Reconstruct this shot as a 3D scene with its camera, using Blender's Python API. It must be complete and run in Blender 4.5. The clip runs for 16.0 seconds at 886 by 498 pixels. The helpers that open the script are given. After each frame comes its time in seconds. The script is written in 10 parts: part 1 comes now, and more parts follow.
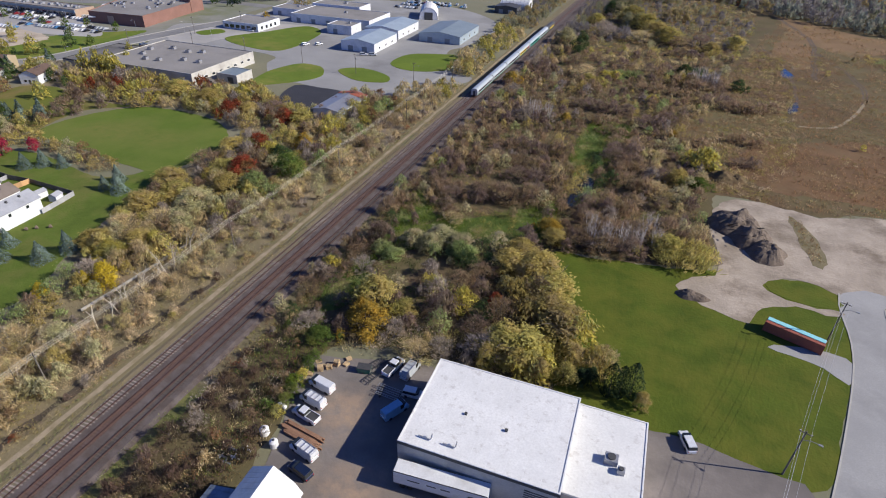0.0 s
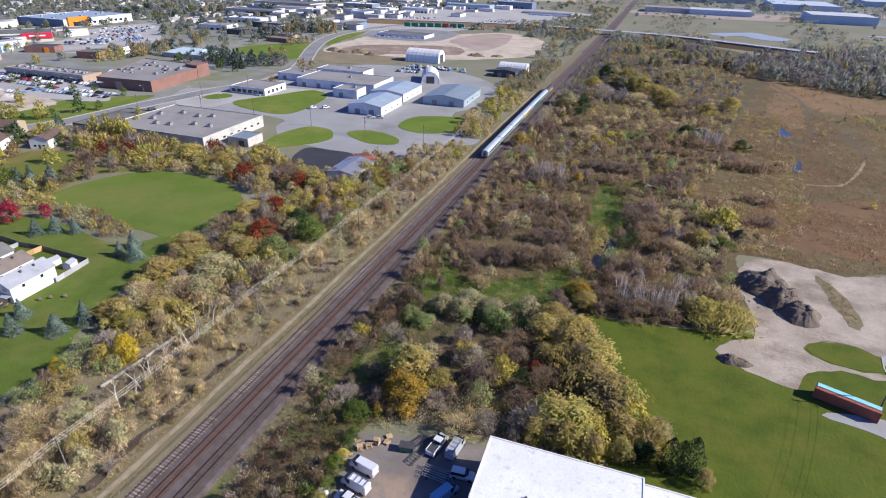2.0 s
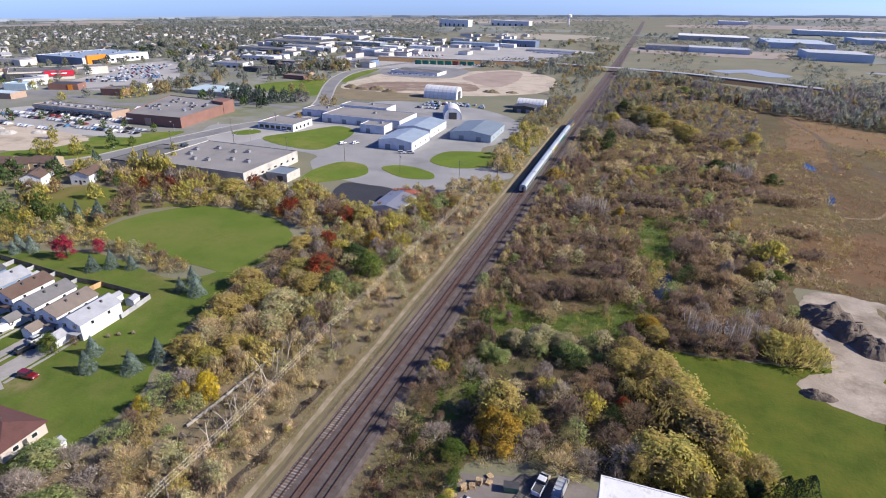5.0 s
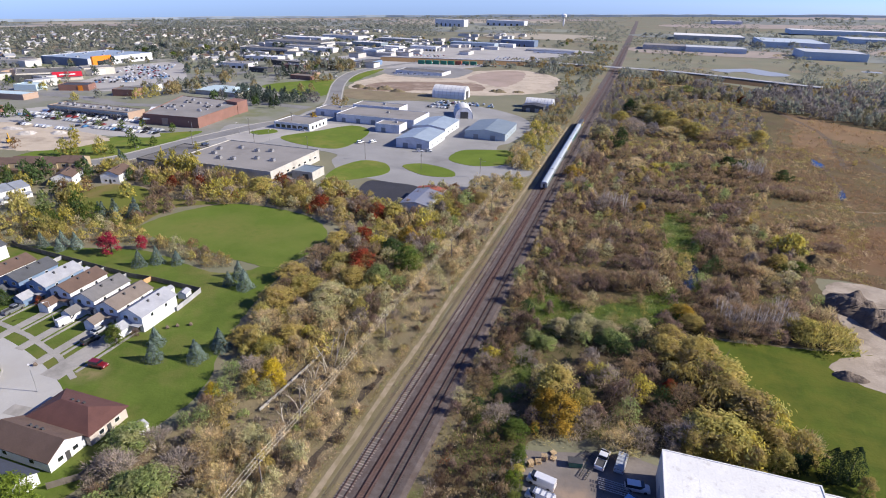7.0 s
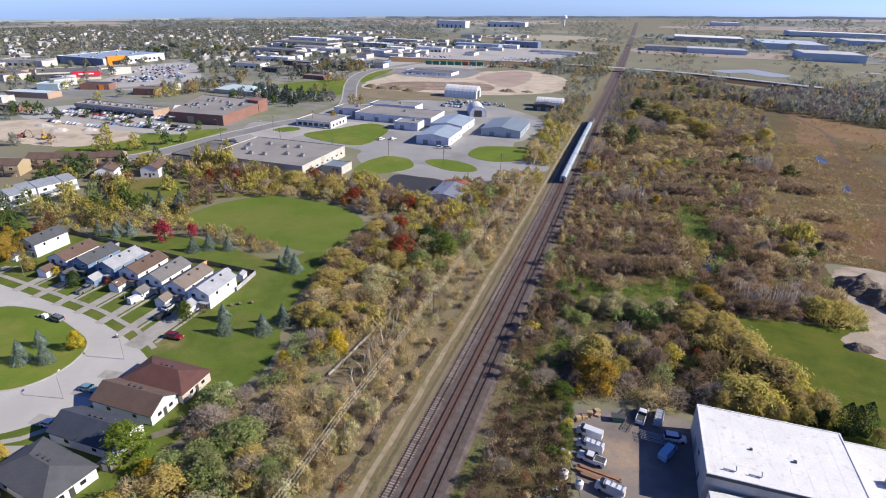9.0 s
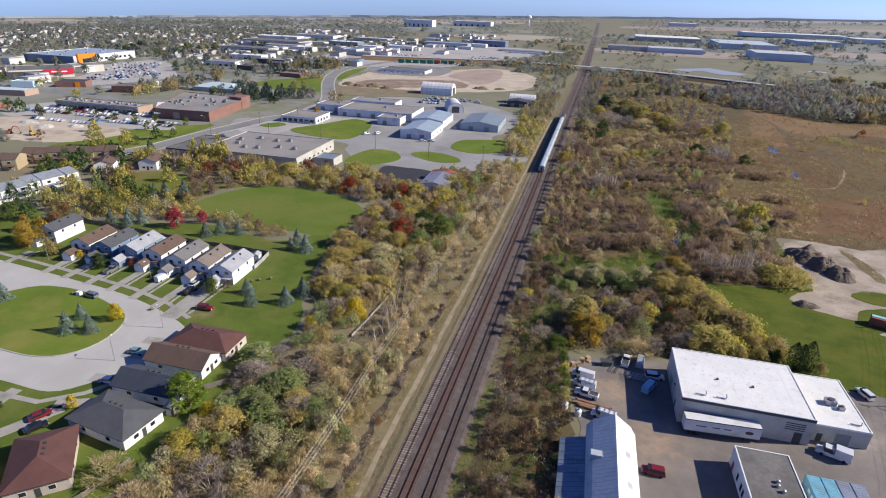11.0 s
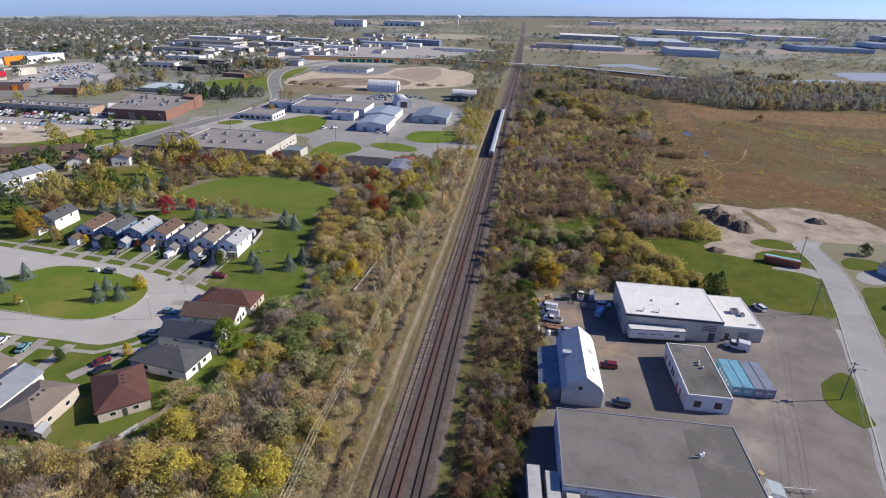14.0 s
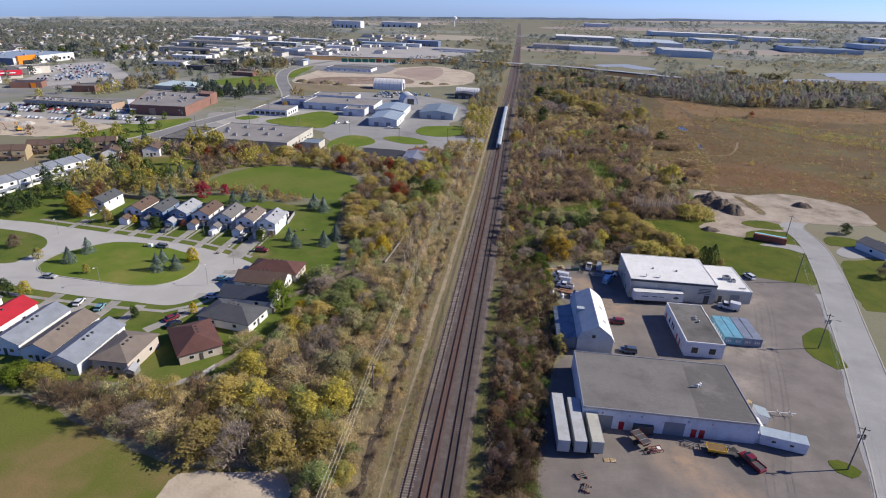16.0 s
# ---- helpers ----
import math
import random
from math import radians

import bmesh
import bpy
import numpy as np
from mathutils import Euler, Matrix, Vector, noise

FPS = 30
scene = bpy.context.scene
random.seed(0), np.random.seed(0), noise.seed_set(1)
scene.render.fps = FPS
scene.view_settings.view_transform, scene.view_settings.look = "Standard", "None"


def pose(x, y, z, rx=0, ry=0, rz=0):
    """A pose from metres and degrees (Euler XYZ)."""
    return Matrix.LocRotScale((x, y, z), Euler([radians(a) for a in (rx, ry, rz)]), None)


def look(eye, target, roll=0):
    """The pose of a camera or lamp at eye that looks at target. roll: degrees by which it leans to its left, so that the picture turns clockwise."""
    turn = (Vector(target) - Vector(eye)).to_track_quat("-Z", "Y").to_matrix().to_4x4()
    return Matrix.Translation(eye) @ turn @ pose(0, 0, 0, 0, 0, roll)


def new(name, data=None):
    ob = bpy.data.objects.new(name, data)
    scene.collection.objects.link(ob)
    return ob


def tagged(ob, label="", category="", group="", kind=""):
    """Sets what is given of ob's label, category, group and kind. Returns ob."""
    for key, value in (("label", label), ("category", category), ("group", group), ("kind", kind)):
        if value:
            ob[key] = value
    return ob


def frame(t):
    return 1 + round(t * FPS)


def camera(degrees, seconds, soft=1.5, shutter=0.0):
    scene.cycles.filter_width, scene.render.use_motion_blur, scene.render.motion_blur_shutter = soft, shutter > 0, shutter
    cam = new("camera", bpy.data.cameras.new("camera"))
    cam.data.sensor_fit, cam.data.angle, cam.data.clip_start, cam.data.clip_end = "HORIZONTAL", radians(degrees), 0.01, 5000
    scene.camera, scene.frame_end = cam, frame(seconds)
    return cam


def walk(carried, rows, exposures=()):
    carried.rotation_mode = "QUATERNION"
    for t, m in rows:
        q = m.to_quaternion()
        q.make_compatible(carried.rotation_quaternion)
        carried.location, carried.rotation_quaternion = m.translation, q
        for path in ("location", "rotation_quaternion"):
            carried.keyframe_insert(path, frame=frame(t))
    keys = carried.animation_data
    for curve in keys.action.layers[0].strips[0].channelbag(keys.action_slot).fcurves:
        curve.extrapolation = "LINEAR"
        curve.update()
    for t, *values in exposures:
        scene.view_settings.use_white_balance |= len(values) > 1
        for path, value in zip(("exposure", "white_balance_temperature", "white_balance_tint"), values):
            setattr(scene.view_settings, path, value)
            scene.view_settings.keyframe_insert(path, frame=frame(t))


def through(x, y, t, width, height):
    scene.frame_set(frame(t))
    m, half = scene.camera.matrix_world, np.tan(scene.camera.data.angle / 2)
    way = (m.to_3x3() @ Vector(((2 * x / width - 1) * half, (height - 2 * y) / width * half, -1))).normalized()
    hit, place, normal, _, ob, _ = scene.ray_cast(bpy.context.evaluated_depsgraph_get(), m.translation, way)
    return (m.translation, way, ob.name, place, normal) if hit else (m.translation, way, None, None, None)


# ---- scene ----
cam = camera(76.9, 16.0, soft=1.05)
PATH = [
    (0, (-0.721, 0.178, 85.485), (-1.28, 1.755, 84.39), 1.7),
    (0.5, (-3.154, 0.326, 85.655), (-3.713, 1.924, 84.59), 1.6),
    (1, (-6.088, 0.5, 85.842), (-6.647, 2.127, 84.821), 1.6),
    (1.5, (-9.319, 0.475, 86.022), (-9.876, 2.13, 85.048), 1.6),
    (2, (-12.59, 0.399, 86.021), (-13.15, 2.081, 85.095), 1.6),
    (2.5, (-15.879, 0.004, 86.071), (-16.444, 1.71, 85.194), 1.6),
    (3, (-19.304, -0.705, 85.987), (-19.874, 1.025, 85.16), 1.6),
    (3.5, (-22.578, -1.832, 85.941), (-23.147, -0.099, 85.12), 1.6),
    (4, (-25.82, -3.031, 85.925), (-26.388, -1.298, 85.104), 1.6),
    (6.5, (-41.502, -13.984, 86.519), (-42.053, -12.245, 85.7), 1.5),
    (7, (-44.316, -17.437, 86.617), (-44.859, -15.696, 85.797), 1.5),
    (7.5, (-46.924, -21.398, 86.81), (-47.465, -19.655, 85.991), 1.5),
    (8, (-49.318, -25.562, 86.819), (-49.858, -23.819, 86.0), 1.5),
    (8.5, (-51.045, -30.266, 86.849), (-51.583, -28.522, 86.032), 1.5),
    (9, (-52.675, -35.292, 87.024), (-53.212, -33.547, 86.207), 1.6),
    (9.2, (-53.311, -37.337, 87.042), (-53.849, -35.593, 86.224), 1.6),
    (11.3, (-57.888, -61.549, 88.188), (-58.285, -59.767, 87.37), 2.0),
    (11.5, (-58.016, -63.818, 88.397), (-58.393, -62.033, 87.576), 1.9),
    (12, (-58.998, -69.428, 88.664), (-59.306, -67.631, 87.842), 1.9),
    (12.5, (-60.408, -75.478, 89.052), (-60.653, -73.669, 88.235), 1.9),
    (13, (-61.955, -81.339, 89.007), (-62.18, -79.525, 88.196), 2.0),
    (13.5, (-63.518, -87.216, 88.95), (-63.734, -85.4, 88.14), 2.0),
    (14, (-65.406, -93.197, 88.917), (-65.614, -91.38, 88.107), 2.1),
    (14.5, (-67.045, -99.192, 88.776), (-67.248, -97.374, 87.968), 2.1),
    (15, (-68.811, -105.076, 88.628), (-69.006, -103.256, 87.822), 2.1),
    (15.5, (-70.716, -110.93, 88.507), (-70.908, -109.11, 87.701), 2.2),
    (16, (-72.577, -116.757, 88.222), (-72.767, -114.936, 87.417), 2.2),
]
walk(cam, [(t, look(eye, target, roll)) for t, eye, target, roll in PATH], [(0.0, 0.27, 6300, 10), (1.0, 0.42, 6250, 10), (2.0, 0.58, 6020, 12), (3.5, 0.58, 6150, 13), (7.0, 0.57, 6350, 12), (9.0, 0.54, 6430, 11), (11.5, 0.36, 6500, 10), (13.0, 0.31, 6500, 10), (16.0, 0.30, 6500, 10)])

# ---- light ----
SUN_DIR = Vector((0.975, 0.21, 0.0)).normalized()
SUN_ELEV = radians(32.0)
world = bpy.data.worlds.new("sky")
scene.world = world
world.use_nodes = True
wn = world.node_tree.nodes
sky = wn.new("ShaderNodeTexSky")
sky.sky_type = "NISHITA"
sky.sun_disc = False
sky.sun_elevation = SUN_ELEV
sky.sun_rotation = math.atan2(SUN_DIR.x, SUN_DIR.y)
sky.air_density, sky.dust_density, sky.ozone_density = 0.55, 0.22, 5.0
tint = wn.new("ShaderNodeMix")
tint.data_type, tint.blend_type = "RGBA", "MULTIPLY"
tint.inputs[0].default_value = 1.0
tint.inputs[7].default_value = (0.72, 0.80, 1.17, 1)
world.node_tree.links.new(sky.outputs[0], tint.inputs[6])
world.node_tree.links.new(tint.outputs[2], wn["Background"].inputs[0])
wn["Background"].inputs[1].default_value = 0.112
sun = new("sun", bpy.data.lights.new("sun", "SUN"))
sun.data.energy, sun.data.angle, sun.data.color = 5.3, radians(0.6), (1.0, 0.915, 0.78)
d = SUN_DIR * math.cos(SUN_ELEV) + Vector((0, 0, math.sin(SUN_ELEV)))
sun.matrix_world = look(d * 300, (0, 0, 0))
scene.view_settings.exposure = 0.44

# ---- materials ----


def nodes_of(name):
    m = bpy.data.materials.new(name)
    m.use_nodes = True
    t = m.node_tree
    return m, t.nodes, t.links, t.nodes["Principled BSDF"]


def ramp_mix(n, l, fac, a, b):
    x = n.new("ShaderNodeMix")
    x.data_type = "RGBA"
    if fac is not None:
        l.new(fac, x.inputs[0])
    for i, v in ((6, a), (7, b)):
        if isinstance(v, tuple):
            x.inputs[i].default_value = (*v, 1)
        else:
            l.new(v, x.inputs[i])
    return x.outputs[2]


def fbm(n, l, where, scale, detail=4.0, rough=0.6, lo=0.35, hi=0.65):
    t = n.new("ShaderNodeTexNoise")
    t.inputs["Scale"].default_value = scale
    t.inputs["Detail"].default_value = detail
    t.inputs["Roughness"].default_value = rough
    l.new(where, t.inputs["Vector"])
    r = n.new("ShaderNodeMapRange")
    r.inputs[1].default_value, r.inputs[2].default_value = lo, hi
    l.new(t.outputs[0], r.inputs[0])
    return r.outputs[0]


def surface(name, a, b, rough=0.8, metal=0.0, scale=0.5, fine=6.0, dirt=None, bump=0.3, per_object=0.0, dirt_scale=0.12, dirt_lo=0.5, dirt_hi=0.7, coat=0.0):
    """Two colours broken up at two scales, an optional stain colour, and fine relief."""
    m, n, l, p = nodes_of(name)
    g = n.new("ShaderNodeNewGeometry").outputs["Position"]
    big = fbm(n, l, g, scale)
    small = fbm(n, l, g, fine, 3.0)
    c = ramp_mix(n, l, big, a, b)
    dark = tuple(x * 0.72 for x in a)
    h = n.new("ShaderNodeMath")
    h.operation = "MULTIPLY"
    h.inputs[1].default_value = 0.45
    l.new(small, h.inputs[0])
    c = ramp_mix(n, l, h.outputs[0], c, dark)
    if dirt:
        c = ramp_mix(n, l, fbm(n, l, g, dirt_scale, 6.0, 0.65, dirt_lo, dirt_hi), c, dirt)
    if per_object:
        o = n.new("ShaderNodeObjectInfo").outputs["Random"]
        hs = n.new("ShaderNodeHueSaturation")
        r = n.new("ShaderNodeMapRange")
        r.inputs[3].default_value, r.inputs[4].default_value = 1 - per_object, 1 + per_object
        l.new(o, r.inputs[0])
        l.new(r.outputs[0], hs.inputs["Value"])
        l.new(c, hs.inputs["Color"])
        c = hs.outputs[0]
    l.new(c, p.inputs["Base Color"])
    p.inputs["Roughness"].default_value = rough
    p.inputs["Metallic"].default_value = metal
    p.inputs["Coat Weight"].default_value = coat
    if bump:
        bn = n.new("ShaderNodeBump")
        bn.inputs["Strength"].default_value = bump
        bn.inputs["Distance"].default_value = 0.05
        l.new(small, bn.inputs["Height"])
        l.new(bn.outputs[0], p.inputs["Normal"])
    return m


def leaf(name, a, b, c=None, through=0.5, crisp=1.0):
    """Foliage: colour varies from leaf to leaf, in patches, and from plant to plant."""
    m, n, l, p = nodes_of(name)
    geo = n.new("ShaderNodeNewGeometry")
    obj = n.new("ShaderNodeObjectInfo")
    a, b = tuple(q * (1 + 0.2 * crisp) for q in a), tuple(q * (1 - 0.26 * crisp) for q in b)
    col = ramp_mix(n, l, geo.outputs["Random Per Island"], a, b)
    if c:
        col = ramp_mix(n, l, fbm(n, l, geo.outputs["Position"], 0.22, 3.0, 0.6, 0.48, 0.62), col, c)
    hs = n.new("ShaderNodeHueSaturation")
    r = n.new("ShaderNodeMapRange")
    r.inputs[3].default_value, r.inputs[4].default_value = 0.8, 1.2
    l.new(obj.outputs["Random"], r.inputs[0])
    tuft, both = n.new("ShaderNodeMapRange"), n.new("ShaderNodeMath")
    tuft.inputs[3].default_value, tuft.inputs[4].default_value = 1 - 0.24 * crisp, 1 + 0.24 * crisp
    both.operation = "MULTIPLY"
    l.new(fbm(n, l, geo.outputs["Position"], 0.95, 2.0, 0.5, 0.36, 0.64), tuft.inputs[0])
    l.new(r.outputs[0], both.inputs[0])
    l.new(tuft.outputs[0], both.inputs[1])
    l.new(both.outputs[0], hs.inputs["Value"])
    l.new(col, hs.inputs["Color"])
    n.remove(p)
    df, tr, mx = n.new("ShaderNodeBsdfDiffuse"), n.new("ShaderNodeBsdfTranslucent"), n.new("ShaderNodeMixShader")
    mx.inputs[0].default_value = through
    l.new(hs.outputs[0], df.inputs[0])
    l.new(hs.outputs[0], tr.inputs[0])
    l.new(df.outputs[0], mx.inputs[1])
    l.new(tr.outputs[0], mx.inputs[2])
    l.new(mx.outputs[0], n["Material Output"].inputs[0])
    return m


def paint(name, col, rough=0.35, metal=0.0, coat=0.3):
    return surface(name, col, tuple(x * 0.9 for x in col), rough, metal, 1.5, 14.0, bump=0.0, coat=coat)


def glass_dark(name, col=(0.02, 0.025, 0.03)):
    m, n, l, p = nodes_of(name)
    p.inputs["Base Color"].default_value = (*col, 1)
    p.inputs["Roughness"].default_value = 0.08
    p.inputs["Specular IOR Level"].default_value = 0.8
    return m


M = {}
M["ground"] = surface("dry_grass_ground", (0.20, 0.188, 0.12), (0.138, 0.148, 0.085), 0.95, 0, 0.012, 0.8, (0.19, 0.14, 0.085), 0.6, dirt_scale=0.009)
M["meadow"] = surface("reed_meadow", (0.150, 0.100, 0.055), (0.092, 0.070, 0.038), 0.95, 0, 0.05, 0.55, (0.135, 0.118, 0.058), 1.0, dirt_scale=0.02, dirt_lo=0.42, dirt_hi=0.62)
M["reed_red"] = surface("red_brown_reed", (0.19, 0.115, 0.062), (0.132, 0.083, 0.046), 0.95, 0, 0.08, 0.6, (0.15, 0.105, 0.055), 1.0, dirt_scale=0.05)
M["reed_tan"] = surface("tan_reed", (0.235, 0.155, 0.085), (0.175, 0.115, 0.065), 0.95, 0, 0.05, 0.6, (0.15, 0.12, 0.06), 0.9, dirt_scale=0.03)
M["lawn"] = surface("mown_lawn", (0.135, 0.188, 0.028), (0.10, 0.148, 0.022), 0.95, 0, 0.06, 2.2, (0.20, 0.195, 0.05), 0.4, dirt_scale=0.035)
M["lawn_field"] = surface("worn_playing_field", (0.112, 0.162, 0.026), (0.086, 0.130, 0.021), 0.95, 0, 0.05, 1.6, (0.145, 0.165, 0.040), 0.5, dirt_scale=0.03, dirt_lo=0.42, dirt_hi=0.7)
M["lawn_w"] = surface("garden_lawn", (0.108, 0.152, 0.027), (0.074, 0.110, 0.019), 0.95, 0, 0.11, 1.4, (0.142, 0.142, 0.042), 0.6, dirt_scale=0.07, dirt_lo=0.45, dirt_hi=0.7)
M["lawn_e"] = surface("coarse_lawn", (0.088, 0.118, 0.015), (0.056, 0.082, 0.010), 0.95, 0, 0.12, 1.3, (0.112, 0.118, 0.018), 0.8, dirt_scale=0.09, dirt_lo=0.42, dirt_hi=0.68)
M["marsh"] = surface("marsh_grass", (0.075, 0.118, 0.024), (0.10, 0.128, 0.034), 0.95, 0, 0.15, 1.5, (0.22, 0.175, 0.085), 0.9, dirt_scale=0.1)
M["lawn_patchy"] = surface("patchy_playing_field", (0.135, 0.15, 0.032), (0.105, 0.125, 0.026), 0.95, 0, 0.03, 2.0, (0.21, 0.15, 0.07), 0.5, dirt_scale=0.03, dirt_lo=0.48, dirt_hi=0.66)
M["pale_sand"] = surface("pale_sand", (0.52, 0.44, 0.34), (0.42, 0.355, 0.275), 0.95, 0, 0.06, 1.5, (0.28, 0.23, 0.17), 0.5, dirt_scale=0.05)
M["soil_brown"] = surface("dug_soil", (0.25, 0.175, 0.125), (0.175, 0.125, 0.09), 0.95, 0, 0.06, 0.8, (0.36, 0.29, 0.23), 0.9, dirt_scale=0.05)
M["pink_dirt"] = surface("pinkish_dirt", (0.37, 0.285, 0.235), (0.30, 0.235, 0.19), 0.95, 0, 0.04, 1.0, (0.24, 0.185, 0.145), 0.6, dirt_scale=0.03)
M["wheel_mud"] = surface("wheel_mud", (0.11, 0.08, 0.055), (0.085, 0.06, 0.042), 0.95, 0, 0.2, 1.5)
# brown litter, darkened further to stand for shade between the tall trees
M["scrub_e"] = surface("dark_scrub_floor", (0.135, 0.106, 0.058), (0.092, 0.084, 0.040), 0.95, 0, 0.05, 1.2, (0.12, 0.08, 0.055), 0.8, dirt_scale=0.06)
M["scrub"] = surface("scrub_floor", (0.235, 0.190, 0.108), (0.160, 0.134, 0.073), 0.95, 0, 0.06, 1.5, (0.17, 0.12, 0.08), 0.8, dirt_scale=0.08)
M["ballast"] = surface("rail_ballast", (0.142, 0.117, 0.110), (0.092, 0.075, 0.070), 0.95, 0, 0.35, 5.0, (0.085, 0.062, 0.052), 1.0, dirt_scale=0.5, dirt_lo=0.42, dirt_hi=0.66)
M["rust_bed"] = surface("rust_stained_ballast", (0.125, 0.074, 0.06), (0.09, 0.057, 0.048), 0.95, 0, 0.2, 6.0, (0.12, 0.09, 0.085), 0.8, dirt_scale=0.15)
M["dry_verge"] = surface("dry_verge", (0.20, 0.162, 0.09), (0.145, 0.124, 0.06), 0.95, 0, 0.2, 2.5, (0.135, 0.115, 0.055), 0.8, dirt_scale=0.3)
M["mossy_verge"] = surface("mossy_verge", (0.155, 0.150, 0.045), (0.105, 0.108, 0.034), 0.95, 0, 0.25, 3.0, (0.13, 0.105, 0.055), 0.8, dirt_scale=0.3)
M["path"] = surface("gravel_path", (0.37, 0.30, 0.21), (0.28, 0.23, 0.155), 0.95, 0, 0.15, 5.0, (0.19, 0.155, 0.08), 0.5, dirt_scale=0.35, dirt_lo=0.42, dirt_hi=0.66)


def stained(m, spots, tint):
    """Dusty stains of that tint round the spots (x, y, radius), broken up by noise."""
    t = m.node_tree
    n, l, p = t.nodes, t.links, t.nodes["Principled BSDF"]
    c = p.inputs["Base Color"].links[0].from_socket
    pos = n.new("ShaderNodeNewGeometry").outputs["Position"]
    for x, y, r in spots:
        d = n.new("ShaderNodeVectorMath")
        d.operation = "DISTANCE"
        d.inputs[1].default_value = (x, y, 0)
        l.new(pos, d.inputs[0])
        f = n.new("ShaderNodeMapRange")
        f.inputs[1].default_value, f.inputs[2].default_value = r * 0.2, r
        f.inputs[3].default_value, f.inputs[4].default_value = 0.9, 0.0
        l.new(d.outputs["Value"], f.inputs[0])
        k = n.new("ShaderNodeMath")
        k.operation = "MULTIPLY"
        l.new(f.outputs[0], k.inputs[0])
        l.new(fbm(n, l, pos, 0.3, 5.0, 0.6, 0.3, 0.62), k.inputs[1])
        c = ramp_mix(n, l, k.outputs[0], c, tint)
    l.new(c, p.inputs["Base Color"])
    return m


M["asphalt_lot"] = surface("worn_asphalt", (0.204, 0.180, 0.165), (0.138, 0.122, 0.112), 0.9, 0, 0.14, 1.8, (0.11, 0.098, 0.092), 0.3, dirt_scale=0.04, dirt_lo=0.50, dirt_hi=0.72)
stained(M["asphalt_lot"], ((-29, -20, 9), (-33, 46, 10), (-41, 62, 9), (-22, -30, 9)), (0.33, 0.235, 0.16))
stained(M["asphalt_lot"], ((2, 30, 12), (12, 62, 10), (-6, 12, 8)), (0.30, 0.26, 0.23))
M["road"] = surface("pale_road", (0.335, 0.333, 0.33), (0.27, 0.269, 0.268), 0.9, 0, 0.08, 3.0, (0.22, 0.218, 0.217), 0.2, dirt_scale=0.06)
M["concrete"] = surface("concrete", (0.36, 0.34, 0.31), (0.29, 0.28, 0.26), 0.85, 0, 0.3, 4.0, (0.2, 0.19, 0.17), 0.2)
M["kerb"] = surface("kerb_concrete", (0.42, 0.40, 0.36), (0.34, 0.33, 0.30), 0.85, 0, 0.4, 4.0, bump=0.2)
M["street"] = surface("pale_street_concrete", (0.44, 0.432, 0.412), (0.375, 0.367, 0.352), 0.9, 0, 0.08, 4.0, (0.36, 0.35, 0.33), 0.2, dirt_scale=0.06)
M["dark_asphalt"] = surface("fresh_asphalt", (0.028, 0.028, 0.034), (0.04, 0.04, 0.045), 0.8, 0, 0.1, 4.0)
M["sand"] = surface("bare_dirt", (0.42, 0.355, 0.285), (0.27, 0.225, 0.175), 0.95, 0, 0.11, 1.2, (0.155, 0.12, 0.085), 0.9, dirt_scale=0.075, dirt_lo=0.47, dirt_hi=0.7)
M["soil"] = surface("dark_soil", (0.115, 0.087, 0.066), (0.18, 0.14, 0.106), 0.95, 0, 0.5, 2.5, bump=1.0)
M["water"] = surface("pond_water", (0.02, 0.03, 0.045), (0.03, 0.04, 0.05), 0.08, 0, 0.2, 1.0, bump=0.02)
M["tie"] = surface("weathered_tie", (0.10, 0.08, 0.07), (0.075, 0.062, 0.055), 0.9, 0, 1.0, 9.0, per_object=0.25)
M["rust_tie"] = surface("rust_stained_tie", (0.12, 0.071, 0.057), (0.09, 0.056, 0.047), 0.9, 0, 1.0, 9.0, per_object=0.2)
M["siding_grass"] = surface("thin_siding_grass", (0.135, 0.112, 0.10), (0.10, 0.084, 0.078), 0.95, 0, 0.2, 3.0, (0.155, 0.13, 0.085), 0.7, dirt_scale=0.15, dirt_lo=0.42, dirt_hi=0.6)
M["old_tie"] = surface("grey_old_tie", (0.30, 0.255, 0.225), (0.20, 0.165, 0.15), 0.9, 0, 1.0, 9.0, per_object=0.3)
M["dark_bed"] = surface("oil_dark_ballast", (0.082, 0.066, 0.061), (0.062, 0.05, 0.046), 0.95, 0, 0.2, 6.0, (0.12, 0.1, 0.095), 0.8, dirt_scale=0.15)
M["wet_soil"] = surface("wet_ditch_soil", (0.05, 0.038, 0.028), (0.10, 0.076, 0.052), 0.95, 0, 0.5, 2.5, bump=1.0)
M["rail"] = surface("rusty_rail", (0.095, 0.05, 0.04), (0.07, 0.038, 0.032), 0.7, 0.3, 1.0, 8.0)
M["white_roof"] = surface("white_membrane", (0.75, 0.75, 0.735), (0.655, 0.655, 0.64), 0.7, 0, 0.2, 2.6, (0.42, 0.40, 0.375), 0.15, dirt_scale=0.75, dirt_lo=0.56, dirt_hi=0.78)
M["grey_roof"] = surface("grey_gravel_roof", (0.14, 0.135, 0.128), (0.175, 0.168, 0.16), 0.95, 0, 0.07, 1.6, (0.06, 0.058, 0.057), 0.4, dirt_scale=0.09, dirt_lo=0.46, dirt_hi=0.74)
M["old_roof"] = surface("weathered_gravel_roof", (0.185, 0.178, 0.17), (0.155, 0.148, 0.142), 0.95, 0, 0.1, 1.6, (0.095, 0.09, 0.087), 0.4, dirt_scale=0.11, dirt_lo=0.5, dirt_hi=0.8)
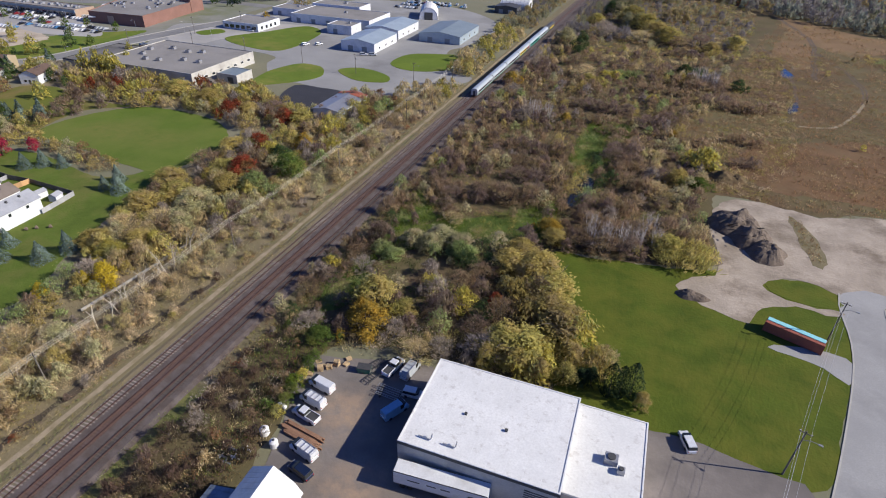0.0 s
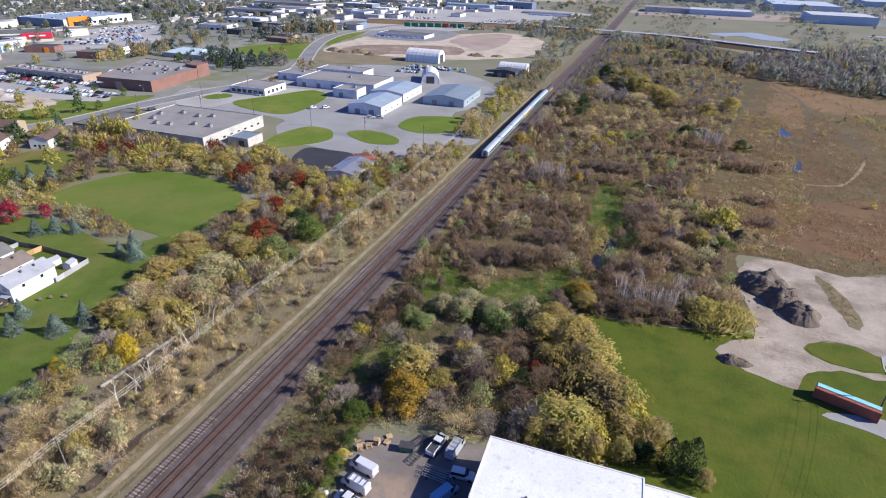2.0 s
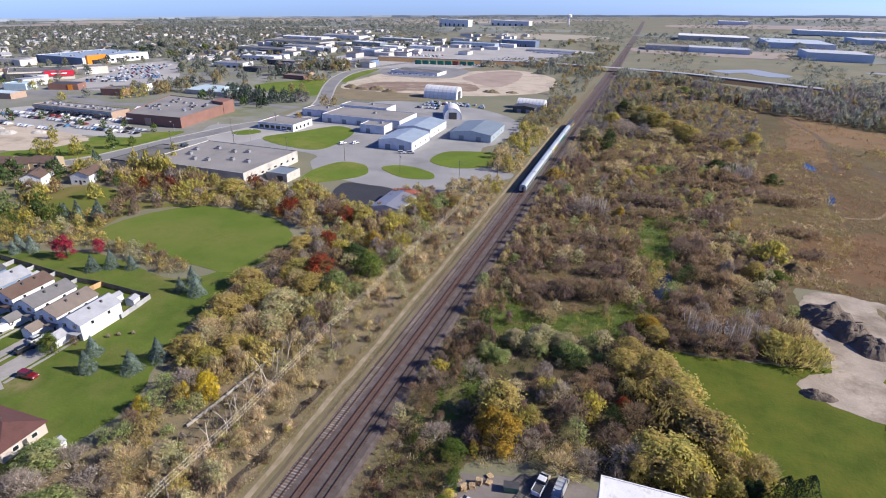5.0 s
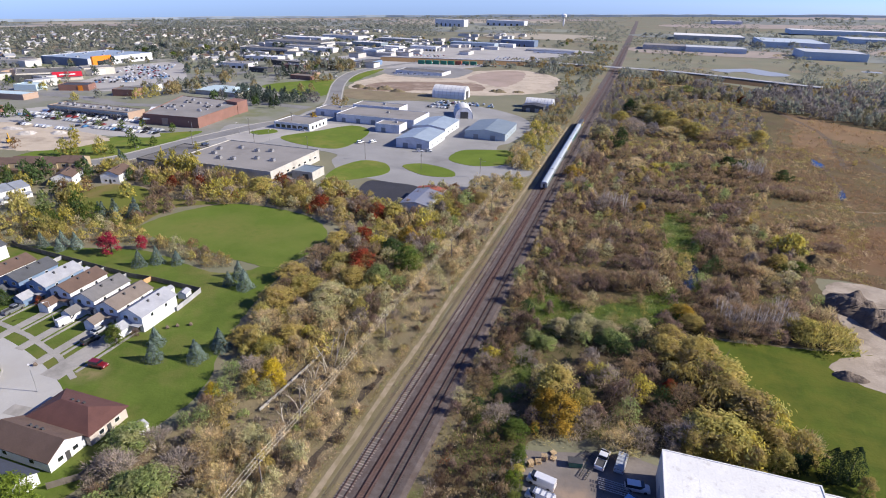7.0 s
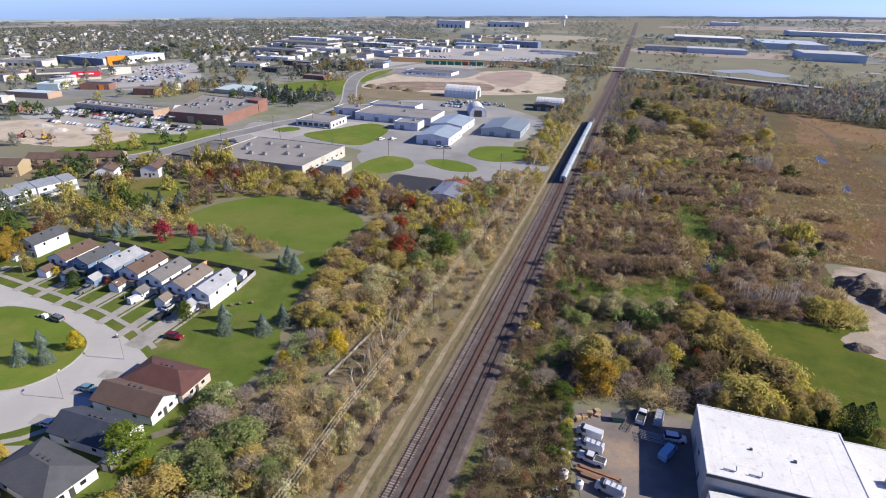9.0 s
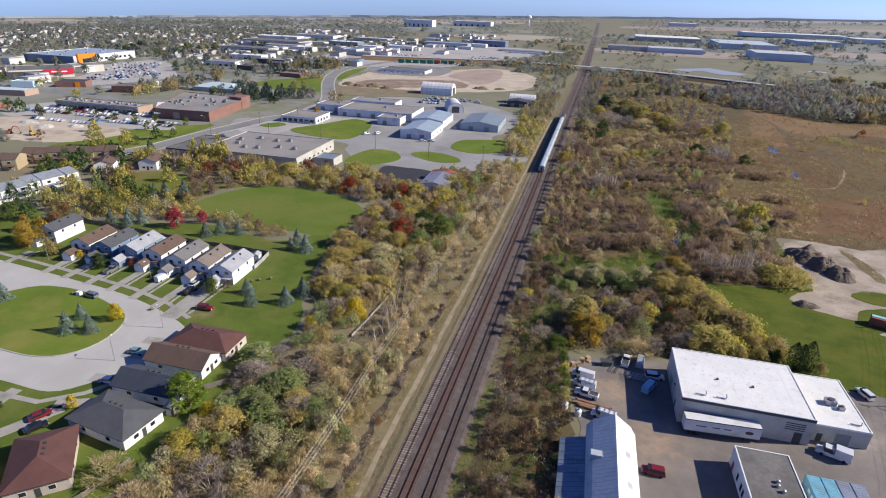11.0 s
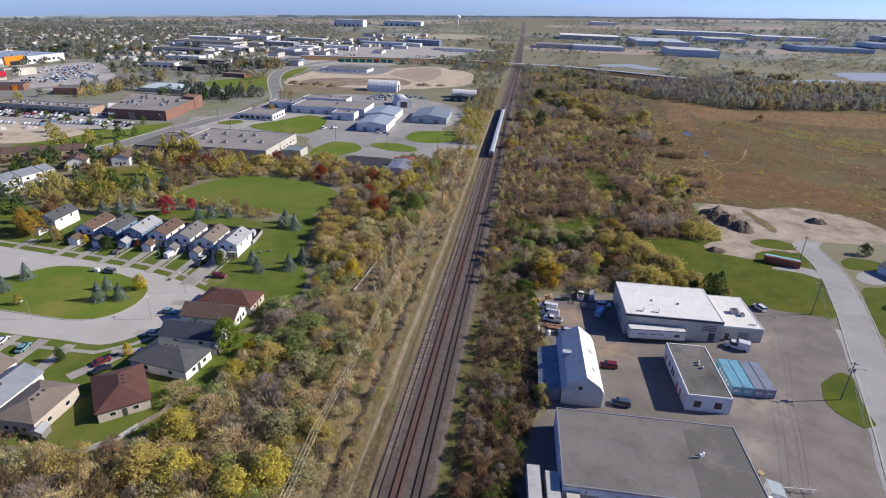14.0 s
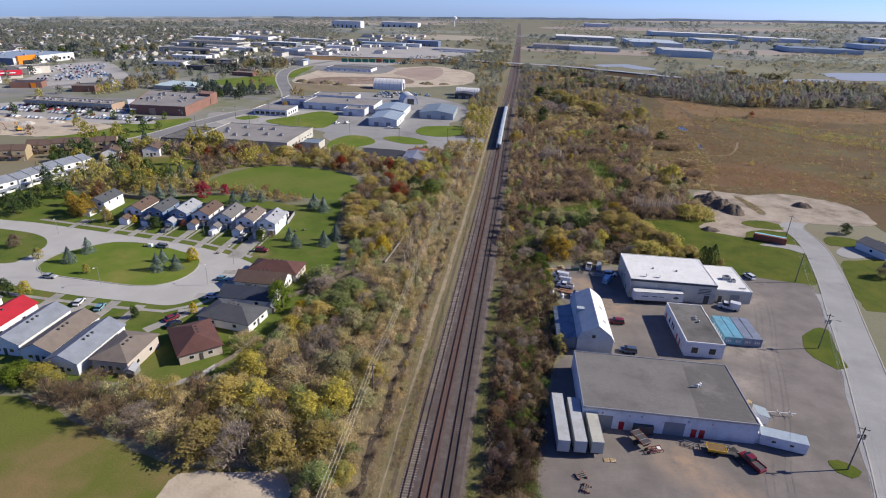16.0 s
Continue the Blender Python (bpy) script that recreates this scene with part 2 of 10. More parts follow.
M["bitumen"] = surface("stained_bitumen", (0.125, 0.12, 0.115), (0.10, 0.096, 0.093), 0.9, 0, 0.12, 1.6, (0.19, 0.182, 0.175), 0.4, dirt_scale=0.14, dirt_lo=0.5, dirt_hi=0.75)
M["pale_roof"] = surface("pale_gravel_roof", (0.27, 0.255, 0.24), (0.22, 0.21, 0.20), 0.95, 0, 0.05, 2.0, (0.17, 0.16, 0.15), 0.3, dirt_scale=0.04)
M["cream_wall"] = surface("cream_block", (0.50, 0.48, 0.43), (0.44, 0.42, 0.38), 0.85, 0, 0.2, 3.0, (0.33, 0.31, 0.28), 0.2, dirt_scale=0.2)
M["white_wall"] = surface("white_wall", (0.68, 0.69, 0.72), (0.60, 0.61, 0.64), 0.8, 0, 0.25, 3.0, (0.45, 0.46, 0.48), 0.15, dirt_scale=0.25)
M["siding"] = surface("vinyl_siding", (0.72, 0.73, 0.74), (0.66, 0.67, 0.68), 0.7, 0, 0.5, 5.0, bump=0.1)
M["blue_siding"] = surface("blue_siding", (0.17, 0.25, 0.38), (0.13, 0.2, 0.31), 0.7, 0, 0.5, 5.0, bump=0.1)
M["tan_brick"] = surface("pale_brick", (0.42, 0.30, 0.22), (0.36, 0.26, 0.20), 0.85, 0, 0.5, 5.0, bump=0.3)
M["red_brick"] = surface("red_brick", (0.25, 0.13, 0.10), (0.20, 0.105, 0.08), 0.85, 0, 0.15, 3.0, bump=0.3)
M["yellow_brick"] = surface("yellow_brick", (0.40, 0.32, 0.20), (0.36, 0.29, 0.18), 0.85, 0, 0.2, 3.0, bump=0.3)
M["blue_metal"] = surface("pale_blue_metal", (0.40, 0.47, 0.52), (0.34, 0.41, 0.465), 0.45, 0.2, 0.1, 1.5, (0.30, 0.36, 0.42), 0.1, dirt_scale=0.2)
M["barn_metal"] = surface("weathered_blue_grey_metal", (0.47, 0.52, 0.555), (0.41, 0.46, 0.50), 0.5, 0.1, 0.15, 1.5, (0.32, 0.35, 0.38), 0.1, dirt_scale=0.25)
M["grey_metal"] = surface("grey_metal_roof", (0.26, 0.31, 0.34), (0.21, 0.26, 0.29), 0.5, 0.2, 0.1, 1.5, bump=0.1)
M["galv"] = surface("galvanised", (0.45, 0.45, 0.46), (0.38, 0.38, 0.39), 0.45, 0.6, 1.0, 6.0, bump=0.1)
M["trim"] = surface("dark_trim", (0.05, 0.05, 0.052), (0.07, 0.07, 0.07), 0.6, 0, 1.0, 6.0, bump=0.05)
M["white_trim"] = surface("white_trim", (0.78, 0.78, 0.78), (0.7, 0.7, 0.7), 0.6, 0, 1.0, 6.0, bump=0.05)
M["glass"] = glass_dark("window_glass")
M["red_door"] = paint("red_door", (0.42, 0.02, 0.03))
M["grey_door"] = surface("grey_steel_door", (0.22, 0.24, 0.26), (0.19, 0.21, 0.23), 0.6, 0, 1.0, 6.0)
for k, c in dict(brown=(0.13, 0.085, 0.065), maroon=(0.115, 0.05, 0.042), slate=(0.085, 0.09, 0.10), grey=(0.17, 0.165, 0.165), navy=(0.05, 0.06, 0.085), pale=(0.36, 0.37, 0.40), tan=(0.20, 0.165, 0.14), bluegrey=(0.23, 0.255, 0.30), red=(0.42, 0.014, 0.03)).items():
    M["shingle_" + k] = surface("shingle_" + k, c, tuple(x * 0.82 for x in c), 0.9, 0, 0.4, 5.0, tuple(x * 0.7 for x in c), 0.4, dirt_scale=0.3)
M["fence_pale"] = surface("weathered_pale_fence", (0.40, 0.40, 0.41), (0.31, 0.31, 0.32), 0.85, 0, 0.5, 4.0, per_object=0.15)
M["pallet_wood"] = surface("pallet_wood", (0.58, 0.43, 0.25), (0.46, 0.33, 0.19), 0.85, 0, 0.8, 6.0, per_object=0.2)
M["wood"] = surface("fence_wood", (0.20, 0.175, 0.15), (0.15, 0.13, 0.115), 0.9, 0, 0.8, 6.0, per_object=0.2)
M["new_wood"] = surface("new_wood", (0.50, 0.30, 0.14), (0.42, 0.25, 0.12), 0.85, 0, 0.8, 6.0, per_object=0.2)
M["lumber"] = surface("stacked_lumber", (0.30, 0.17, 0.10), (0.22, 0.12, 0.075), 0.85, 0, 0.8, 6.0, per_object=0.2)
M["bark"] = surface("grey_bark", (0.12, 0.10, 0.085), (0.085, 0.07, 0.06), 0.95, 0, 0.8, 6.0)
M["pale_bark"] = surface("pale_bark", (0.33, 0.29, 0.24), (0.25, 0.21, 0.17), 0.95, 0, 0.8, 6.0)
M["dead_wood"] = surface("pale_dead_wood", (0.50, 0.44, 0.34), (0.38, 0.33, 0.25), 0.95, 0, 0.8, 6.0)
M["pole"] = surface("pole_wood", (0.17, 0.145, 0.125), (0.13, 0.11, 0.095), 0.9, 0, 0.8, 8.0)
M["cable"] = surface("cable", (0.58, 0.54, 0.44), (0.50, 0.46, 0.37), 0.6, 0.3, 0.1, 2.0, bump=0.0)
M["tyre"] = surface("tyre", (0.015, 0.015, 0.015), (0.025, 0.025, 0.025), 0.85, 0, 2.0, 8.0)
M["rust_red"] = surface("rusty_red_paint", (0.36, 0.105, 0.06), (0.29, 0.085, 0.055), 0.7, 0.1, 0.5, 5.0, (0.19, 0.07, 0.045), 0.2, dirt_scale=0.4)
M["cyan"] = surface("pale_cyan_tarp", (0.30, 0.66, 0.70), (0.26, 0.58, 0.63), 0.5, 0, 0.5, 4.0)
M["cont_cyan"] = surface("container_light_blue", (0.17, 0.42, 0.54), (0.14, 0.36, 0.48), 0.55, 0.1, 0.4, 4.0, (0.17, 0.27, 0.33), 0.2, dirt_scale=0.4)
M["cont_slate"] = surface("container_slate", (0.24, 0.28, 0.37), (0.20, 0.24, 0.32), 0.55, 0.1, 0.4, 4.0, (0.19, 0.2, 0.23), 0.2, dirt_scale=0.4)
M["trailer_white"] = surface("trailer_white", (0.70, 0.71, 0.72), (0.62, 0.63, 0.64), 0.5, 0, 0.4, 4.0, (0.5, 0.5, 0.5), 0.05, dirt_scale=0.3)
M["white_paint"] = paint("white_paint", (0.75, 0.75, 0.76))
LEAF = {
    "olive": leaf("olive_leaf", (0.46, 0.40, 0.13), (0.34, 0.325, 0.105), (0.50, 0.40, 0.15)),
    "yellow": leaf("yellow_leaf", (0.56, 0.47, 0.10), (0.42, 0.375, 0.10), (0.38, 0.365, 0.14)),
    "gold": leaf("gold_leaf", (0.52, 0.345, 0.06), (0.40, 0.28, 0.06), (0.34, 0.27, 0.075)),
    "bright": leaf("bright_yellow_leaf", (0.60, 0.47, 0.05), (0.50, 0.39, 0.05)),
    "tan": leaf("tan_twig", (0.64, 0.50, 0.28), (0.48, 0.38, 0.22), (0.52, 0.46, 0.21)),
    "grey": leaf("grey_twig", (0.44, 0.375, 0.31), (0.31, 0.265, 0.225), (0.37, 0.30, 0.235), 0.4),
    "plum": leaf("plum_twig", (0.32, 0.225, 0.18), (0.24, 0.178, 0.152), (0.30, 0.235, 0.16), 0.55),
    "wheat": leaf("wheat_leaf", (0.53, 0.425, 0.14), (0.42, 0.35, 0.125), (0.43, 0.335, 0.16), 0.5, 0.5),
    "sage": leaf("sage_leaf", (0.46, 0.43, 0.235), (0.345, 0.34, 0.18), (0.50, 0.42, 0.26)),
    "umber": leaf("umber_twig", (0.37, 0.26, 0.165), (0.28, 0.20, 0.135), (0.34, 0.27, 0.15), 0.6),
    "moss": leaf("moss_green_leaf", (0.29, 0.345, 0.13), (0.21, 0.265, 0.10), (0.34, 0.345, 0.16)),
    "rust": leaf("rust_leaf", (0.328, 0.186, 0.096), (0.219, 0.135, 0.084), (0.233, 0.203, 0.096)),
    "red": leaf("red_leaf", (0.44, 0.055, 0.095), (0.32, 0.042, 0.07)),
    "crimson": leaf("crimson_leaf", (0.364, 0.084, 0.042), (0.266, 0.070, 0.042), (0.210, 0.126, 0.056)),
    "green": leaf("green_leaf", (0.145, 0.205, 0.05), (0.10, 0.155, 0.038), (0.20, 0.22, 0.06)),
    "lime": leaf("lime_leaf", (0.215, 0.285, 0.045), (0.150, 0.205, 0.036)),
    "dark": leaf("dark_leaf", (0.06, 0.095, 0.036), (0.085, 0.12, 0.045), None, 0.3),
    "spruce": leaf("blue_spruce_needle", (0.165, 0.215, 0.185), (0.12, 0.165, 0.14), None, 0.2),
    "conifer": leaf("conifer_needle", (0.032, 0.052, 0.024), (0.046, 0.068, 0.032), None, 0.2),
    # far foliage: distance haze is put into these paler, greyer, flatter leaf colours
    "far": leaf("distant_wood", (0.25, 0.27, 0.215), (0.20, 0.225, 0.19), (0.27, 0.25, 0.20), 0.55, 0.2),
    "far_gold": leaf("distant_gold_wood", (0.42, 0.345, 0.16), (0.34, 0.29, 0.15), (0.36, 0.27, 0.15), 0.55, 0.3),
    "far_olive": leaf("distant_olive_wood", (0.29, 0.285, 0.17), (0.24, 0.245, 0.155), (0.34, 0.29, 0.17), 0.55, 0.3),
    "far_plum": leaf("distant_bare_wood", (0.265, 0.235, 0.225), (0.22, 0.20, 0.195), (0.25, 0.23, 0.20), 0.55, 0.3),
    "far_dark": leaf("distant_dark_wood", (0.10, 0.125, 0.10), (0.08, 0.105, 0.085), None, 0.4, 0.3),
    "bramble": leaf("bramble_twig", (0.18, 0.118, 0.088), (0.135, 0.095, 0.075), (0.16, 0.125, 0.075), 0.45),
    "straw": leaf("straw", (0.72, 0.58, 0.36), (0.56, 0.45, 0.27), (0.58, 0.46, 0.30), 0.5),
    "reed": leaf("reed", (0.37, 0.235, 0.13), (0.28, 0.185, 0.105), (0.25, 0.20, 0.095), 0.5),
}

# dull, matt ground cover
for k in ("lawn", "lawn_e", "lawn_w", "lawn_field", "lawn_patchy", "meadow", "reed_tan", "reed_red", "scrub_e", "marsh"):
    M[k].node_tree.nodes["Principled BSDF"].inputs["Specular IOR Level"].default_value = 0.12

# ---- mesh helpers ----
RNG = random.Random(7)


class Shape:
    """Collects boxes, prisms and bars into one mesh."""

    def __init__(self):
        self.v, self.f = [], []

    def add(self, vs, fs):
        o = len(self.v)
        self.v += [tuple(p) for p in vs]
        self.f += [tuple(i + o for i in q) for q in fs]
        return self

    def box(self, x0, y0, z0, x1, y1, z1, m=None):
        vs = [Vector(p) for p in ((x0, y0, z0), (x1, y0, z0), (x1, y1, z0), (x0, y1, z0), (x0, y0, z1), (x1, y0, z1), (x1, y1, z1), (x0, y1, z1))]
        if m:
            vs = [m @ p for p in vs]
        return self.add(vs, [(0, 3, 2, 1), (4, 5, 6, 7), (0, 1, 5, 4), (1, 2, 6, 5), (2, 3, 7, 6), (3, 0, 4, 7)])

    def prism(self, poly, z0, z1):
        n = len(poly)
        vs = [(x, y, z0) for x, y in poly] + [(x, y, z1) for x, y in poly]
        fs = [tuple(range(n, 2 * n)), tuple(range(n - 1, -1, -1))] + [(i, (i + 1) % n, n + (i + 1) % n, n + i) for i in range(n)]
        return self.add(vs, fs)

    def loft(self, rings, caps=True):
        n = len(rings[0])
        vs = [p for r in rings for p in r]
        fs = [(a * n + i, a * n + (i + 1) % n, (a + 1) * n + (i + 1) % n, (a + 1) * n + i) for a in range(len(rings) - 1) for i in range(n)]
        if caps:
            fs += [tuple(range(n - 1, -1, -1)), tuple(range((len(rings) - 1) * n, len(rings) * n))]
        return self.add(vs, fs)

    def tube(self, pts, radii, sides=6):
        rings = []
        for i, p in enumerate(pts):
            p = Vector(p)
            a = Vector(pts[max(i - 1, 0)])
            b = Vector(pts[min(i + 1, len(pts) - 1)])
            q = (b - a).to_track_quat("Z", "Y")
            r = radii[i] if isinstance(radii, (list, tuple)) else radii
            rings.append([p + q @ Vector((math.cos(k * math.tau / sides) * r, math.sin(k * math.tau / sides) * r, 0)) for k in range(sides)])
        return self.loft(rings)

    def wheel(self, x, y, z, r, w, sides=12):
        """A disc whose axle lies along y."""
        rings = [[(x + math.cos(k * math.tau / sides) * r, y + s * w / 2, z + math.sin(k * math.tau / sides) * r) for k in range(sides)] for s in (-1, 1)]
        return self.loft(rings)

    def mesh(self, name, material, smooth=False):
        me = bpy.data.meshes.new(name)
        me.from_pydata(self.v, [], self.f)
        me.materials.append(material)
        bm = bmesh.new()
        bm.from_mesh(me)
        bmesh.ops.recalc_face_normals(bm, faces=bm.faces)
        bm.to_mesh(me)
        bm.free()
        if smooth:
            me.shade_smooth()
        return me


def part(name, shape, material, parent, label=""):
    ob = new(name, shape.mesh(name, material) if isinstance(shape, Shape) else shape)
    ob.parent = parent
    return tagged(ob, label)


def thing(name, x, y, z=0.0, turn=0.0, label="", category="", group="", kind=""):
    ob = new(name)
    ob.empty_display_size = 0.5
    ob.matrix_world = pose(x, y, z, 0, 0, turn)
    return tagged(ob, label, category, group, kind)


def solid(name, shape, material, label, category, group="", kind="", smooth=False):
    return tagged(new(name, shape.mesh(name, material, smooth)), label, category, group, kind)


def inside(poly, x, y):
    hit, j = False, len(poly) - 1
    for i, (xi, yi) in enumerate(poly):
        xj, yj = poly[j]
        if (yi > y) != (yj > y) and x < (xj - xi) * (y - yi) / (yj - yi) + xi:
            hit = not hit
        j = i
    return hit


def rounded(poly, step=2.5, wobble=0.0, seed=0):
    """A closed outline run smoothly through the corners, and roughened."""
    r, out, n = random.Random(seed), [], len(poly)
    for i in range(n):
        p0, p1, p2, p3 = (Vector((*poly[(i + k) % n], 0)) for k in (-1, 0, 1, 2))
        m = max(2, int((p2 - p1).length / step))
        for k in range(m):
            t = k / m
            q = 0.5 * (2 * p1 + (p2 - p0) * t + (2 * p0 - 5 * p1 + 4 * p2 - p3) * t * t + (3 * p1 - p0 - 3 * p2 + p3) * t ** 3)
            out.append((q.x + r.uniform(-wobble, wobble), q.y + r.uniform(-wobble, wobble)))
    return out


def interp(table, y):
    return float(np.interp(y, [a for a, _ in table], [b for _, b in table]))


def land(x, y):
    """The ground's height: level near by, tilting slightly far off."""
    r = math.hypot(x + 60, y + 60)
    s = min(max((r - 700) / 2600, 0), 1)
    return 0.030 * (x + 60) * s * s * (3 - 2 * s)


PATCHES = []


def patch(name, poly, z, material, label, category, smooth=True, wobble=0.4, step=2.5, kind="structure"):
    out = rounded(poly, max(step, 3 * wobble), wobble, len(PATCHES)) if smooth else poly
    PATCHES.append((name, out))
    return solid(name, Shape().prism(out, -0.15, z), material, label, category, kind=kind)


def ribbon(line, half, z0, z1, close=False, spread=0.0):
    """A strip of that half width along a line of points."""
    s, L, R = Shape(), [], []
    n = len(line)
    for i in range(n):
        a = Vector(line[(i - 1) % n if close else max(i - 1, 0)])
        b = Vector(line[(i + 1) % n if close else min(i + 1, n - 1)])
        t = (b - a).normalized()
        h = half[i] if isinstance(half, (list, tuple)) else half
        p = Vector(line[i])
        L.append((p.x - t.y * h, p.y + t.x * h))
        R.append((p.x + t.y * h, p.y - t.x * h))
    m = n if close else n - 1
    out = [[(q[0] + (q[0] - c[0]) / h * spread, q[1] + (q[1] - c[1]) / h * spread) for q, c in zip(side, line)] for side in (L, R)] if spread else (L, R)
    vs = [(x, y, z0) for side in out for x, y in side] + [(x, y, z1) for side in (L, R) for x, y in side]
    fs = []
    for i in range(m):
        j = (i + 1) % n
        fs += [(2 * n + i, 3 * n + i, 3 * n + j, 2 * n + j), (i, 2 * n + i, 2 * n + j, j), (n + i, n + j, 3 * n + j, 3 * n + i), (i, j, n + j, n + i)]
    return s.add(vs, fs)


def curve(pts, step=4.0):
    """Points run smoothly through an open line."""
    out, n = [], len(pts)
    for i in range(n - 1):
        p0, p1, p2, p3 = (Vector(pts[min(max(i + k, 0), n - 1)]) for k in (-1, 0, 1, 2))
        m = max(1, int((p2 - p1).length / step))
        for k in range(m):
            t = k / m
            out.append(tuple(0.5 * (2 * p1 + (p2 - p0) * t + (2 * p0 - 5 * p1 + 4 * p2 - p3) * t * t + (3 * p1 - p0 - 3 * p2 + p3) * t ** 3)))
    out.append(tuple(pts[-1]))
    return out


# ---- ground ----
rs = [0, 40, 80, 130, 190, 260, 340, 440, 560] + list(range(700, 4601, 100))
gs, K = Shape(), 160
gv = [(-60, -60, -0.02)]
for r in rs[1:]:
    for k in range(K):
        x, y = -60 + r * math.cos(k * math.tau / K), -60 + r * math.sin(k * math.tau / K)
        gv.append((x, y, land(x, y) - 0.02))
gf = [(0, 1 + k, 1 + (k + 1) % K) for k in range(K)]
for a in range(len(rs) - 2):
    gf += [(1 + a * K + k, 1 + (a + 1) * K + k, 1 + (a + 1) * K + (k + 1) % K, 1 + a * K + (k + 1) % K) for k in range(K)]
solid("ground", gs.add(gv, gf), M["ground"], "dry autumn grassland in brown and olive", "ground", kind="structure")

# ---- patches of ground ----
PLAYFIELD = [(-220, 139), (-223, 149), (-218.5, 165), (-207, 179), (-190, 181.5), (-168.5, 179), (-154, 170), (-146, 155), (-147, 143), (-152, 131), (-166, 131), (-190, 135), (-207, 136.5)]
stained(M["lawn_field"], ((-191, 153.5, 16), (-204, 151.8, 11), (-173, 154.5, 12)), (0.150, 0.158, 0.040))
stained(M["lawn_w"], ((-161, 64.5, 6), (-168, 124, 7)), (0.24, 0.19, 0.10))
patch("lawn", PLAYFIELD, 0.05, M["lawn_field"], "oval mown green playing field", "lawn")
LAWN_W = [(-330, 60), (-318, 110), (-290, 122), (-262, 109), (-240, 116), (-222, 121), (-205, 126), (-188, 124), (-170, 120), (-160, 124), (-154, 133), (-149, 131), (-145, 118), (-142, 101), (-138, 86), (-132, 73), (-130, 62), (-132, 45), (-134, 20), (-136, 0), (-148, -12), (-165, -14), (-200, -20), (-260, -25), (-330, -10)]
patch("lawn", LAWN_W, 0.03, M["lawn_w"], "mown green lawn round the houses", "lawn")
LAWN_SW = [(-190, -24), (-176, -24), (-158, -30), (-136, -37), (-120, -36), (-108, -40), (-104, -60), (-120, -110), (-230, -110), (-240, -40)]
patch("lawn", LAWN_SW, 0.03, M["lawn_patchy"], "mown green playing field, patchy brown", "lawn")
SAND_SW = [(-133, -41), (-130, -38), (-122, -37), (-114, -35.5), (-109.5, -38), (-109, -46), (-118, -56), (-132, -50)]
patch("infield", SAND_SW, 0.06, M["pale_sand"], "pale sandy ball diamond", "infield")
LAWN_E = [(-17, 132), (-4, 135), (15, 138), (26, 141), (50, 145), (56.6, 141), (56.0, 121), (53.6, 111), (48.2, 93), (43.4, 78), (36, 77.5), (20, 80), (11, 79), (-2, 79), (-8, 90), (-8, 108)]
patch("lawn", LAWN_E, 0.03, M["lawn_e"], "rough green lawn beside the white-roofed building", "lawn")
DIRT = [(17, 130), (22, 136), (28, 143), (27, 165), (30, 184), (42, 190), (60, 186), (80, 192), (105, 180), (104, 152), (80, 146), (62, 146), (57, 141.5), (50, 145), (42, 143), (38.5, 139), (43, 134.5), (50, 134), (55.5, 134.5), (55, 131.8), (43, 132), (36.5, 127), (34, 121), (27, 122.5), (22, 126)]
patch("bare_dirt", DIRT, 0.06, M["sand"], "pale trampled bare dirt clearing", "dirt", wobble=0.8)
MEADOW = [(30, 192), (22, 215), (18, 240), (26, 300), (40, 355), (60, 440), (85, 520), (95, 620), (190, 560), (300, 560), (520, 480), (520, 120), (180, 100), (110, 120), (106, 180), (80, 194), (60, 188)]
patch("weeds", [(50, 183), (53, 180), (56.5, 168), (56, 155), (53, 155), (51, 167)], 0.075, M["dry_verge"], "wedge of brown weeds in the bare dirt", "weeds", wobble=0.5)
patch("meadow", MEADOW, 0.02, M["meadow"], "reddish-brown reed meadow", "meadow", wobble=3.0)
patch("reed_bed", [(36, 212), (42, 240), (70, 256), (98, 264), (112, 240), (130, 205), (104, 192), (76, 202), (52, 200)], 0.034, M["reed_red"], "reddish-brown reed bed in the meadow", "meadow", wobble=2.0)
patch("reed_bed", [(96, 470), (90, 560), (128, 516), (160, 500), (250, 516), (330, 520), (330, 470), (230, 440), (150, 452), (120, 430)], 0.034, M["reed_tan"], "pale tan reed bed in the meadow", "meadow", wobble=3.0)
patch("reed_bed", [(70, 420), (84, 480), (92, 500), (98, 460), (92, 410), (80, 380)], 0.030, M["reed_tan"], "pale tan reed bed in the meadow", "meadow", wobble=2.0)
LOT = [(-56, 72), (-49, 75), (-40, 78), (-30, 80), (-27, 79), (10, 79.5), (20.5, 80.2), (36, 77.6), (41, 75.5), (36.5, 56), (30, 38), (25.3, 22), (19, 6), (14.6, -6), (8.7, -23), (0, -48), (-20, -60), (-60, -60), (-60, -26), (-57, -5), (-54, 12), (-51, 18), (-50, 30), (-49, 44), (-51, 55)]
patch("yard", LOT, 0.035, M["asphalt_lot"], "worn brownish asphalt yard between the workshops", "yard", wobble=0.25)
patch("verge", [(23, 41), (27, 44.5), (31, 44.5), (28.5, 33), (25.6, 23), (20.5, 25), (19, 34)], 0.1, M["lawn_e"], "small green verge beside the road", "verge")
patch("verge", [(3, -14.5), (7, -14.3), (8.3, -16.5), (5.5, -19), (3.4, -17.5)], 0.1, M["lawn_e"], "tiny grass island at the pole's foot", "verge")
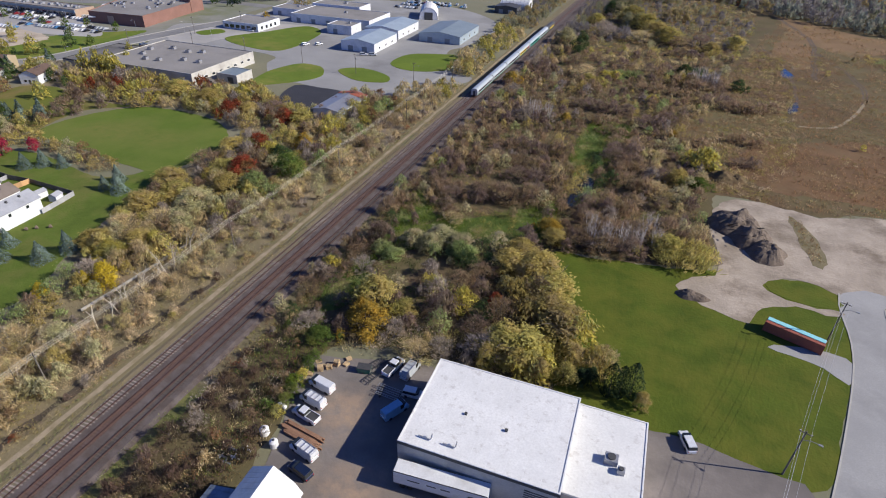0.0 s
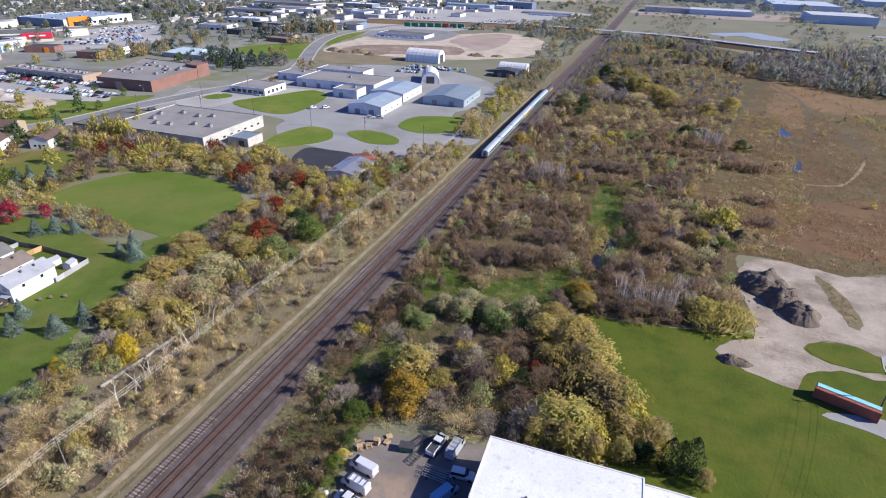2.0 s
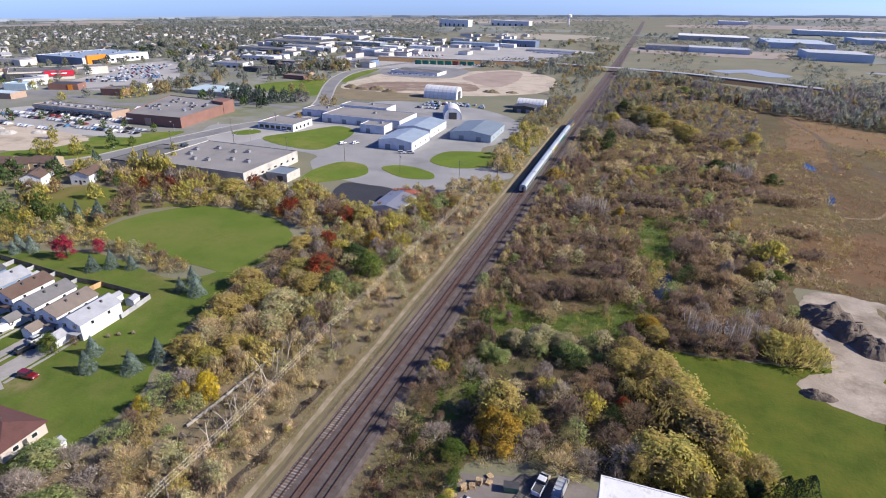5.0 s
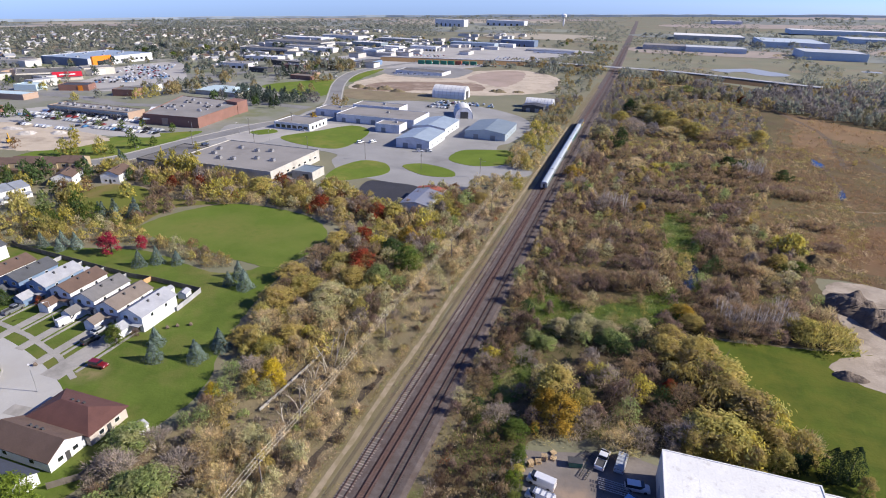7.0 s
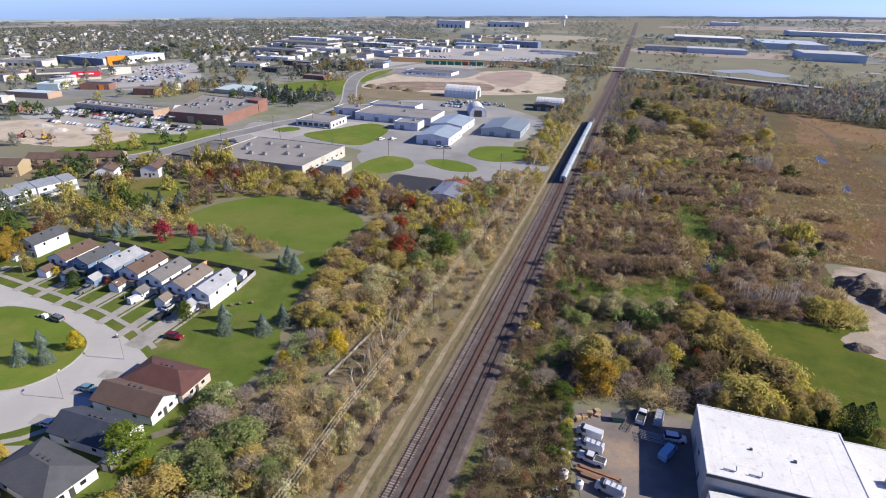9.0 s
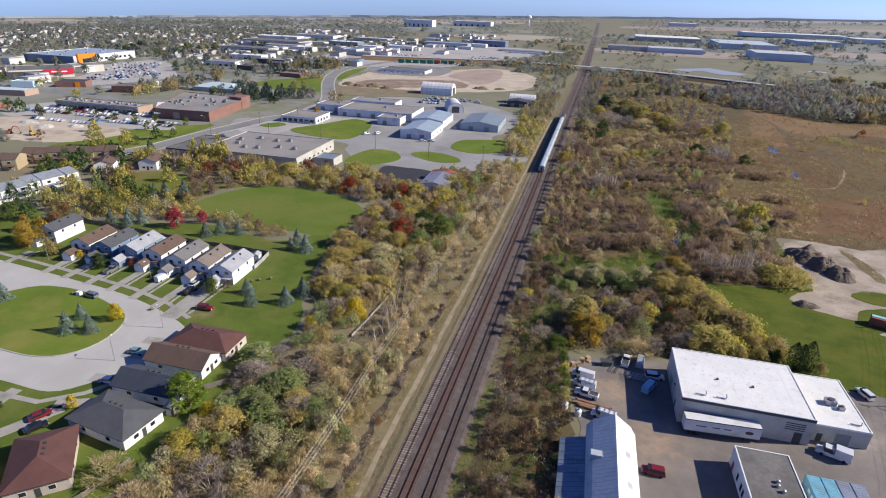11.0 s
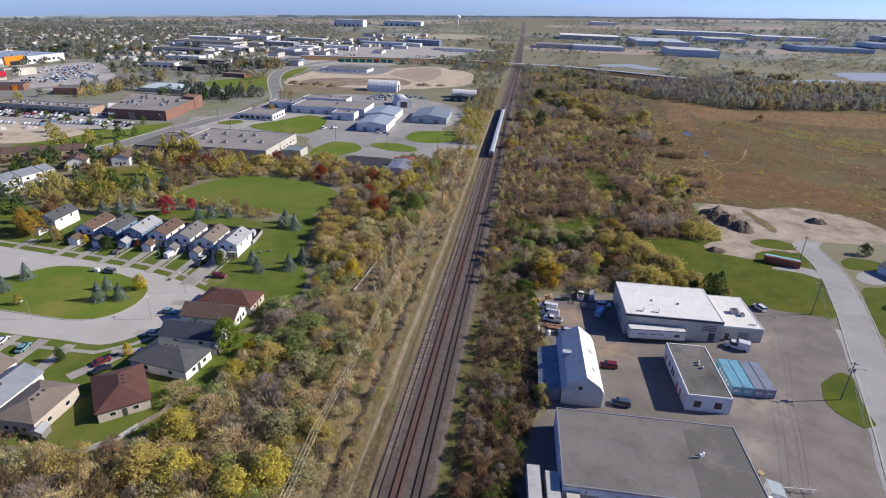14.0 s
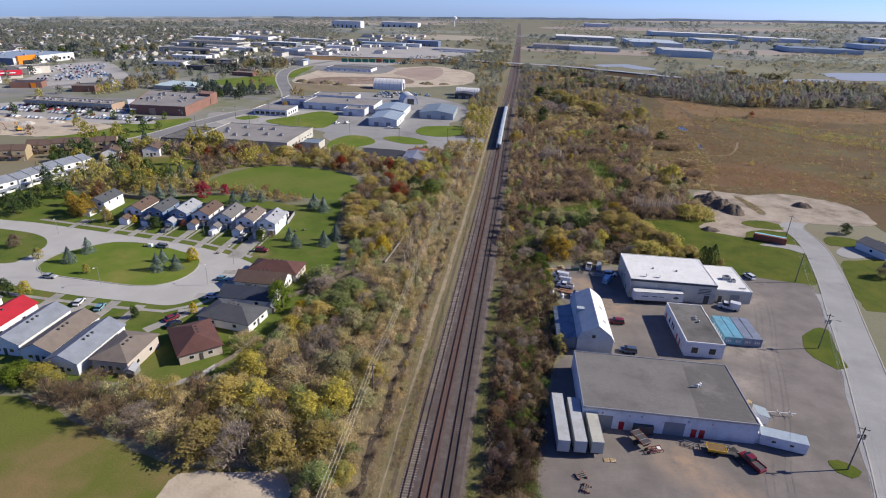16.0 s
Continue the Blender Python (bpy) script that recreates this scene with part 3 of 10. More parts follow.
SCRUB_W = [(-90.5, -70), (-90, 100), (-92, 250), (-112, 240), (-130, 230), (-158, 236), (-160, 214), (-262, 208), (-300, 208), (-300, 186), (-262, 186), (-240, 178), (-217, 172), (-200, 184), (-180, 185), (-160, 180), (-146, 168), (-142, 150), (-146, 132), (-138, 100), (-130, 75), (-128, 50), (-133, 0), (-146, -12), (-178, -20), (-156, -29), (-134, -35), (-108, -34), (-102, -70)]
patch("scrub_floor", SCRUB_W, 0.015, M["scrub"], "leaf litter and dry weeds under the scrub", "ground", wobble=1.0)
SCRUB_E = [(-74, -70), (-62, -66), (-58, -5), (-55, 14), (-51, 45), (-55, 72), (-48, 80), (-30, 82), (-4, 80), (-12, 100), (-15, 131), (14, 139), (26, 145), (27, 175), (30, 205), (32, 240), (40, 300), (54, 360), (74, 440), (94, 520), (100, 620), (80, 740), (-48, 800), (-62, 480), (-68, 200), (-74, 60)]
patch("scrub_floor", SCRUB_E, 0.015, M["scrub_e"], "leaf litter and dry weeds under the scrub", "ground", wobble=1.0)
# road on the east
ROAD_E = [(-62, -212), (-34, -142), (-8, -76), (13.5, -23), (19.8, -6), (30, 21.5), (41, 54), (50, 80), (57.8, 107), (60.5, 122), (61.5, 141), (70, 152)]
road_line = curve(ROAD_E, 4)
solid("road", ribbon(road_line, 4.9, -0.1, 0.055), M["road"], "pale grey asphalt road along the yards", "road", kind="structure")
shoulder = curve([(3.0, -36), (8.6, -22), (14.6, -5), (24.5, 22), (30.5, 38), (35.2, 53), (40.2, 70)], 4)
solid("shoulder", ribbon(shoulder, [0.8 + 0.25 * math.sin(i * 1.3) for i in range(len(shoulder))], -0.1, 0.046), M["road"], "pale worn shoulder between yard and road", "shoulder", kind="structure")
patch("lawn", [(-264, 146), (-226, 138), (-226, 165), (-212, 178), (-240, 176), (-262, 184), (-280, 176)], 0.026, M["lawn_patchy"], "rough grass beside the playing field", "lawn")
for s in (-1, 1):
    pts = []
    for i, p in enumerate(road_line[:-3]):
        a, b = Vector(road_line[max(i - 1, 0)]), Vector(road_line[min(i + 1, len(road_line) - 1)])
        t = (b - a).normalized()
        pts.append((p[0] + t.y * 5.0 * s, p[1] - t.x * 5.0 * s))
    solid("kerb", ribbon(pts, 0.16, -0.1, 0.14), M["kerb"], "pale concrete kerb", "kerb", kind="structure")
patch("driveway", [(66, 110), (73, 118), (90, 119), (110, 118), (110, 112), (85, 111), (70, 106)], 0.05, M["road"], "pale asphalt driveway", "driveway", wobble=0.1)
patch("lawn", [(62.5, 99), (70, 104), (84, 107), (120, 108), (120, 60), (60, 60), (51.5, 64)], 0.04, M["lawn_e"], "green lawn across the road", "lawn")
patch("verge", [(68, 119), (70, 128), (76, 131), (86, 127), (84, 121)], 0.09, M["lawn_e"], "green lawn patch beside the driveway", "verge")
patch("verge", [(39, 139.5), (45, 143.5), (52, 142.5), (56, 139.5), (56, 136), (50, 134.2), (44, 135)], 0.09, M["lawn_e"], "green grass island in the dirt", "verge")
patch("driveway", [(37.5, 113.5), (48, 111), (52, 107.5), (54, 112), (53, 116), (46, 117)], 0.07, M["road"], "grey gravel apron under the container", "driveway")
for pts, gauge, wide in (([(80, 590), (86, 566), (95, 514), (100, 464), (93, 412), (86, 362)], 0.9, 0.6), ([(98, 430), (106, 383), (106, 343), (100, 322)], 0.9, 0.4), ([(150, 460), (190, 400), (220, 330)], 0.9, 0.35)):
    for o in (-gauge, gauge):
        solid("wheel_track", ribbon([(x + o + 0.5 * math.sin(y * 0.2), y) for x, y in curve(pts, 5)], wide, -0.1, 0.06), M["wheel_mud"], "worn wheel track through the reeds", "track", "wheel tracks", "structure")
solid("wheel_track", ribbon(curve([(105, 333), (99, 318), (93, 303), (80, 280), (66, 276)], 5), 0.7, -0.1, 0.06), M["path"], "pale foot track through the reeds", "track", "wheel tracks", "structure")
solid("ditch", ribbon([(x + 0.8 * math.sin(y * 0.15), y) for x, y in curve([(64, 428), (74, 406), (77, 385), (73, 355), (72, 328), (71, 312)], 5)], 0.8, -0.1, 0.045), M["wheel_mud"], "dark narrow ditch through the reeds", "ditch", kind="structure")
# creek and ponds
for k, pl in enumerate(([(-14.5, 184), (-11, 186), (-11, 177), (-12.5, 168), (-16, 161), (-17.5, 165), (-15, 175)], [(72, 380), (75, 372), (76, 363), (72, 358), (68.5, 364), (70, 374)], [(68, 310), (71, 312), (69, 302), (66, 294), (63.5, 292), (65, 301)])):
    patch("pond", pl, 0.05, M["water"], "still dark water among reeds", "water", wobble=0.6, kind="structure")

# ---- residential streets ----
ISLAND = [(-229.5, 40), (-230, 50), (-225, 57.5), (-218.5, 64), (-205, 65.3), (-190, 61.3), (-181, 57.5), (-177, 51), (-176.5, 43), (-180.5, 36), (-189, 33), (-207.5, 34), (-223, 35.5)]
STREET = [(-330, 84), (-300, 78.5), (-276, 76.5), (-261, 76.2), (-237, 73.5), (-211, 70.3), (-190, 67.2), (-172, 62), (-159, 55.8), (-157.5, 50), (-158.5, 43), (-157.5, 39.8), (-160, 36), (-166, 27.5), (-172, 23), (-184, 23.2), (-200, 23.6), (-218, 25), (-235, 27.5), (-260, 33), (-330, 52), (-330, 60), (-262, 42), (-242, 40), (-239, 47), (-241, 58), (-252, 65.5), (-276, 68.5), (-330, 74)]
patch("road", STREET, 0.06, M["street"], "pale grey residential street with a loop", "road", wobble=0.0)
patch("lawn", ISLAND, 0.17, M["lawn"], "green grass island ringed by the street", "lawn", wobble=0.0)
solid("kerb", ribbon(rounded(ISLAND), 0.18, -0.05, 0.2, True), M["kerb"], "pale concrete kerb round the island", "kerb", kind="structure")

# ---- railway ----
TRACK = [(-200, -85.4), (-40, -82.7), (50, -80.7), (120, -79.1), (200, -77.5), (300, -76.0), (400, -74.2), (600, -70.0), (740, -67.2), (1200, -61.5), (2000, -54.0), (3400, -45.0)]


def tx(y):
    ys = [a for a, _ in TRACK]
    i = min(max(int(np.searchsorted(ys, y)) - 1, 0), len(ys) - 2)
    t = (y - ys[i]) / (ys[i + 1] - ys[i])
    m = [(TRACK[min(k + 1, len(ys) - 1)][1] - TRACK[max(k - 1, 0)][1]) / (ys[min(k + 1, len(ys) - 1)] - ys[max(k - 1, 0)]) for k in (i, i + 1)]
    h = ys[i + 1] - ys[i]
    a, b = TRACK[i][1], TRACK[i + 1][1]
    return (2 * t ** 3 - 3 * t * t + 1) * a + (t ** 3 - 2 * t * t + t) * h * m[0] + (3 * t * t - 2 * t ** 3) * b + (t ** 3 - t * t) * h * m[1]


ys = list(range(-200, 700, 12)) + list(range(700, 3300, 60))
bed = [(tx(y) + 1.6, y) for y in ys]
s, n = Shape(), len(bed)
prof = ((-7.4, -0.1), (-6.8, 0.22), (-1.9, 0.42), (6.2, 0.42), (7.6, -0.1))
s.loft([[(x + dx - 1.0, y, z + land(x, y)) for dx, z in prof] for x, y in bed])
ballast = solid("ballast", s, M["ballast"], "purplish-grey crushed stone railway ballast", "ballast", kind="structure")
solid("grass_verge", ribbon([(tx(y) - 9.0, y) for y in range(-200, 700, 12)], [1.9 + 0.4 * math.sin(y * 0.09) for y in range(-200, 700, 12)], -0.1, 0.03), M["dry_verge"], "dry tan grass verge beside the ballast", "verge", kind="structure")
solid("grass_verge", ribbon([(tx(y) + 9.0, y) for y in range(-200, 63, 6)], [1.5 + 0.3 * math.sin(y * 0.17) for y in range(-200, 63, 6)], -0.1, 0.035), M["mossy_verge"], "olive-green mossy grass beside the ballast", "verge", kind="structure")
solid("grass_verge", ribbon([(tx(y) + 9.0, y) for y in range(58, 700, 12)], [2.0 + 0.5 * math.sin(y * 0.07) for y in range(58, 700, 12)], -0.1, 0.03), M["dry_verge"], "dry tan grass verge beside the ballast", "verge", kind="structure")
pts = [(tx(y) - 8.85 + 0.15 * math.sin(y * 0.13) + 0.1 * math.sin(y * 0.41), y) for y in range(-120, 420, 5)]
solid("gravel_path", ribbon(pts, [min(0.6, max(0.16, 0.2 + 0.012 * (y + 12))) + 0.12 * math.sin(y * 0.23) * math.sin(y * 0.61) for y in range(-120, 420, 5)], -0.1, 0.05), M["path"], "pale gravel wheel track beside the railway", "path", kind="structure")
for off, z in ((0.0, 0.42), (4.3, 0.42)):
    for g in (-0.75, 0.75):
        s = Shape()
        s.loft([[(tx(y) + off + g + dx, y, z + dz + land(-70, y)) for dx, dz in ((-0.07, 0.06), (0.07, 0.06), (0.045, 0.26), (-0.045, 0.26))] for y in ys])
        solid("rail", s, M["rail"], "rust-brown steel rail on timber ties", "rail", "rails of the tracks", "structure")
for o in (-2.95, -4.4):
    s = Shape().loft([[(tx(y) + o + dx, y, 0.34 + dz) for dx, dz in ((-0.09, 0.02), (0.09, 0.02), (0.06, 0.2), (-0.06, 0.2))] for y in ys if y < 640])
    solid("rail", s, M["rail"], "rust-brown rail left beside old ties", "rail", "rails of the tracks", "structure")
solid("grass_verge", Shape().loft([[(tx(y) + dx, y, z) for dx, z in ((-7.2, -0.1), (-7.1, 0.04), (-6.2, 0.26), (-5.0 + 0.3 * math.sin(y * 0.17), 0.315), (-4.9, 0.15))] for y in range(-200, 640, 6)]), M["scrub"], "dry weeds on the shoulder of the ballast", "verge", kind="structure")
tie_mesh = Shape().box(-1.3, -0.12, -0.05, 1.3, 0.12, 0.1).mesh("tie", M["tie"])
solid("stained_bed", ribbon([(tx(y), y) for y in ys], 1.2, 0.30, 0.426), M["rust_bed"], "rust-stained stone between the rails", "ballast", kind="structure")
solid("stained_bed", ribbon([(tx(y) + 4.3, y) for y in ys], 0.95, 0.30, 0.426), M["dark_bed"], "oil-dark stone between the rails", "ballast", kind="structure")
rust_tie = Shape().box(-1.3, -0.12, -0.05, 1.3, 0.12, 0.1).mesh("tie", M["rust_tie"])
solid("siding_bed", ribbon([(tx(y) - 3.7, y) for y in range(-200, 640, 12)], [1.3 + 0.08 * math.sin(y * 0.11) for y in range(-200, 640, 12)], 0.1, 0.352), M["siding_grass"], "thin dry grass over the old siding", "ballast", kind="structure")
old_tie = Shape().box(-1.25, -0.13, -0.05, 1.25, 0.13, 0.13).mesh("tie", M["old_tie"])
for off, me, z, step in ((0.0, rust_tie, 0.36, 0.62), (4.3, tie_mesh, 0.36, 0.62), (-3.7, old_tie, 0.275, 0.7)):
    rest = Shape()
    k, y = 0, -60.0
    while y < 420:
        near = 15 < y < 15 + 300 * step and k < 300
        if off < 0 and (math.sin(y * 0.16) + 0.6 * math.sin(y * 0.043) < -0.8 or RNG.random() < 0.1):
            y += step
            continue
        turn = RNG.gauss(0, 1.2) + (RNG.gauss(0, 2.5) if off < 0 else 0)
        m = pose(tx(y) + off + RNG.gauss(0, 0.04), y, z + RNG.uniform(-0.02, 0.02), 0, 0, turn)
        if near:
            k += 1
            ob = new("tie", me)
            ob.parent = ballast
            ob.matrix_local = m
        else:
            rest.box(-1.28, -0.12, -0.05, 1.28, 0.12, 0.1, m)
        y += step
    part("tie", rest, me.materials[0], ballast)["kind"] = "stuff"

# ---- buildings ----


def outline(w, d):
    return [(-w / 2, -d / 2), (w / 2, -d / 2), (w / 2, d / 2), (-w / 2, d / 2)]


def opening(b, side, w, d, at, z0, z1, width, name, material, frame_mat=None, label="", out=0.03):
    """A door or window set on a side (s, n, e, w) of a w x d body."""
    t = {"s": pose(at, -d / 2, 0), "n": pose(at, d / 2, 0, 0, 0, 180), "e": pose(w / 2, at, 0, 0, 0, 90), "w": pose(-w / 2, at, 0, 0, 0, -90)}[side]
    f = part(name, Shape().box(-width / 2, -out, z0, width / 2, 0.02, z1, t), frame_mat or M["white_trim"] if name == "window" else material, b, label)
    if name == "window":
        g = 0.09
        part("pane", Shape().box(-width / 2 + g, -out - 0.02, z0 + g, width / 2 - g, 0.0, z1 - g, t), material, f)
    return f


def flat_building(name, x, y, w, d, h, wall, roof, label, turn=0.0, rim=0.35, rim_mat=None, category="building", group=""):
    b = thing(name, x, y, 0, turn, label, category, group)
    part("wall", Shape().prism(outline(w, d), -0.2, h - 0.3), wall, b)
    part("roof", Shape().prism(outline(w - 0.3, d - 0.3), h - 0.3, h), roof, b)
    s = Shape()
    for x0, y0, x1, y1 in ((-w / 2, -d / 2, w / 2, -d / 2 + 0.25), (-w / 2, d / 2 - 0.25, w / 2, d / 2), (-w / 2, -d / 2 + 0.25, -w / 2 + 0.25, d / 2 - 0.25), (w / 2 - 0.25, -d / 2 + 0.25, w / 2, d / 2 - 0.25)):
        s.box(x0, y0, h - 0.32, x1, y1, h + rim)
    part("parapet", s, rim_mat or wall, b)
    return b


def gable(w, d, h, rise, over=0.35, thick=0.18, axis="y"):
    """A pitched roof with its ridge along y (or x)."""
    a, s = w / 2 + over, Shape()
    e = h - rise * over / (w / 2)
    pr = [(-a, e), (0, h + rise), (a, e), (a, e - thick), (0, h + rise - thick), (-a, e - thick)]
    ends = (-d / 2 - over, d / 2 + over)
    s.loft([[((u, v, z) if axis == "y" else (v, u, z)) for u, z in pr] for v in ends])
    return s


def gable_wall(w, d, h, rise, axis="y"):
    s = Shape()
    pr = [(-w / 2, -0.2), (w / 2, -0.2), (w / 2, h - 0.1), (0, h + rise - 0.1), (-w / 2, h - 0.1)]
    return s.loft([[((u, v, z) if axis == "y" else (v, u, z)) for u, z in pr] for v in (-d / 2, d / 2)])


def hip(w, d, h, rise, over=0.45):
    a, b = w / 2 + over, d / 2 + over
    s = Shape()
    if d >= w:
        r = max(b - a, 0.05)
        top = [(0, -r, h + rise), (0, r, h + rise)]
        vs = [(-a, -b, h), (a, -b, h), (a, b, h), (-a, b, h)] + top
        fs = [(0, 1, 4), (1, 2, 5, 4), (2, 3, 5), (3, 0, 4, 5), (3, 2, 1, 0)]
    else:
        r = max(a - b, 0.05)
        vs = [(-a, -b, h), (a, -b, h), (a, b, h), (-a, b, h), (-r, 0, h + rise), (r, 0, h + rise)]
        fs = [(0, 1, 5, 4), (1, 2, 5), (2, 3, 4, 5), (3, 0, 4), (3, 2, 1, 0)]
    s.add(vs, fs)
    n = 4
    s.prism([(-a, -b), (a, -b), (a, b), (-a, b)], h - 0.2, h - 0.004)
    return s


def roof_unit(parent, x, y, z, w=1.6, d=1.6, h=1.1):
    u = part("roof_unit", Shape().box(x - w / 2, y - d / 2, z, x + w / 2, y + d / 2, z + h), M["galv"], parent, "grey rooftop ventilation unit")
    part("fan_hood", Shape().tube([(x, y, z + h), (x, y, z + h + 0.2)], w * 0.32, 10), M["trim"], u)


# white-roofed workshop
wb = flat_building("workshop", -13.6, 65.6, 27.6, 20.8, 7.0, M["cream_wall"], M["white_roof"], "cream block workshop with a stained white flat roof", rim=0.12, rim_mat=M["white_roof"])
part("fascia", Shape().box(-13.87, -10.47, 6.3, 13.87, -10.4, 6.95), M["trim"], wb, "dark roof-edge flashing")
opening(wb, "s", 27.6, 20.8, 11.2, 0, 3.0, 1.7, "door", M["trim"], label="dark recessed doorway")
opening(wb, "w", 27.6, 20.8, 3.0, 0, 3.2, 3.2, "door", M["grey_door"], label="grey roll-up door")
opening(wb, "w", 27.6, 20.8, -5.0, 0, 2.2, 1.1, "door", M["trim"])
opening(wb, "w", 27.6, 20.8, -1.5, 3.5, 4.6, 1.6, "window", M["glass"])
for i in range(4):
    part("wall_sign", Shape().box(8.2, -10.46, 3.5 + i * 0.55, 12.2, -10.4, 3.72 + i * 0.55), M["trim"], wb, "thin dark sign bar")
for x in (-8.6, -4.2):
    part("vent_pipe", Shape().tube([(x - 2.2, -8.3, 7.25), (x, -8.4, 7.25), (x + 0.1, -8.1, 7.5), (x + 0.1, -7.6, 7.9)], 0.13, 6), M["galv"], wb, "bent roof drain pipe")
part("roof_hatch", Shape().box(-5.0, -1.1, 7, -4.55, -0.65, 7.35), M["trim"], wb)
part("roof_hatch", Shape().box(2.6, -2.0, 7, 3.1, -1.5, 7.4), M["trim"], wb)
lb = flat_building("workshop_annex", 6.4, 67.3, 12.4, 19.6, 4.5, M["cream_wall"], M["white_roof"], "lower cream annex with a white flat roof", rim=0.12, rim_mat=M["white_roof"])
opening(lb, "s", 12.4, 19.6, 1.0, 0, 3.0, 3.0, "door", M["grey_door"], label="grey roll-up door")
opening(lb, "s", 12.4, 19.6, -3.6, 0, 2.2, 1.2, "door", M["trim"])
roof_unit(lb, 0.6, -1.0, 4.5, 2.2, 1.8, 1.2)
roof_unit(lb, 2.4, -2.6, 4.5, 1.2, 1.2, 0.9)
part("vent_pipe", Shape().tube([(2.4, -7.8, 4.75), (4.6, -7.9, 4.75), (4.7, -7.5, 5.3)], 0.13, 6), M["galv"], lb, "bent roof drain pipe")
for k in range(1, 9):
    part("roof_lap", Shape().box(-13.5 + k * 3.0, -10.1, 7.0, -13.44 + k * 3.0, 10.1, 7.012), M["white_trim"], wb)
# office block
ofc = flat_building("office", -12.8, 33.6, 10.4, 22.6, 4.6, M["white_wall"], M["grey_roof"], "small white office with a dark grey flat roof", rim=0.12, rim_mat=M["white_trim"])
for a in (-2.6, 2.2):
    opening(ofc, "s", 10.4, 22.6, a, 1.2, 3.0, 1.7, "window", M["glass"], M["trim"])
for a, dz in ((9.0, 0), (5.2, 1), (2.4, 1), (0.9, 1), (-3.2, 0), (-6.0, 0)):
    if dz:
        opening(ofc, "w", 10.4, 22.6, a, 1.0, 2.8, 0.9, "window", M["glass"], M["trim"])
    else:
        opening(ofc, "w", 10.4, 22.6, a, 0, 2.3, 1.1, "door", M["red_door"], label="red steel door")
for i, (x, y) in enumerate(((0.6, 1.6), (1.3, 0.4), (0.9, 2.8))):
    part("vent_hood", Shape().tube([(x, y, 4.6), (x, y, 5.2), (x, y, 5.3)], [0.35, 0.35, 0.1], 10), M["galv"], ofc, "pale round roof vent")
# long grey-roofed workshop
gb = flat_building("long_workshop", -30.8, -0.2, 38.6, 22.6, 5.4, M["white_wall"], M["old_roof"], "long white workshop with a grey gravel roof", rim=0.15, rim_mat=M["galv"])
part("roof_sheet", Shape().prism([(6.4, -11.02), (19.02, -11.02), (19.02, 11.02), (8.1, 11.02)], 5.38, 5.415), M["bitumen"], gb, "darker bitumen roof section")
for a, wd, hh in ((-14.6, 4.6, 3.6), (1.4, 4.6, 3.6)):
    opening(gb, "s", 38.6, 22.6, a, 0, hh, wd, "door", M["grey_door"], label="grey sectional loading door")
for a in (-10.2, 5.8, 7.6):
    opening(gb, "s", 38.6, 22.6, a, 0, 2.3, 1.2, "door", M["red_door"], label="red steel door")
part("loading_bay", Shape().box(-7.6, -12.2, 0, -3.2, -11.3, 2.3), M["trim"], gb, "dark recessed loading hatch")
for a in (-15, -9, -6.3, 4.0, 9.2):
    part("wall_lamp", Shape().box(a, -11.75, 4.2, a + 0.35, -11.3, 4.5), M["galv"], gb)
for x, y in ((9.2, 0.6), (9.9, 1.2)):
    part("vent_hood", Shape().tube([(x, y, 5.4), (x, y, 6.2), (x, y, 6.3)], [0.3, 0.3, 0.1], 10), M["white_trim"], gb, "pale round roof vent")
part("vent_pipe", Shape().tube([(7.4, 0.1, 5.8), (9.3, 0.4, 5.8)], 0.15, 6), M["galv"], gb)
porch = part("porch", Shape().loft([[(19.3, y, 0), (22.2, y, 0), (22.2, y, 2.2), (19.3, y, 3.0)] for y in (-11.0, -4.5)]), M["white_wall"], gb, "white lean-to with a sloping roof")
# barn with a kinked roof
barn = thing("barn", -43.2, 31.0, 0, 0, "pale blue metal barn with a kinked roof", "barn")
pr = [(-4.9, -0.2), (4.9, -0.2), (4.9, 4.3), (3.9, 5.9), (0.4, 8.5), (-3.9, 6.1), (-4.9, 4.5)]
part("wall", Shape().loft([[(u, v, z) for u, z in pr] for v in (-11.4, 11.2)]), M["barn_metal"], barn)


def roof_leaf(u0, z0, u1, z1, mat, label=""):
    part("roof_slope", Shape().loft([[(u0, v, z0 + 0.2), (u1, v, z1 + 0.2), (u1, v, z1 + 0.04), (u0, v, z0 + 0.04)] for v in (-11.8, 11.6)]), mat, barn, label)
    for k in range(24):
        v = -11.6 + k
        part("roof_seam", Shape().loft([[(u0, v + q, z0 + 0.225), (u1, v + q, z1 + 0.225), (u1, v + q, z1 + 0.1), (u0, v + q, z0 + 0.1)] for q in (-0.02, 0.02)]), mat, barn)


# the roof's sunlit side is coloured white, its other side blue-grey
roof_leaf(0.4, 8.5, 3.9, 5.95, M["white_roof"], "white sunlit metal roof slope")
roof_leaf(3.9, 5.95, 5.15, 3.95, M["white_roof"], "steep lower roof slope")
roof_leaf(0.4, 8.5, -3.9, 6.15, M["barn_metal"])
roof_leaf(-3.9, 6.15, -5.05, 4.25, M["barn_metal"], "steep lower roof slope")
for v in (-6.5, 1.5):
    part("roof_patch", Shape().loft([[(2.4, q, 7.3), (3.4, q, 6.57), (3.4, q, 6.5), (2.4, q, 7.2)] for q in (v, v + 1.4)]), M["galv"], barn, "grey skylight panel")
opening(barn, "s", 9.8, 22.8, -0.6, 4.6, 5.6, 1.0, "window", M["glass"], M["trim"])
part("dormer", Shape().box(-4.4, -0.4, 5.2, -2.2, 1.2, 7.5), M["barn_metal"], barn, "small boxy roof dormer")
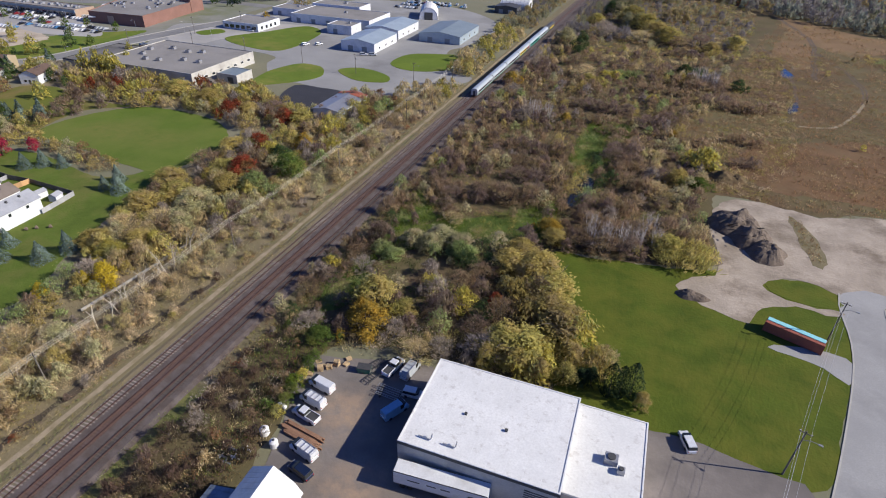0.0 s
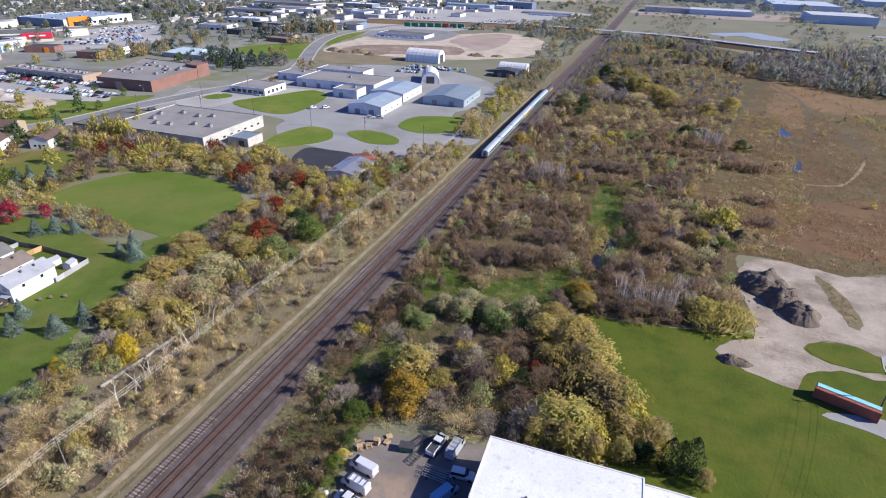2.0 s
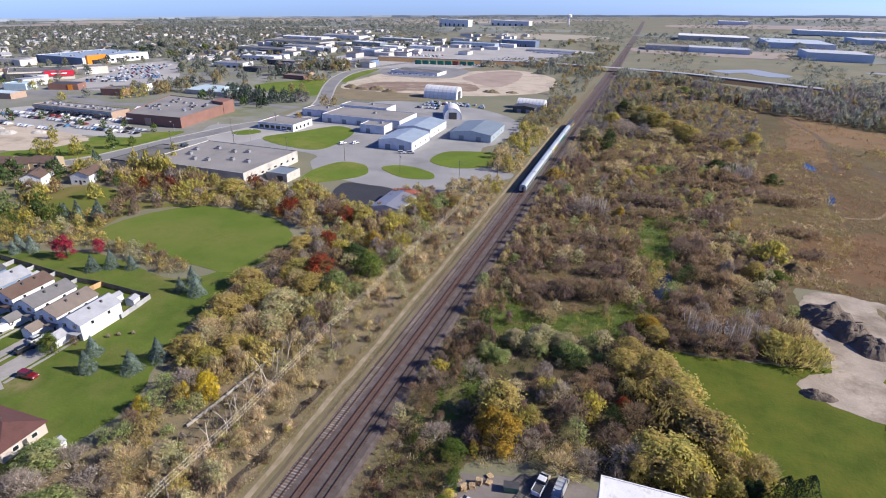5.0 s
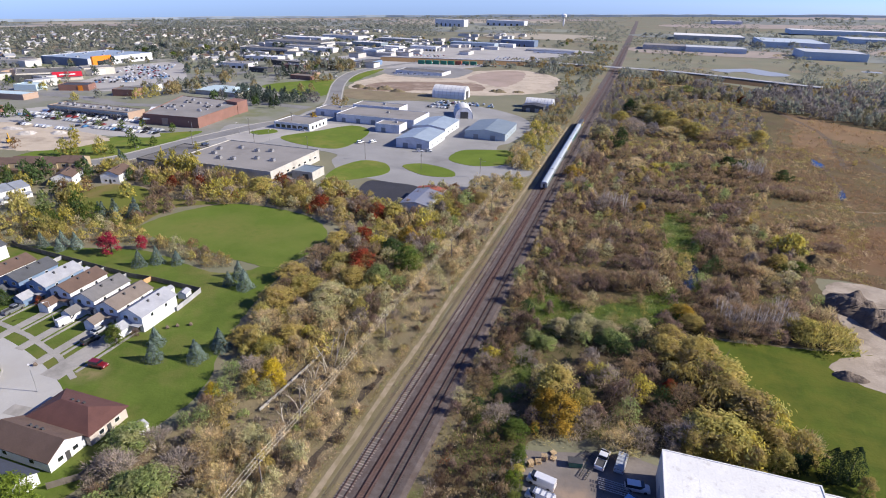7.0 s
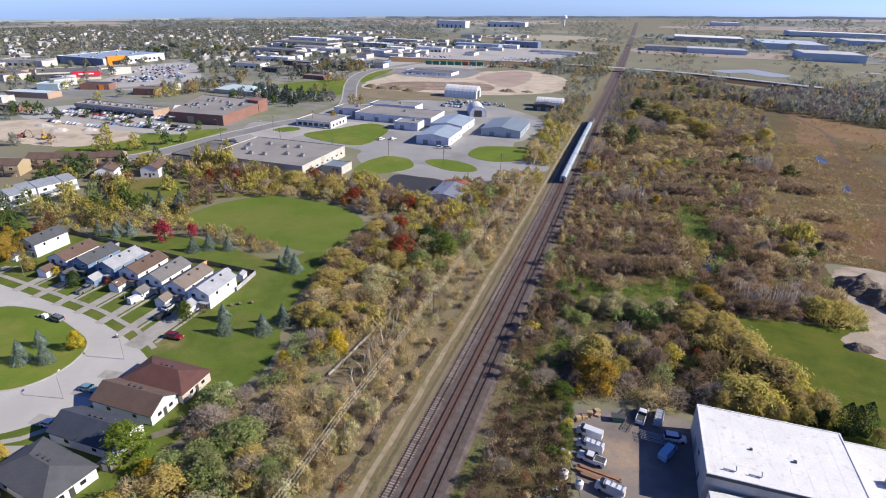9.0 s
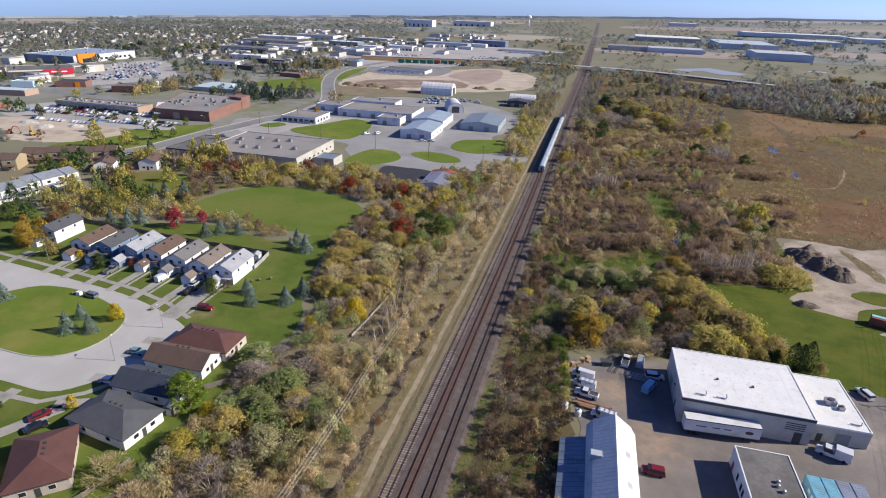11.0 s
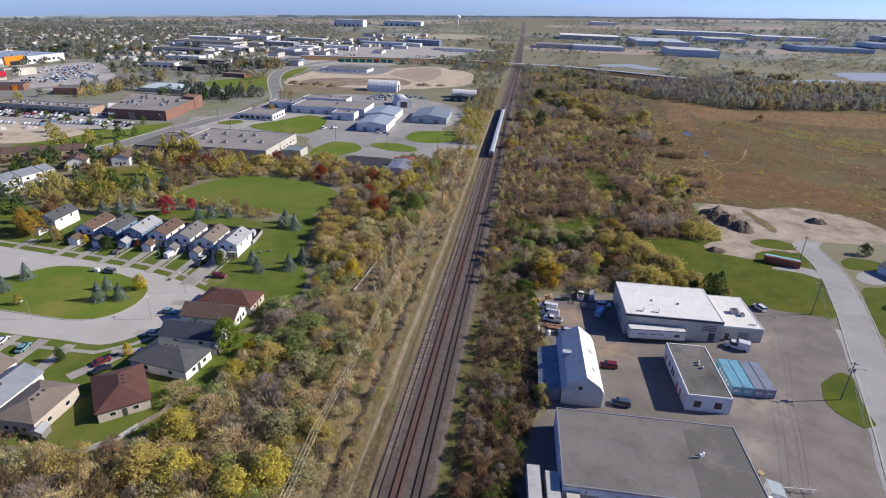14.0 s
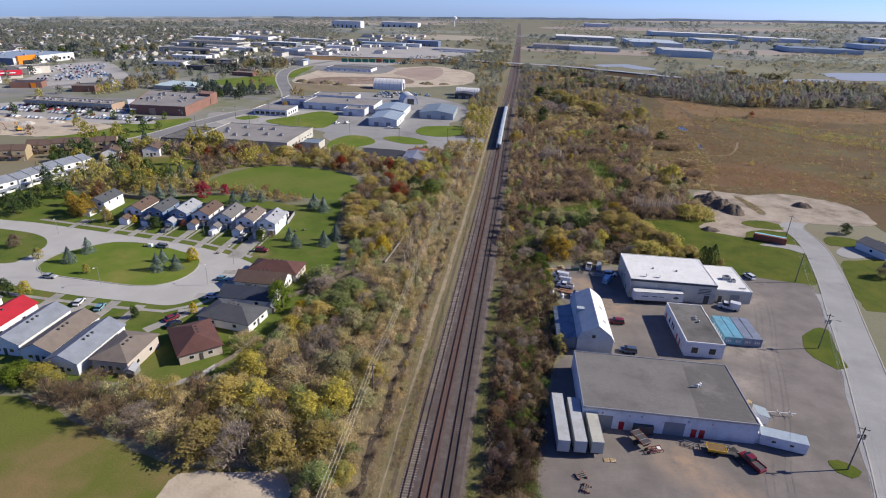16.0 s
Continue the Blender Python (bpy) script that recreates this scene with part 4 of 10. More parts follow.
# the barn's shade on the lean-to is put into this darker blue
M["lean_metal"] = surface("dark_blue_metal", (0.20, 0.255, 0.32), (0.165, 0.215, 0.275), 0.6, 0.1, 0.2, 2.0, (0.09, 0.11, 0.14), 0.1, dirt_scale=0.3)
lean = thing("lean_to", -50.6, 30.0, 0, 0, "low blue-grey metal lean-to beside the barn", "shed")
part("wall", Shape().loft([[(-2.6, v, -0.1), (2.35, v, -0.1), (2.35, v, 4.0), (-2.6, v, 2.6)] for v in (-9.5, 9.0)]), M["lean_metal"], lean)
part("roof", Shape().loft([[(-2.9, v, 2.65), (2.35, v, 4.15), (2.35, v, 4.02), (-2.9, v, 2.52)] for v in (-9.8, 9.3)]), M["lean_metal"], lean)
for k in range(16):
    v = -9.4 + k * 1.2
    part("roof_seam", Shape().loft([[(-2.8, v + q, 2.74), (2.3, v + q, 4.2), (2.3, v + q, 4.05), (-2.8, v + q, 2.6)] for q in (-0.05, 0.05)]), M["lean_metal"], lean)


# ---- houses ----
def chimney_vent(parent, x, y, z):
    part("roof_vent", Shape().box(x - 0.25, y - 0.25, z - 0.4, x + 0.25, y + 0.25, z + 0.3), M["trim"], parent)


def row_house(x, y, turn, roof, wall, label, front_mat=None):
    """Two-storey narrow house: gable end to the street (-y), garage wing in front."""
    w, d, h, rise = 7.4, 13.5, 5.1, 1.9
    b = thing("house", x, y, 0, turn, label, "house", "row houses on the loop")
    part("wall", gable_wall(w, d, h, rise), wall, b)
    part("roof", gable(w, d, h, rise), roof, b)
    part("garage", gable_wall(3.6, 5.4, 2.6, 1.2).v and Shape().add([(px - 1.7, py - d / 2 - 2.4, pz) for px, py, pz in gable_wall(3.6, 5.0, 2.6, 1.2).v], gable_wall(3.6, 5.0, 2.6, 1.2).f), wall, b)
    g = gable(3.6, 5.0, 2.6, 1.2)
    part("garage_roof", Shape().add([(px - 1.7, py - d / 2 - 2.4, pz) for px, py, pz in g.v], g.f), roof, b)
    part("garage_door", Shape().box(-3.0, -d / 2 - 4.95, 0, -0.4, -d / 2 - 4.88, 2.1), M["white_trim"], b, "white garage door")
    part("front_door", Shape().box(1.6, -d / 2 - 0.05, 0.2, 2.5, -d / 2 + 0.02, 2.2), M["trim"], b)
    for px, z in ((-1.6, 3.4), (1.7, 3.4)):
        f = part("window", Shape().box(px - 0.75, -d / 2 - 0.06, z, px + 0.75, -d / 2 + 0.02, z + 1.25), M["white_trim"], b)
        part("pane", Shape().box(px - 0.65, -d / 2 - 0.08, z + 0.1, px + 0.65, -d / 2, z + 1.15), M["glass"], f)
    part("porch", Shape().box(0.4, -d / 2 - 1.6, 2.5, 3.6, -d / 2, 2.65), roof, b)
    for py in (-3.0, 2.5):
        f = part("window", Shape().box(w / 2 - 0.02, py - 0.5, 3.3, w / 2 + 0.06, py + 0.5, 4.4), M["white_trim"], b)
        part("pane", Shape().box(w / 2, py - 0.42, 3.38, w / 2 + 0.08, py + 0.42, 4.32), M["glass"], f)
    chimney_vent(b, 1.2, 3.0, h + rise - 0.4)
    chimney_vent(b, 1.2, -1.0, h + rise - 0.4)
    return b


for i, (x, y, roof, wall, label) in enumerate((
    (-245.5, 98.5, "slate", "siding", "white-sided two-storey house with a slate-grey roof"),
    (-224.8, 93.0, "brown", "siding", "white-sided two-storey house with a brown roof"),
    (-215.6, 93.2, "slate", "blue_siding", "blue-sided two-storey house with a dark roof"),
    (-205.4, 93.6, "pale", "blue_siding", "blue-sided two-storey house with a pale roof"),
    (-195.4, 93.3, "brown", "siding", "white-sided two-storey house with a brown roof"),
    (-185.0, 92.0, "grey", "siding", "white-sided two-storey house with a grey roof"),
    (-175.0, 90.5, "tan", "siding", "white-sided two-storey house with a grey-brown roof"),
    (-165.6, 89.6, "pale", "siding", "white end house with a pale grey roof"),
)):
    row_house(x, y, 2.0, M["shingle_" + roof], M[wall], label)


def bungalow(x, y, w, d, turn, roof, wall, label, style="hip", h=3.0, rise=2.3, group="bungalows on the loop"):
    b = thing("house", x, y, 0, turn, label, "house", group)
    if style == "hip":
        part("wall", Shape().prism(outline(w, d), -0.2, h - 0.2), wall, b)
        part("roof", hip(w, d, h, rise), roof, b)
        top = h + rise
    else:
        ax = "y" if d >= w else "x"
        a, c = (w, d) if ax == "y" else (d, w)
        part("wall", gable_wall(a, c, h, rise, ax), wall, b)
        part("roof", gable(a, c, h, rise, axis=ax), roof, b)
        top = h + rise
    for k in range(3):
        q = (k - 1) * 1.6
        chimney_vent(b, 0.9 if d >= w else q, q if d >= w else 0.9, top - 0.35)
    for sd, at in (("s", -w * 0.22), ("s", w * 0.22), ("e", -d * 0.2), ("e", d * 0.22), ("w", 0.0)):
        opening(b, sd, w, d, at, 1.0, 2.1, 1.3, "window", M["glass"])
    opening(b, "e" if w > d else "s", w, d, 0, 0, 2.1, 1.0, "door", M["trim"])
    return b


M["pale_brick"] = surface("pale_house_brick", (0.52, 0.46, 0.41), (0.44, 0.385, 0.34), 0.9, 0, 0.3, 5.0, bump=0.3)
bungalow(-147.6, 50.0, 17.0, 9.4, 0, M["shingle_maroon"], M["pale_brick"], "pale brick bungalow with a maroon hipped roof")
bungalow(-148.6, 41.2, 16.4, 8.0, 0, M["shingle_brown"], M["siding"], "white bungalow with a brown gabled roof", "gable")
bungalow(-148.4, 30.6, 16.6, 8.2, 0, M["shingle_navy"], M["siding"], "white bungalow with a dark blue-black gabled roof", "gable")
bungalow(-148.2, 18.4, 16.4, 10.0, -8, M["shingle_slate"], M["siding"], "white bungalow with a slate-grey hipped roof")
bungalow(-152.2, 4.0, 10.6, 15.0, 40, M["shingle_maroon"], M["pale_brick"], "pale brick bungalow with a maroon hipped roof")
for x, y, w, d, roof, wall, label, st in (
    (-209.5, 2.5, 8.4, 19.0, "red", "siding", "white house with a bright red roof", "gable"),
    (-197.6, 1.0, 8.4, 18.5, "bluegrey", "siding", "white house with a blue-grey roof", "gable"),
    (-187.2, -0.8, 8.4, 18.0, "tan", "siding", "white house with a brown roof", "gable"),
    (-177.6, -4.0, 8.6, 18.5, "bluegrey", "siding", "white house with a blue-grey roof", "gable"),
    (-166.4, -4.4, 9.6, 13.0, "tan", "pale_brick", "pale brick house with a grey-brown hipped roof", "hip"),
):
    bungalow(x, y, w, d, 0, M["shingle_" + roof], M[wall], label, st, 3.8, 2.0, "houses south of the loop")
FAR_LOTS = []
M["pale_blue"] = surface("pale_blue_cladding", (0.50, 0.56, 0.60), (0.44, 0.50, 0.55), 0.6, 0, 0.05, 0.5)
M["far_roof"] = surface("pale_membrane_roof", (0.50, 0.52, 0.53), (0.42, 0.44, 0.46), 0.8, 0, 0.03, 0.5)
M["town"] = surface("town_verge", (0.225, 0.22, 0.20), (0.14, 0.16, 0.065), 0.95, 0, 0.02, 0.6, (0.27, 0.263, 0.25), 0.2, dirt_scale=0.015)

# ---- commercial quarter beyond the playing field ----
# pale lots, lightened beyond their own tone to include distance haze
M["pale_lot"] = surface("pale_asphalt_lot", (0.40, 0.385, 0.36), (0.34, 0.325, 0.31), 0.9, 0, 0.03, 1.5, (0.27, 0.26, 0.245), 0.2, dirt_scale=0.02)
M["town_road"] = surface("worn_street_asphalt", (0.235, 0.232, 0.228), (0.19, 0.188, 0.186), 0.9, 0, 0.05, 2.0, (0.15, 0.148, 0.146), 0.2, dirt_scale=0.04)
M["town_lot"] = surface("patched_lot_asphalt", (0.30, 0.297, 0.29), (0.245, 0.243, 0.238), 0.9, 0, 0.04, 1.5, (0.19, 0.187, 0.182), 0.2, dirt_scale=0.03)
patch("concrete_lot", [(-285, 262), (-262, 276), (-235, 280), (-205, 276), (-200, 262), (-190, 248), (-182, 236), (-165, 238), (-140, 233), (-112, 240), (-108, 262), (-90, 272), (-88, 284), (-104, 292), (-118, 330), (-112, 350), (-108, 400), (-125, 440), (-170, 470), (-235, 470), (-262, 440), (-288, 400), (-284, 340), (-312, 320), (-300, 290)], 0.03, M["town_lot"], "pale concrete yards and lanes between the sheds", "lot", wobble=0.2)
patch("plaza", [(-296, 300), (-291, 334), (-272, 346), (-224, 354), (-236, 334), (-257, 298), (-262, 282), (-284, 280)], 0.05, M["pale_lot"], "pale concrete forecourt of the low office", "lot", wobble=0.2)
for k, pl in enumerate(([(-183.5, 226), (-190, 247), (-184, 268), (-172, 269), (-165.5, 264), (-160.5, 252), (-166, 240)], [(-158, 266), (-151, 275), (-138, 273), (-127.5, 266), (-126, 257), (-141, 254)], [(-138, 290), (-137, 313), (-120, 322), (-106, 322), (-104, 294), (-121, 282)], [(-258, 300), (-246, 325), (-231, 352), (-211, 337), (-208, 290), (-233, 287)], [(-285, 305), (-278, 318), (-268, 312), (-275, 300)])):
    patch("verge", pl, 0.14, M["lawn"], "green grass island between pale lanes", "verge", wobble=0.1)
patch("car_park", [(-164, 234), (-150, 236), (-138, 235), (-130, 226), (-134, 205), (-158, 212)], 0.07, M["dark_asphalt"], "fresh black asphalt car park", "car park", wobble=0.1)
street = curve([(-480, 150), (-400, 170), (-350, 184), (-318, 204), (-308, 228), (-304, 262), (-298, 292), (-290, 330), (-280, 352), (-276, 385), (-288, 427), (-310, 474), (-336, 530), (-358, 590), (-369, 648), (-362, 714), (-345, 780), (-300, 860)], 12)
solid("road", ribbon(street, 6.2, -0.1, 0.06), M["town_road"], "pale grey main street bending past the sheds", "road", kind="structure")
for s_ in (-1, 1):
    line = [(p[0] + s_ * 7.3, p[1]) for p in street[8:]]
    solid("pavement", ribbon(line, 0.7, -0.1, 0.13), M["kerb"], "pale concrete footway beside the street", "pavement", kind="structure")
patch("town_ground", [(-300, 262), (-330, 258), (-480, 250), (-820, 300), (-840, 700), (-640, 800), (-380, 780), (-330, 680), (-326, 520), (-300, 440), (-292, 330)], 0.02, M["town"], "grey-green verges and yards of the town", "ground", wobble=3, step=15)
patch("construction_site", [(-326, 536), (-330, 600), (-322, 664), (-260, 700), (-188, 764), (-126, 702), (-120, 600), (-140, 560), (-195, 524), (-300, 512)], 0.04, M["pale_sand"], "bare pinkish construction ground", "dirt", wobble=1.5, step=8)
patch("asphalt_pad", [(-346, 688), (-308, 744), (-246, 733), (-238, 666), (-253, 635), (-318, 632)], 0.07, M["town_road"], "dark asphalt pad on the building site", "lot", wobble=0.4)
patch("soil", [(-309, 517), (-303, 569), (-257, 598), (-204, 609), (-188, 564), (-227, 545), (-265, 520), (-290, 512)], 0.065, M["soil_brown"], "dug brown soil on the building site", "dirt", wobble=3.0, step=8)
patch("soil", [(-229, 657), (-214, 733), (-180, 748), (-165, 672), (-171, 600), (-196, 610)], 0.06, M["pink_dirt"], "pinkish levelled dirt on the building site", "dirt", wobble=1.5, step=8)
patch("verge", [(-314, 510), (-280, 510), (-226, 517), (-218, 484), (-273, 459), (-299, 470)], 0.08, M["scrub"], "weedy strip beside the building site", "verge", wobble=1.0)
patch("verge", [(-342, 566), (-355, 615), (-358, 664), (-350, 684), (-340, 612), (-333, 560)], 0.08, M["lawn"], "green verge beside the bending street", "verge", wobble=0.3)
patch("sand_site", [(-470, 228), (-458, 262), (-392, 262), (-350, 250), (-366, 214), (-420, 210)], 0.05, M["pale_sand"], "pale sandy excavation site", "dirt", wobble=1.0)
patch("lawn", [(-353, 259), (-331, 282), (-314, 292), (-313, 250), (-318, 224), (-330, 206), (-350, 200), (-366, 206)], 0.03, M["lawn"], "green roadside lawn", "lawn")
patch("lawn", [(-402, 490), (-364, 566), (-345, 540), (-316, 476), (-332, 452)], 0.03, M["lawn"], "green field beyond the street", "lawn")
patch("car_park", [(-480, 318), (-386, 318), (-372, 300), (-330, 268), (-405, 256), (-480, 270)], 0.04, M["pale_lot"], "grey retail car park", "car park", wobble=0.2)
patch("car_park", [(-560, 405), (-500, 400), (-490, 470), (-540, 540), (-625, 620), (-640, 540), (-600, 480)], 0.04, M["pale_lot"], "grey retail car park", "car park", wobble=0.2)
patch("yard", [(-470, 760), (-300, 700), (-250, 770), (-150, 1000), (-110, 1130), (-260, 1180), (-420, 1050)], 0.04, M["pale_lot"], "pale industrial yard", "yard", wobble=2, step=20)
solid("road", ribbon(curve([(-800, 430), (-712, 427), (-640, 390), (-572, 360), (-499, 361), (-440, 350), (-380, 372), (-340, 400), (-295, 400)], 15), 6, -0.1, 0.05), M["town_road"], "grey street through the shops", "road", kind="structure")
solid("road", ribbon(curve([(-560, 770), (-492, 660), (-493, 470), (-560, 330), (-620, 260)], 15), 6, -0.1, 0.055), M["town_road"], "grey cross street through the shops", "road", kind="structure")

# long flat warehouse with roof units
fw = flat_building("warehouse", -236, 235, 60, 48, 6.0, M["cream_wall"], M["pale_roof"], "long cream warehouse with a pale flat roof", category="warehouse")
for i in range(9):
    roof_unit(fw, -20 + (i % 5) * 9.5 + RNG.uniform(-2, 2), -8 + (i // 5) * 16 + RNG.uniform(-4, 4), 6.0, 2.4, 2.0, 1.3)
for k in range(8):
    opening(fw, "e", 60, 48, -20 + k * 5.6, 2.2, 3.4, 2.2, "window", M["glass"])
opening(fw, "s", 60, 48, 26, 0, 3.4, 3.4, "door", M["white_trim"], label="white loading door")
fw2 = flat_building("warehouse", -277, 228, 22, 36, 4.6, M["cream_wall"], M["grey_roof"], "low flat-roofed wing with a dark fascia", category="warehouse", rim_mat=M["trim"])
opening(fw2, "s", 22, 36, 4, 0, 2.4, 5.0, "window", M["glass"])
an = flat_building("annex", -196, 229.5, 12, 12, 4.0, M["cream_wall"], M["grey_metal"], "small cream annex with a blue-grey roof", category="shed")
opening(an, "s", 12, 12, 2, 0, 3.0, 3.2, "door", M["trim"])
for x, y in ((-203, 219), (-199, 216.5), (-206, 215)):
    solid("crate", Shape().box(x - 1.6, y - 1.2, 0, x + 1.6, y + 1.2, 2.1).box(x - 1.2, y - 1, 2.1, x + 0.6, y + 1, 2.7), M["wood"], "weathered timber crate beside the warehouse", "crates", "crate stacks")
# small shop with a metal roof and a red corner
sb = thing("workshop", -125.6, 211.5, 0, 0, "small white workshop with a grey metal roof", "building")
part("wall", gable_wall(13, 25, 4.0, 1.2), M["white_wall"], sb)
part("roof", gable(13, 25, 4.0, 1.2), M["galv"], sb)
part("roof_panel", Shape().loft([[(0.2, v, 5.28), (6.9, v, 4.06), (6.9, v, 3.98), (0.2, v, 5.2)] for v in (7.6, 12.9)]), M["rust_red"], sb, "rust-red corner of the roof")
part("roof_panel", Shape().loft([[(-0.2, v, 5.28), (-6.9, v, 4.06), (-6.9, v, 3.98), (-0.2, v, 5.2)] for v in (9.6, 12.9)]), M["rust_red"], sb)
opening(sb, "e", 13, 25, -6, 0, 3, 3.2, "door", M["grey_door"])
opening(sb, "s", 13, 25, 3, 1, 2.2, 1.6, "window", M["glass"])


def metal_shed(x, y, w, d, h, rise, roof, wall, label, turn=0, axis="y"):
    b = thing("metal_shed", x, y, land(x, y), turn, label, "shed", "metal sheds by the railway")
    part("wall", gable_wall(w, d, h, rise, axis) if axis == "y" else gable_wall(d, w, h, rise, axis), wall, b)
    part("roof", gable(w, d, h, rise, axis=axis) if axis == "y" else gable(d, w, h, rise, axis=axis), roof, b)
    opening(b, "s", w, d, -w * 0.22, 0, 3.2, 3.4, "door", M["grey_door"])
    opening(b, "s", w, d, w * 0.2, 0, 3.2, 3.4, "door", M["grey_door"])
    for k in range(3):
        opening(b, "e", w, d, (k - 1) * d * 0.28, 1.4, 2.6, 1.8, "window", M["glass"])
    return b


metal_shed(-167, 322, 22, 32, 5.6, 1.8, M["blue_metal"], M["white_wall"], "white metal shed with a pale blue roof")
metal_shed(-170, 362, 24, 34, 5.6, 1.8, M["blue_metal"], M["white_wall"], "white metal shed with a pale blue roof")
metal_shed(-131, 368, 28, 40, 5.0, 2.0, M["grey_metal"], M["blue_metal"], "long metal shed with a green-grey roof")
for x, y, w, d, h in ((-218, 378, 62, 34, 5.6), (-232, 404, 40, 18, 7.0), (-199, 348, 18, 14, 5.5), (-262, 385, 26, 18, 5.0)):
    fb = flat_building("plant_block", x, y, w, d, h, M["white_wall"], M["pale_roof"], "pale flat-roofed industrial block beside the street", category="building", group="industrial blocks")
    for k in range(int(w // 12)):
        opening(fb, "s", w, d, -w / 2 + 6 + k * 12, 0, 3.2, 3.2, "door", M["grey_door"])
    roof_unit(fb, 3, 2, h, 2, 2, 1.2)
wo = flat_building("office", -263.5, 335, 28, 25, 4.4, M["white_wall"], M["pale_roof"], "white office with a dark window band", category="building")
for k in range(6):
    opening(wo, "s", 28, 25, -11 + k * 4.4, 0.8, 3.2, 3.4, "window", M["glass"])
for k in range(4):
    opening(wo, "e", 28, 25, -8 + k * 5, 0.8, 3.0, 2.4, "window", M["glass"])


def arch_shed(x, y, w, d, h, turn, label, name="fabric_shelter"):
    b = thing(name, x, y, land(x, y), turn, label, "shelter", "arched shelters")
    n = 12
    ring = [(math.cos(math.pi * k / n) * w / 2, math.sin(math.pi * k / n) ** 0.8 * h) for k in range(n + 1)]
    part("cover", Shape().loft([[(u, v, z) for u, z in ring] for v in np.linspace(-d / 2, d / 2, 9)], False), M["white_roof"], b)
    part("end_wall", Shape().loft([[(u * 0.98, v, z * 0.98) for u, z in ring] for v in (-d / 2 + 0.1, -d / 2 + 0.25)]), M["white_wall"], b)
    part("end_wall", Shape().loft([[(u * 0.98, v, z * 0.98) for u, z in ring] for v in (d / 2 - 0.25, d / 2 - 0.1)]), M["white_wall"], b)
    part("doorway", Shape().box(-w * 0.22, -d / 2 + 0.02, 0, w * 0.22, -d / 2 + 0.12, h * 0.62), M["trim"], b)
    for k in range(8):
        v = -d / 2 + d * (k + 0.5) / 8
        part("rib", Shape().loft([[(u * 1.005, v + q, z * 1.005 + 0.02) for u, z in ring] for q in (-0.12, 0.12)], False), M["galv"], b)
    return b


arch_shed(-204, 508, 20, 32, 11, 90, "white ribbed fabric shelter beyond the sheds")
arch_shed(-168, 424, 14, 26, 8.5, 20, "white arched fabric shelter beside sheds")
arch_shed(-116, 490, 16, 24, 8, 90, "white arched fabric shelter with a dark end")
metal_shed(-118, 470, 18, 14, 5, 1.2, M["trim"], M["trim"], "dark brown low shed by the shelter")
# brick supermarket and the strip of shops
br = thing("supermarket", -356, 333, 0, 0, "red brick supermarket with a pale flat roof", "shop")
foot = [(-11, -36), (33, -33), (24, 32), (-40, 37)]
part("wall", Shape().prism(foot, -0.2, 6.7), M["red_brick"], br)
part("roof", Shape().prism([(x * 0.995, y * 0.995) for x, y in foot], 6.7, 7.0), M["pale_roof"], br)
part("parapet", ribbon([(x * 0.998, y * 0.998) for x, y in foot], 0.2, 6.5, 7.4, True), M["red_brick"], br)
part("tower_block", Shape().prism([(14, 22), (26, 20), (25, 34), (12, 36)], 0, 9.2), M["red_brick"], br, "taller brick corner block")
part("canopy", Shape().prism([(-38, 0), (-10, -38), (-6, -36), (-33, 3)], 3.4, 4.2), M["white_trim"], br, "white entrance canopy")
part("front_wall", Shape().prism([(4, -35.2), (9, -35.0), (9, -34.4), (4, -34.6)], 0, 5.2), M["orange"] if "orange" in M else M["tan_brick"], br, "tan entrance panel")
for i in range(8):
    roof_unit(br, RNG.uniform(-18, 16), RNG.uniform(-22, 24), 7, 2.4, 2, 1.2)
sm = flat_building("shop_row", -424, 310, 76, 16, 5.2, M["tan_brick"], M["pale_roof"], "long row of shops with a blue-grey fascia", category="shop")
part("fascia", Shape().box(-38.2, -8.6, 3.4, 38.2, -8.02, 5.0), M["grey_metal"], sm)
for k in range(14):
    opening(sm, "s", 76, 16, -35 + k * 5.4, 0.3, 2.9, 4.2, "window", M["glass"])
for i in range(9):
    roof_unit(sm, -34 + i * 8.2, RNG.uniform(-3, 4), 5.2, 2, 1.8, 1)
M["orange"] = paint("orange_panel", (0.75, 0.24, 0.01), 0.5)
M["sign_red"] = paint("red_panel", (0.60, 0.015, 0.04), 0.5)
M["deep_blue"] = surface("blue_panel", (0.15, 0.20, 0.29), (0.13, 0.17, 0.25), 0.6)
M["pale_wall"] = surface("pale_rendered_wall", (0.62, 0.58, 0.49), (0.55, 0.52, 0.45), 0.85, 0, 0.1, 2.0)
M["teal_roof"] = surface("teal_white_roof", (0.55, 0.68, 0.70), (0.5, 0.62, 0.65), 0.6, 0.1, 0.1, 1.0)
bx = flat_building("big_store", -708, 577, 74, 102, 9, M["white_wall"], M["blue_metal"], "large blue and white store with an orange entrance", turn=0, category="shop")
part("entrance", Shape().box(36.5, -46, 0, 39.5, -18, 11.5), M["orange"], bx, "orange entrance surround")
part("entrance_glass", Shape().box(39.4, -40, 0.5, 39.8, -22, 6), M["glass"], bx)
part("side_panel", Shape().box(-37.3, -51.4, 0, 37.3, -50.9, 9.3), M["deep_blue"], bx, "dark blue end wall")
for k in range(7):
    part("window", Shape().box(36.9, -10 + k * 8, 2.5, 37.2, -6 + k * 8, 5), M["glass"], bx)
rd = flat_building("store", -622, 435, 56, 46, 8, M["pale_wall"], M["grey_roof"], "flat-roofed store with a red sign panel", turn=52, category="shop")
part("sign_panel", Shape().box(2, -24.2, 3.6, 28, -23.1, 8.6), M["sign_red"], rd, "red sign panel with a white bar")
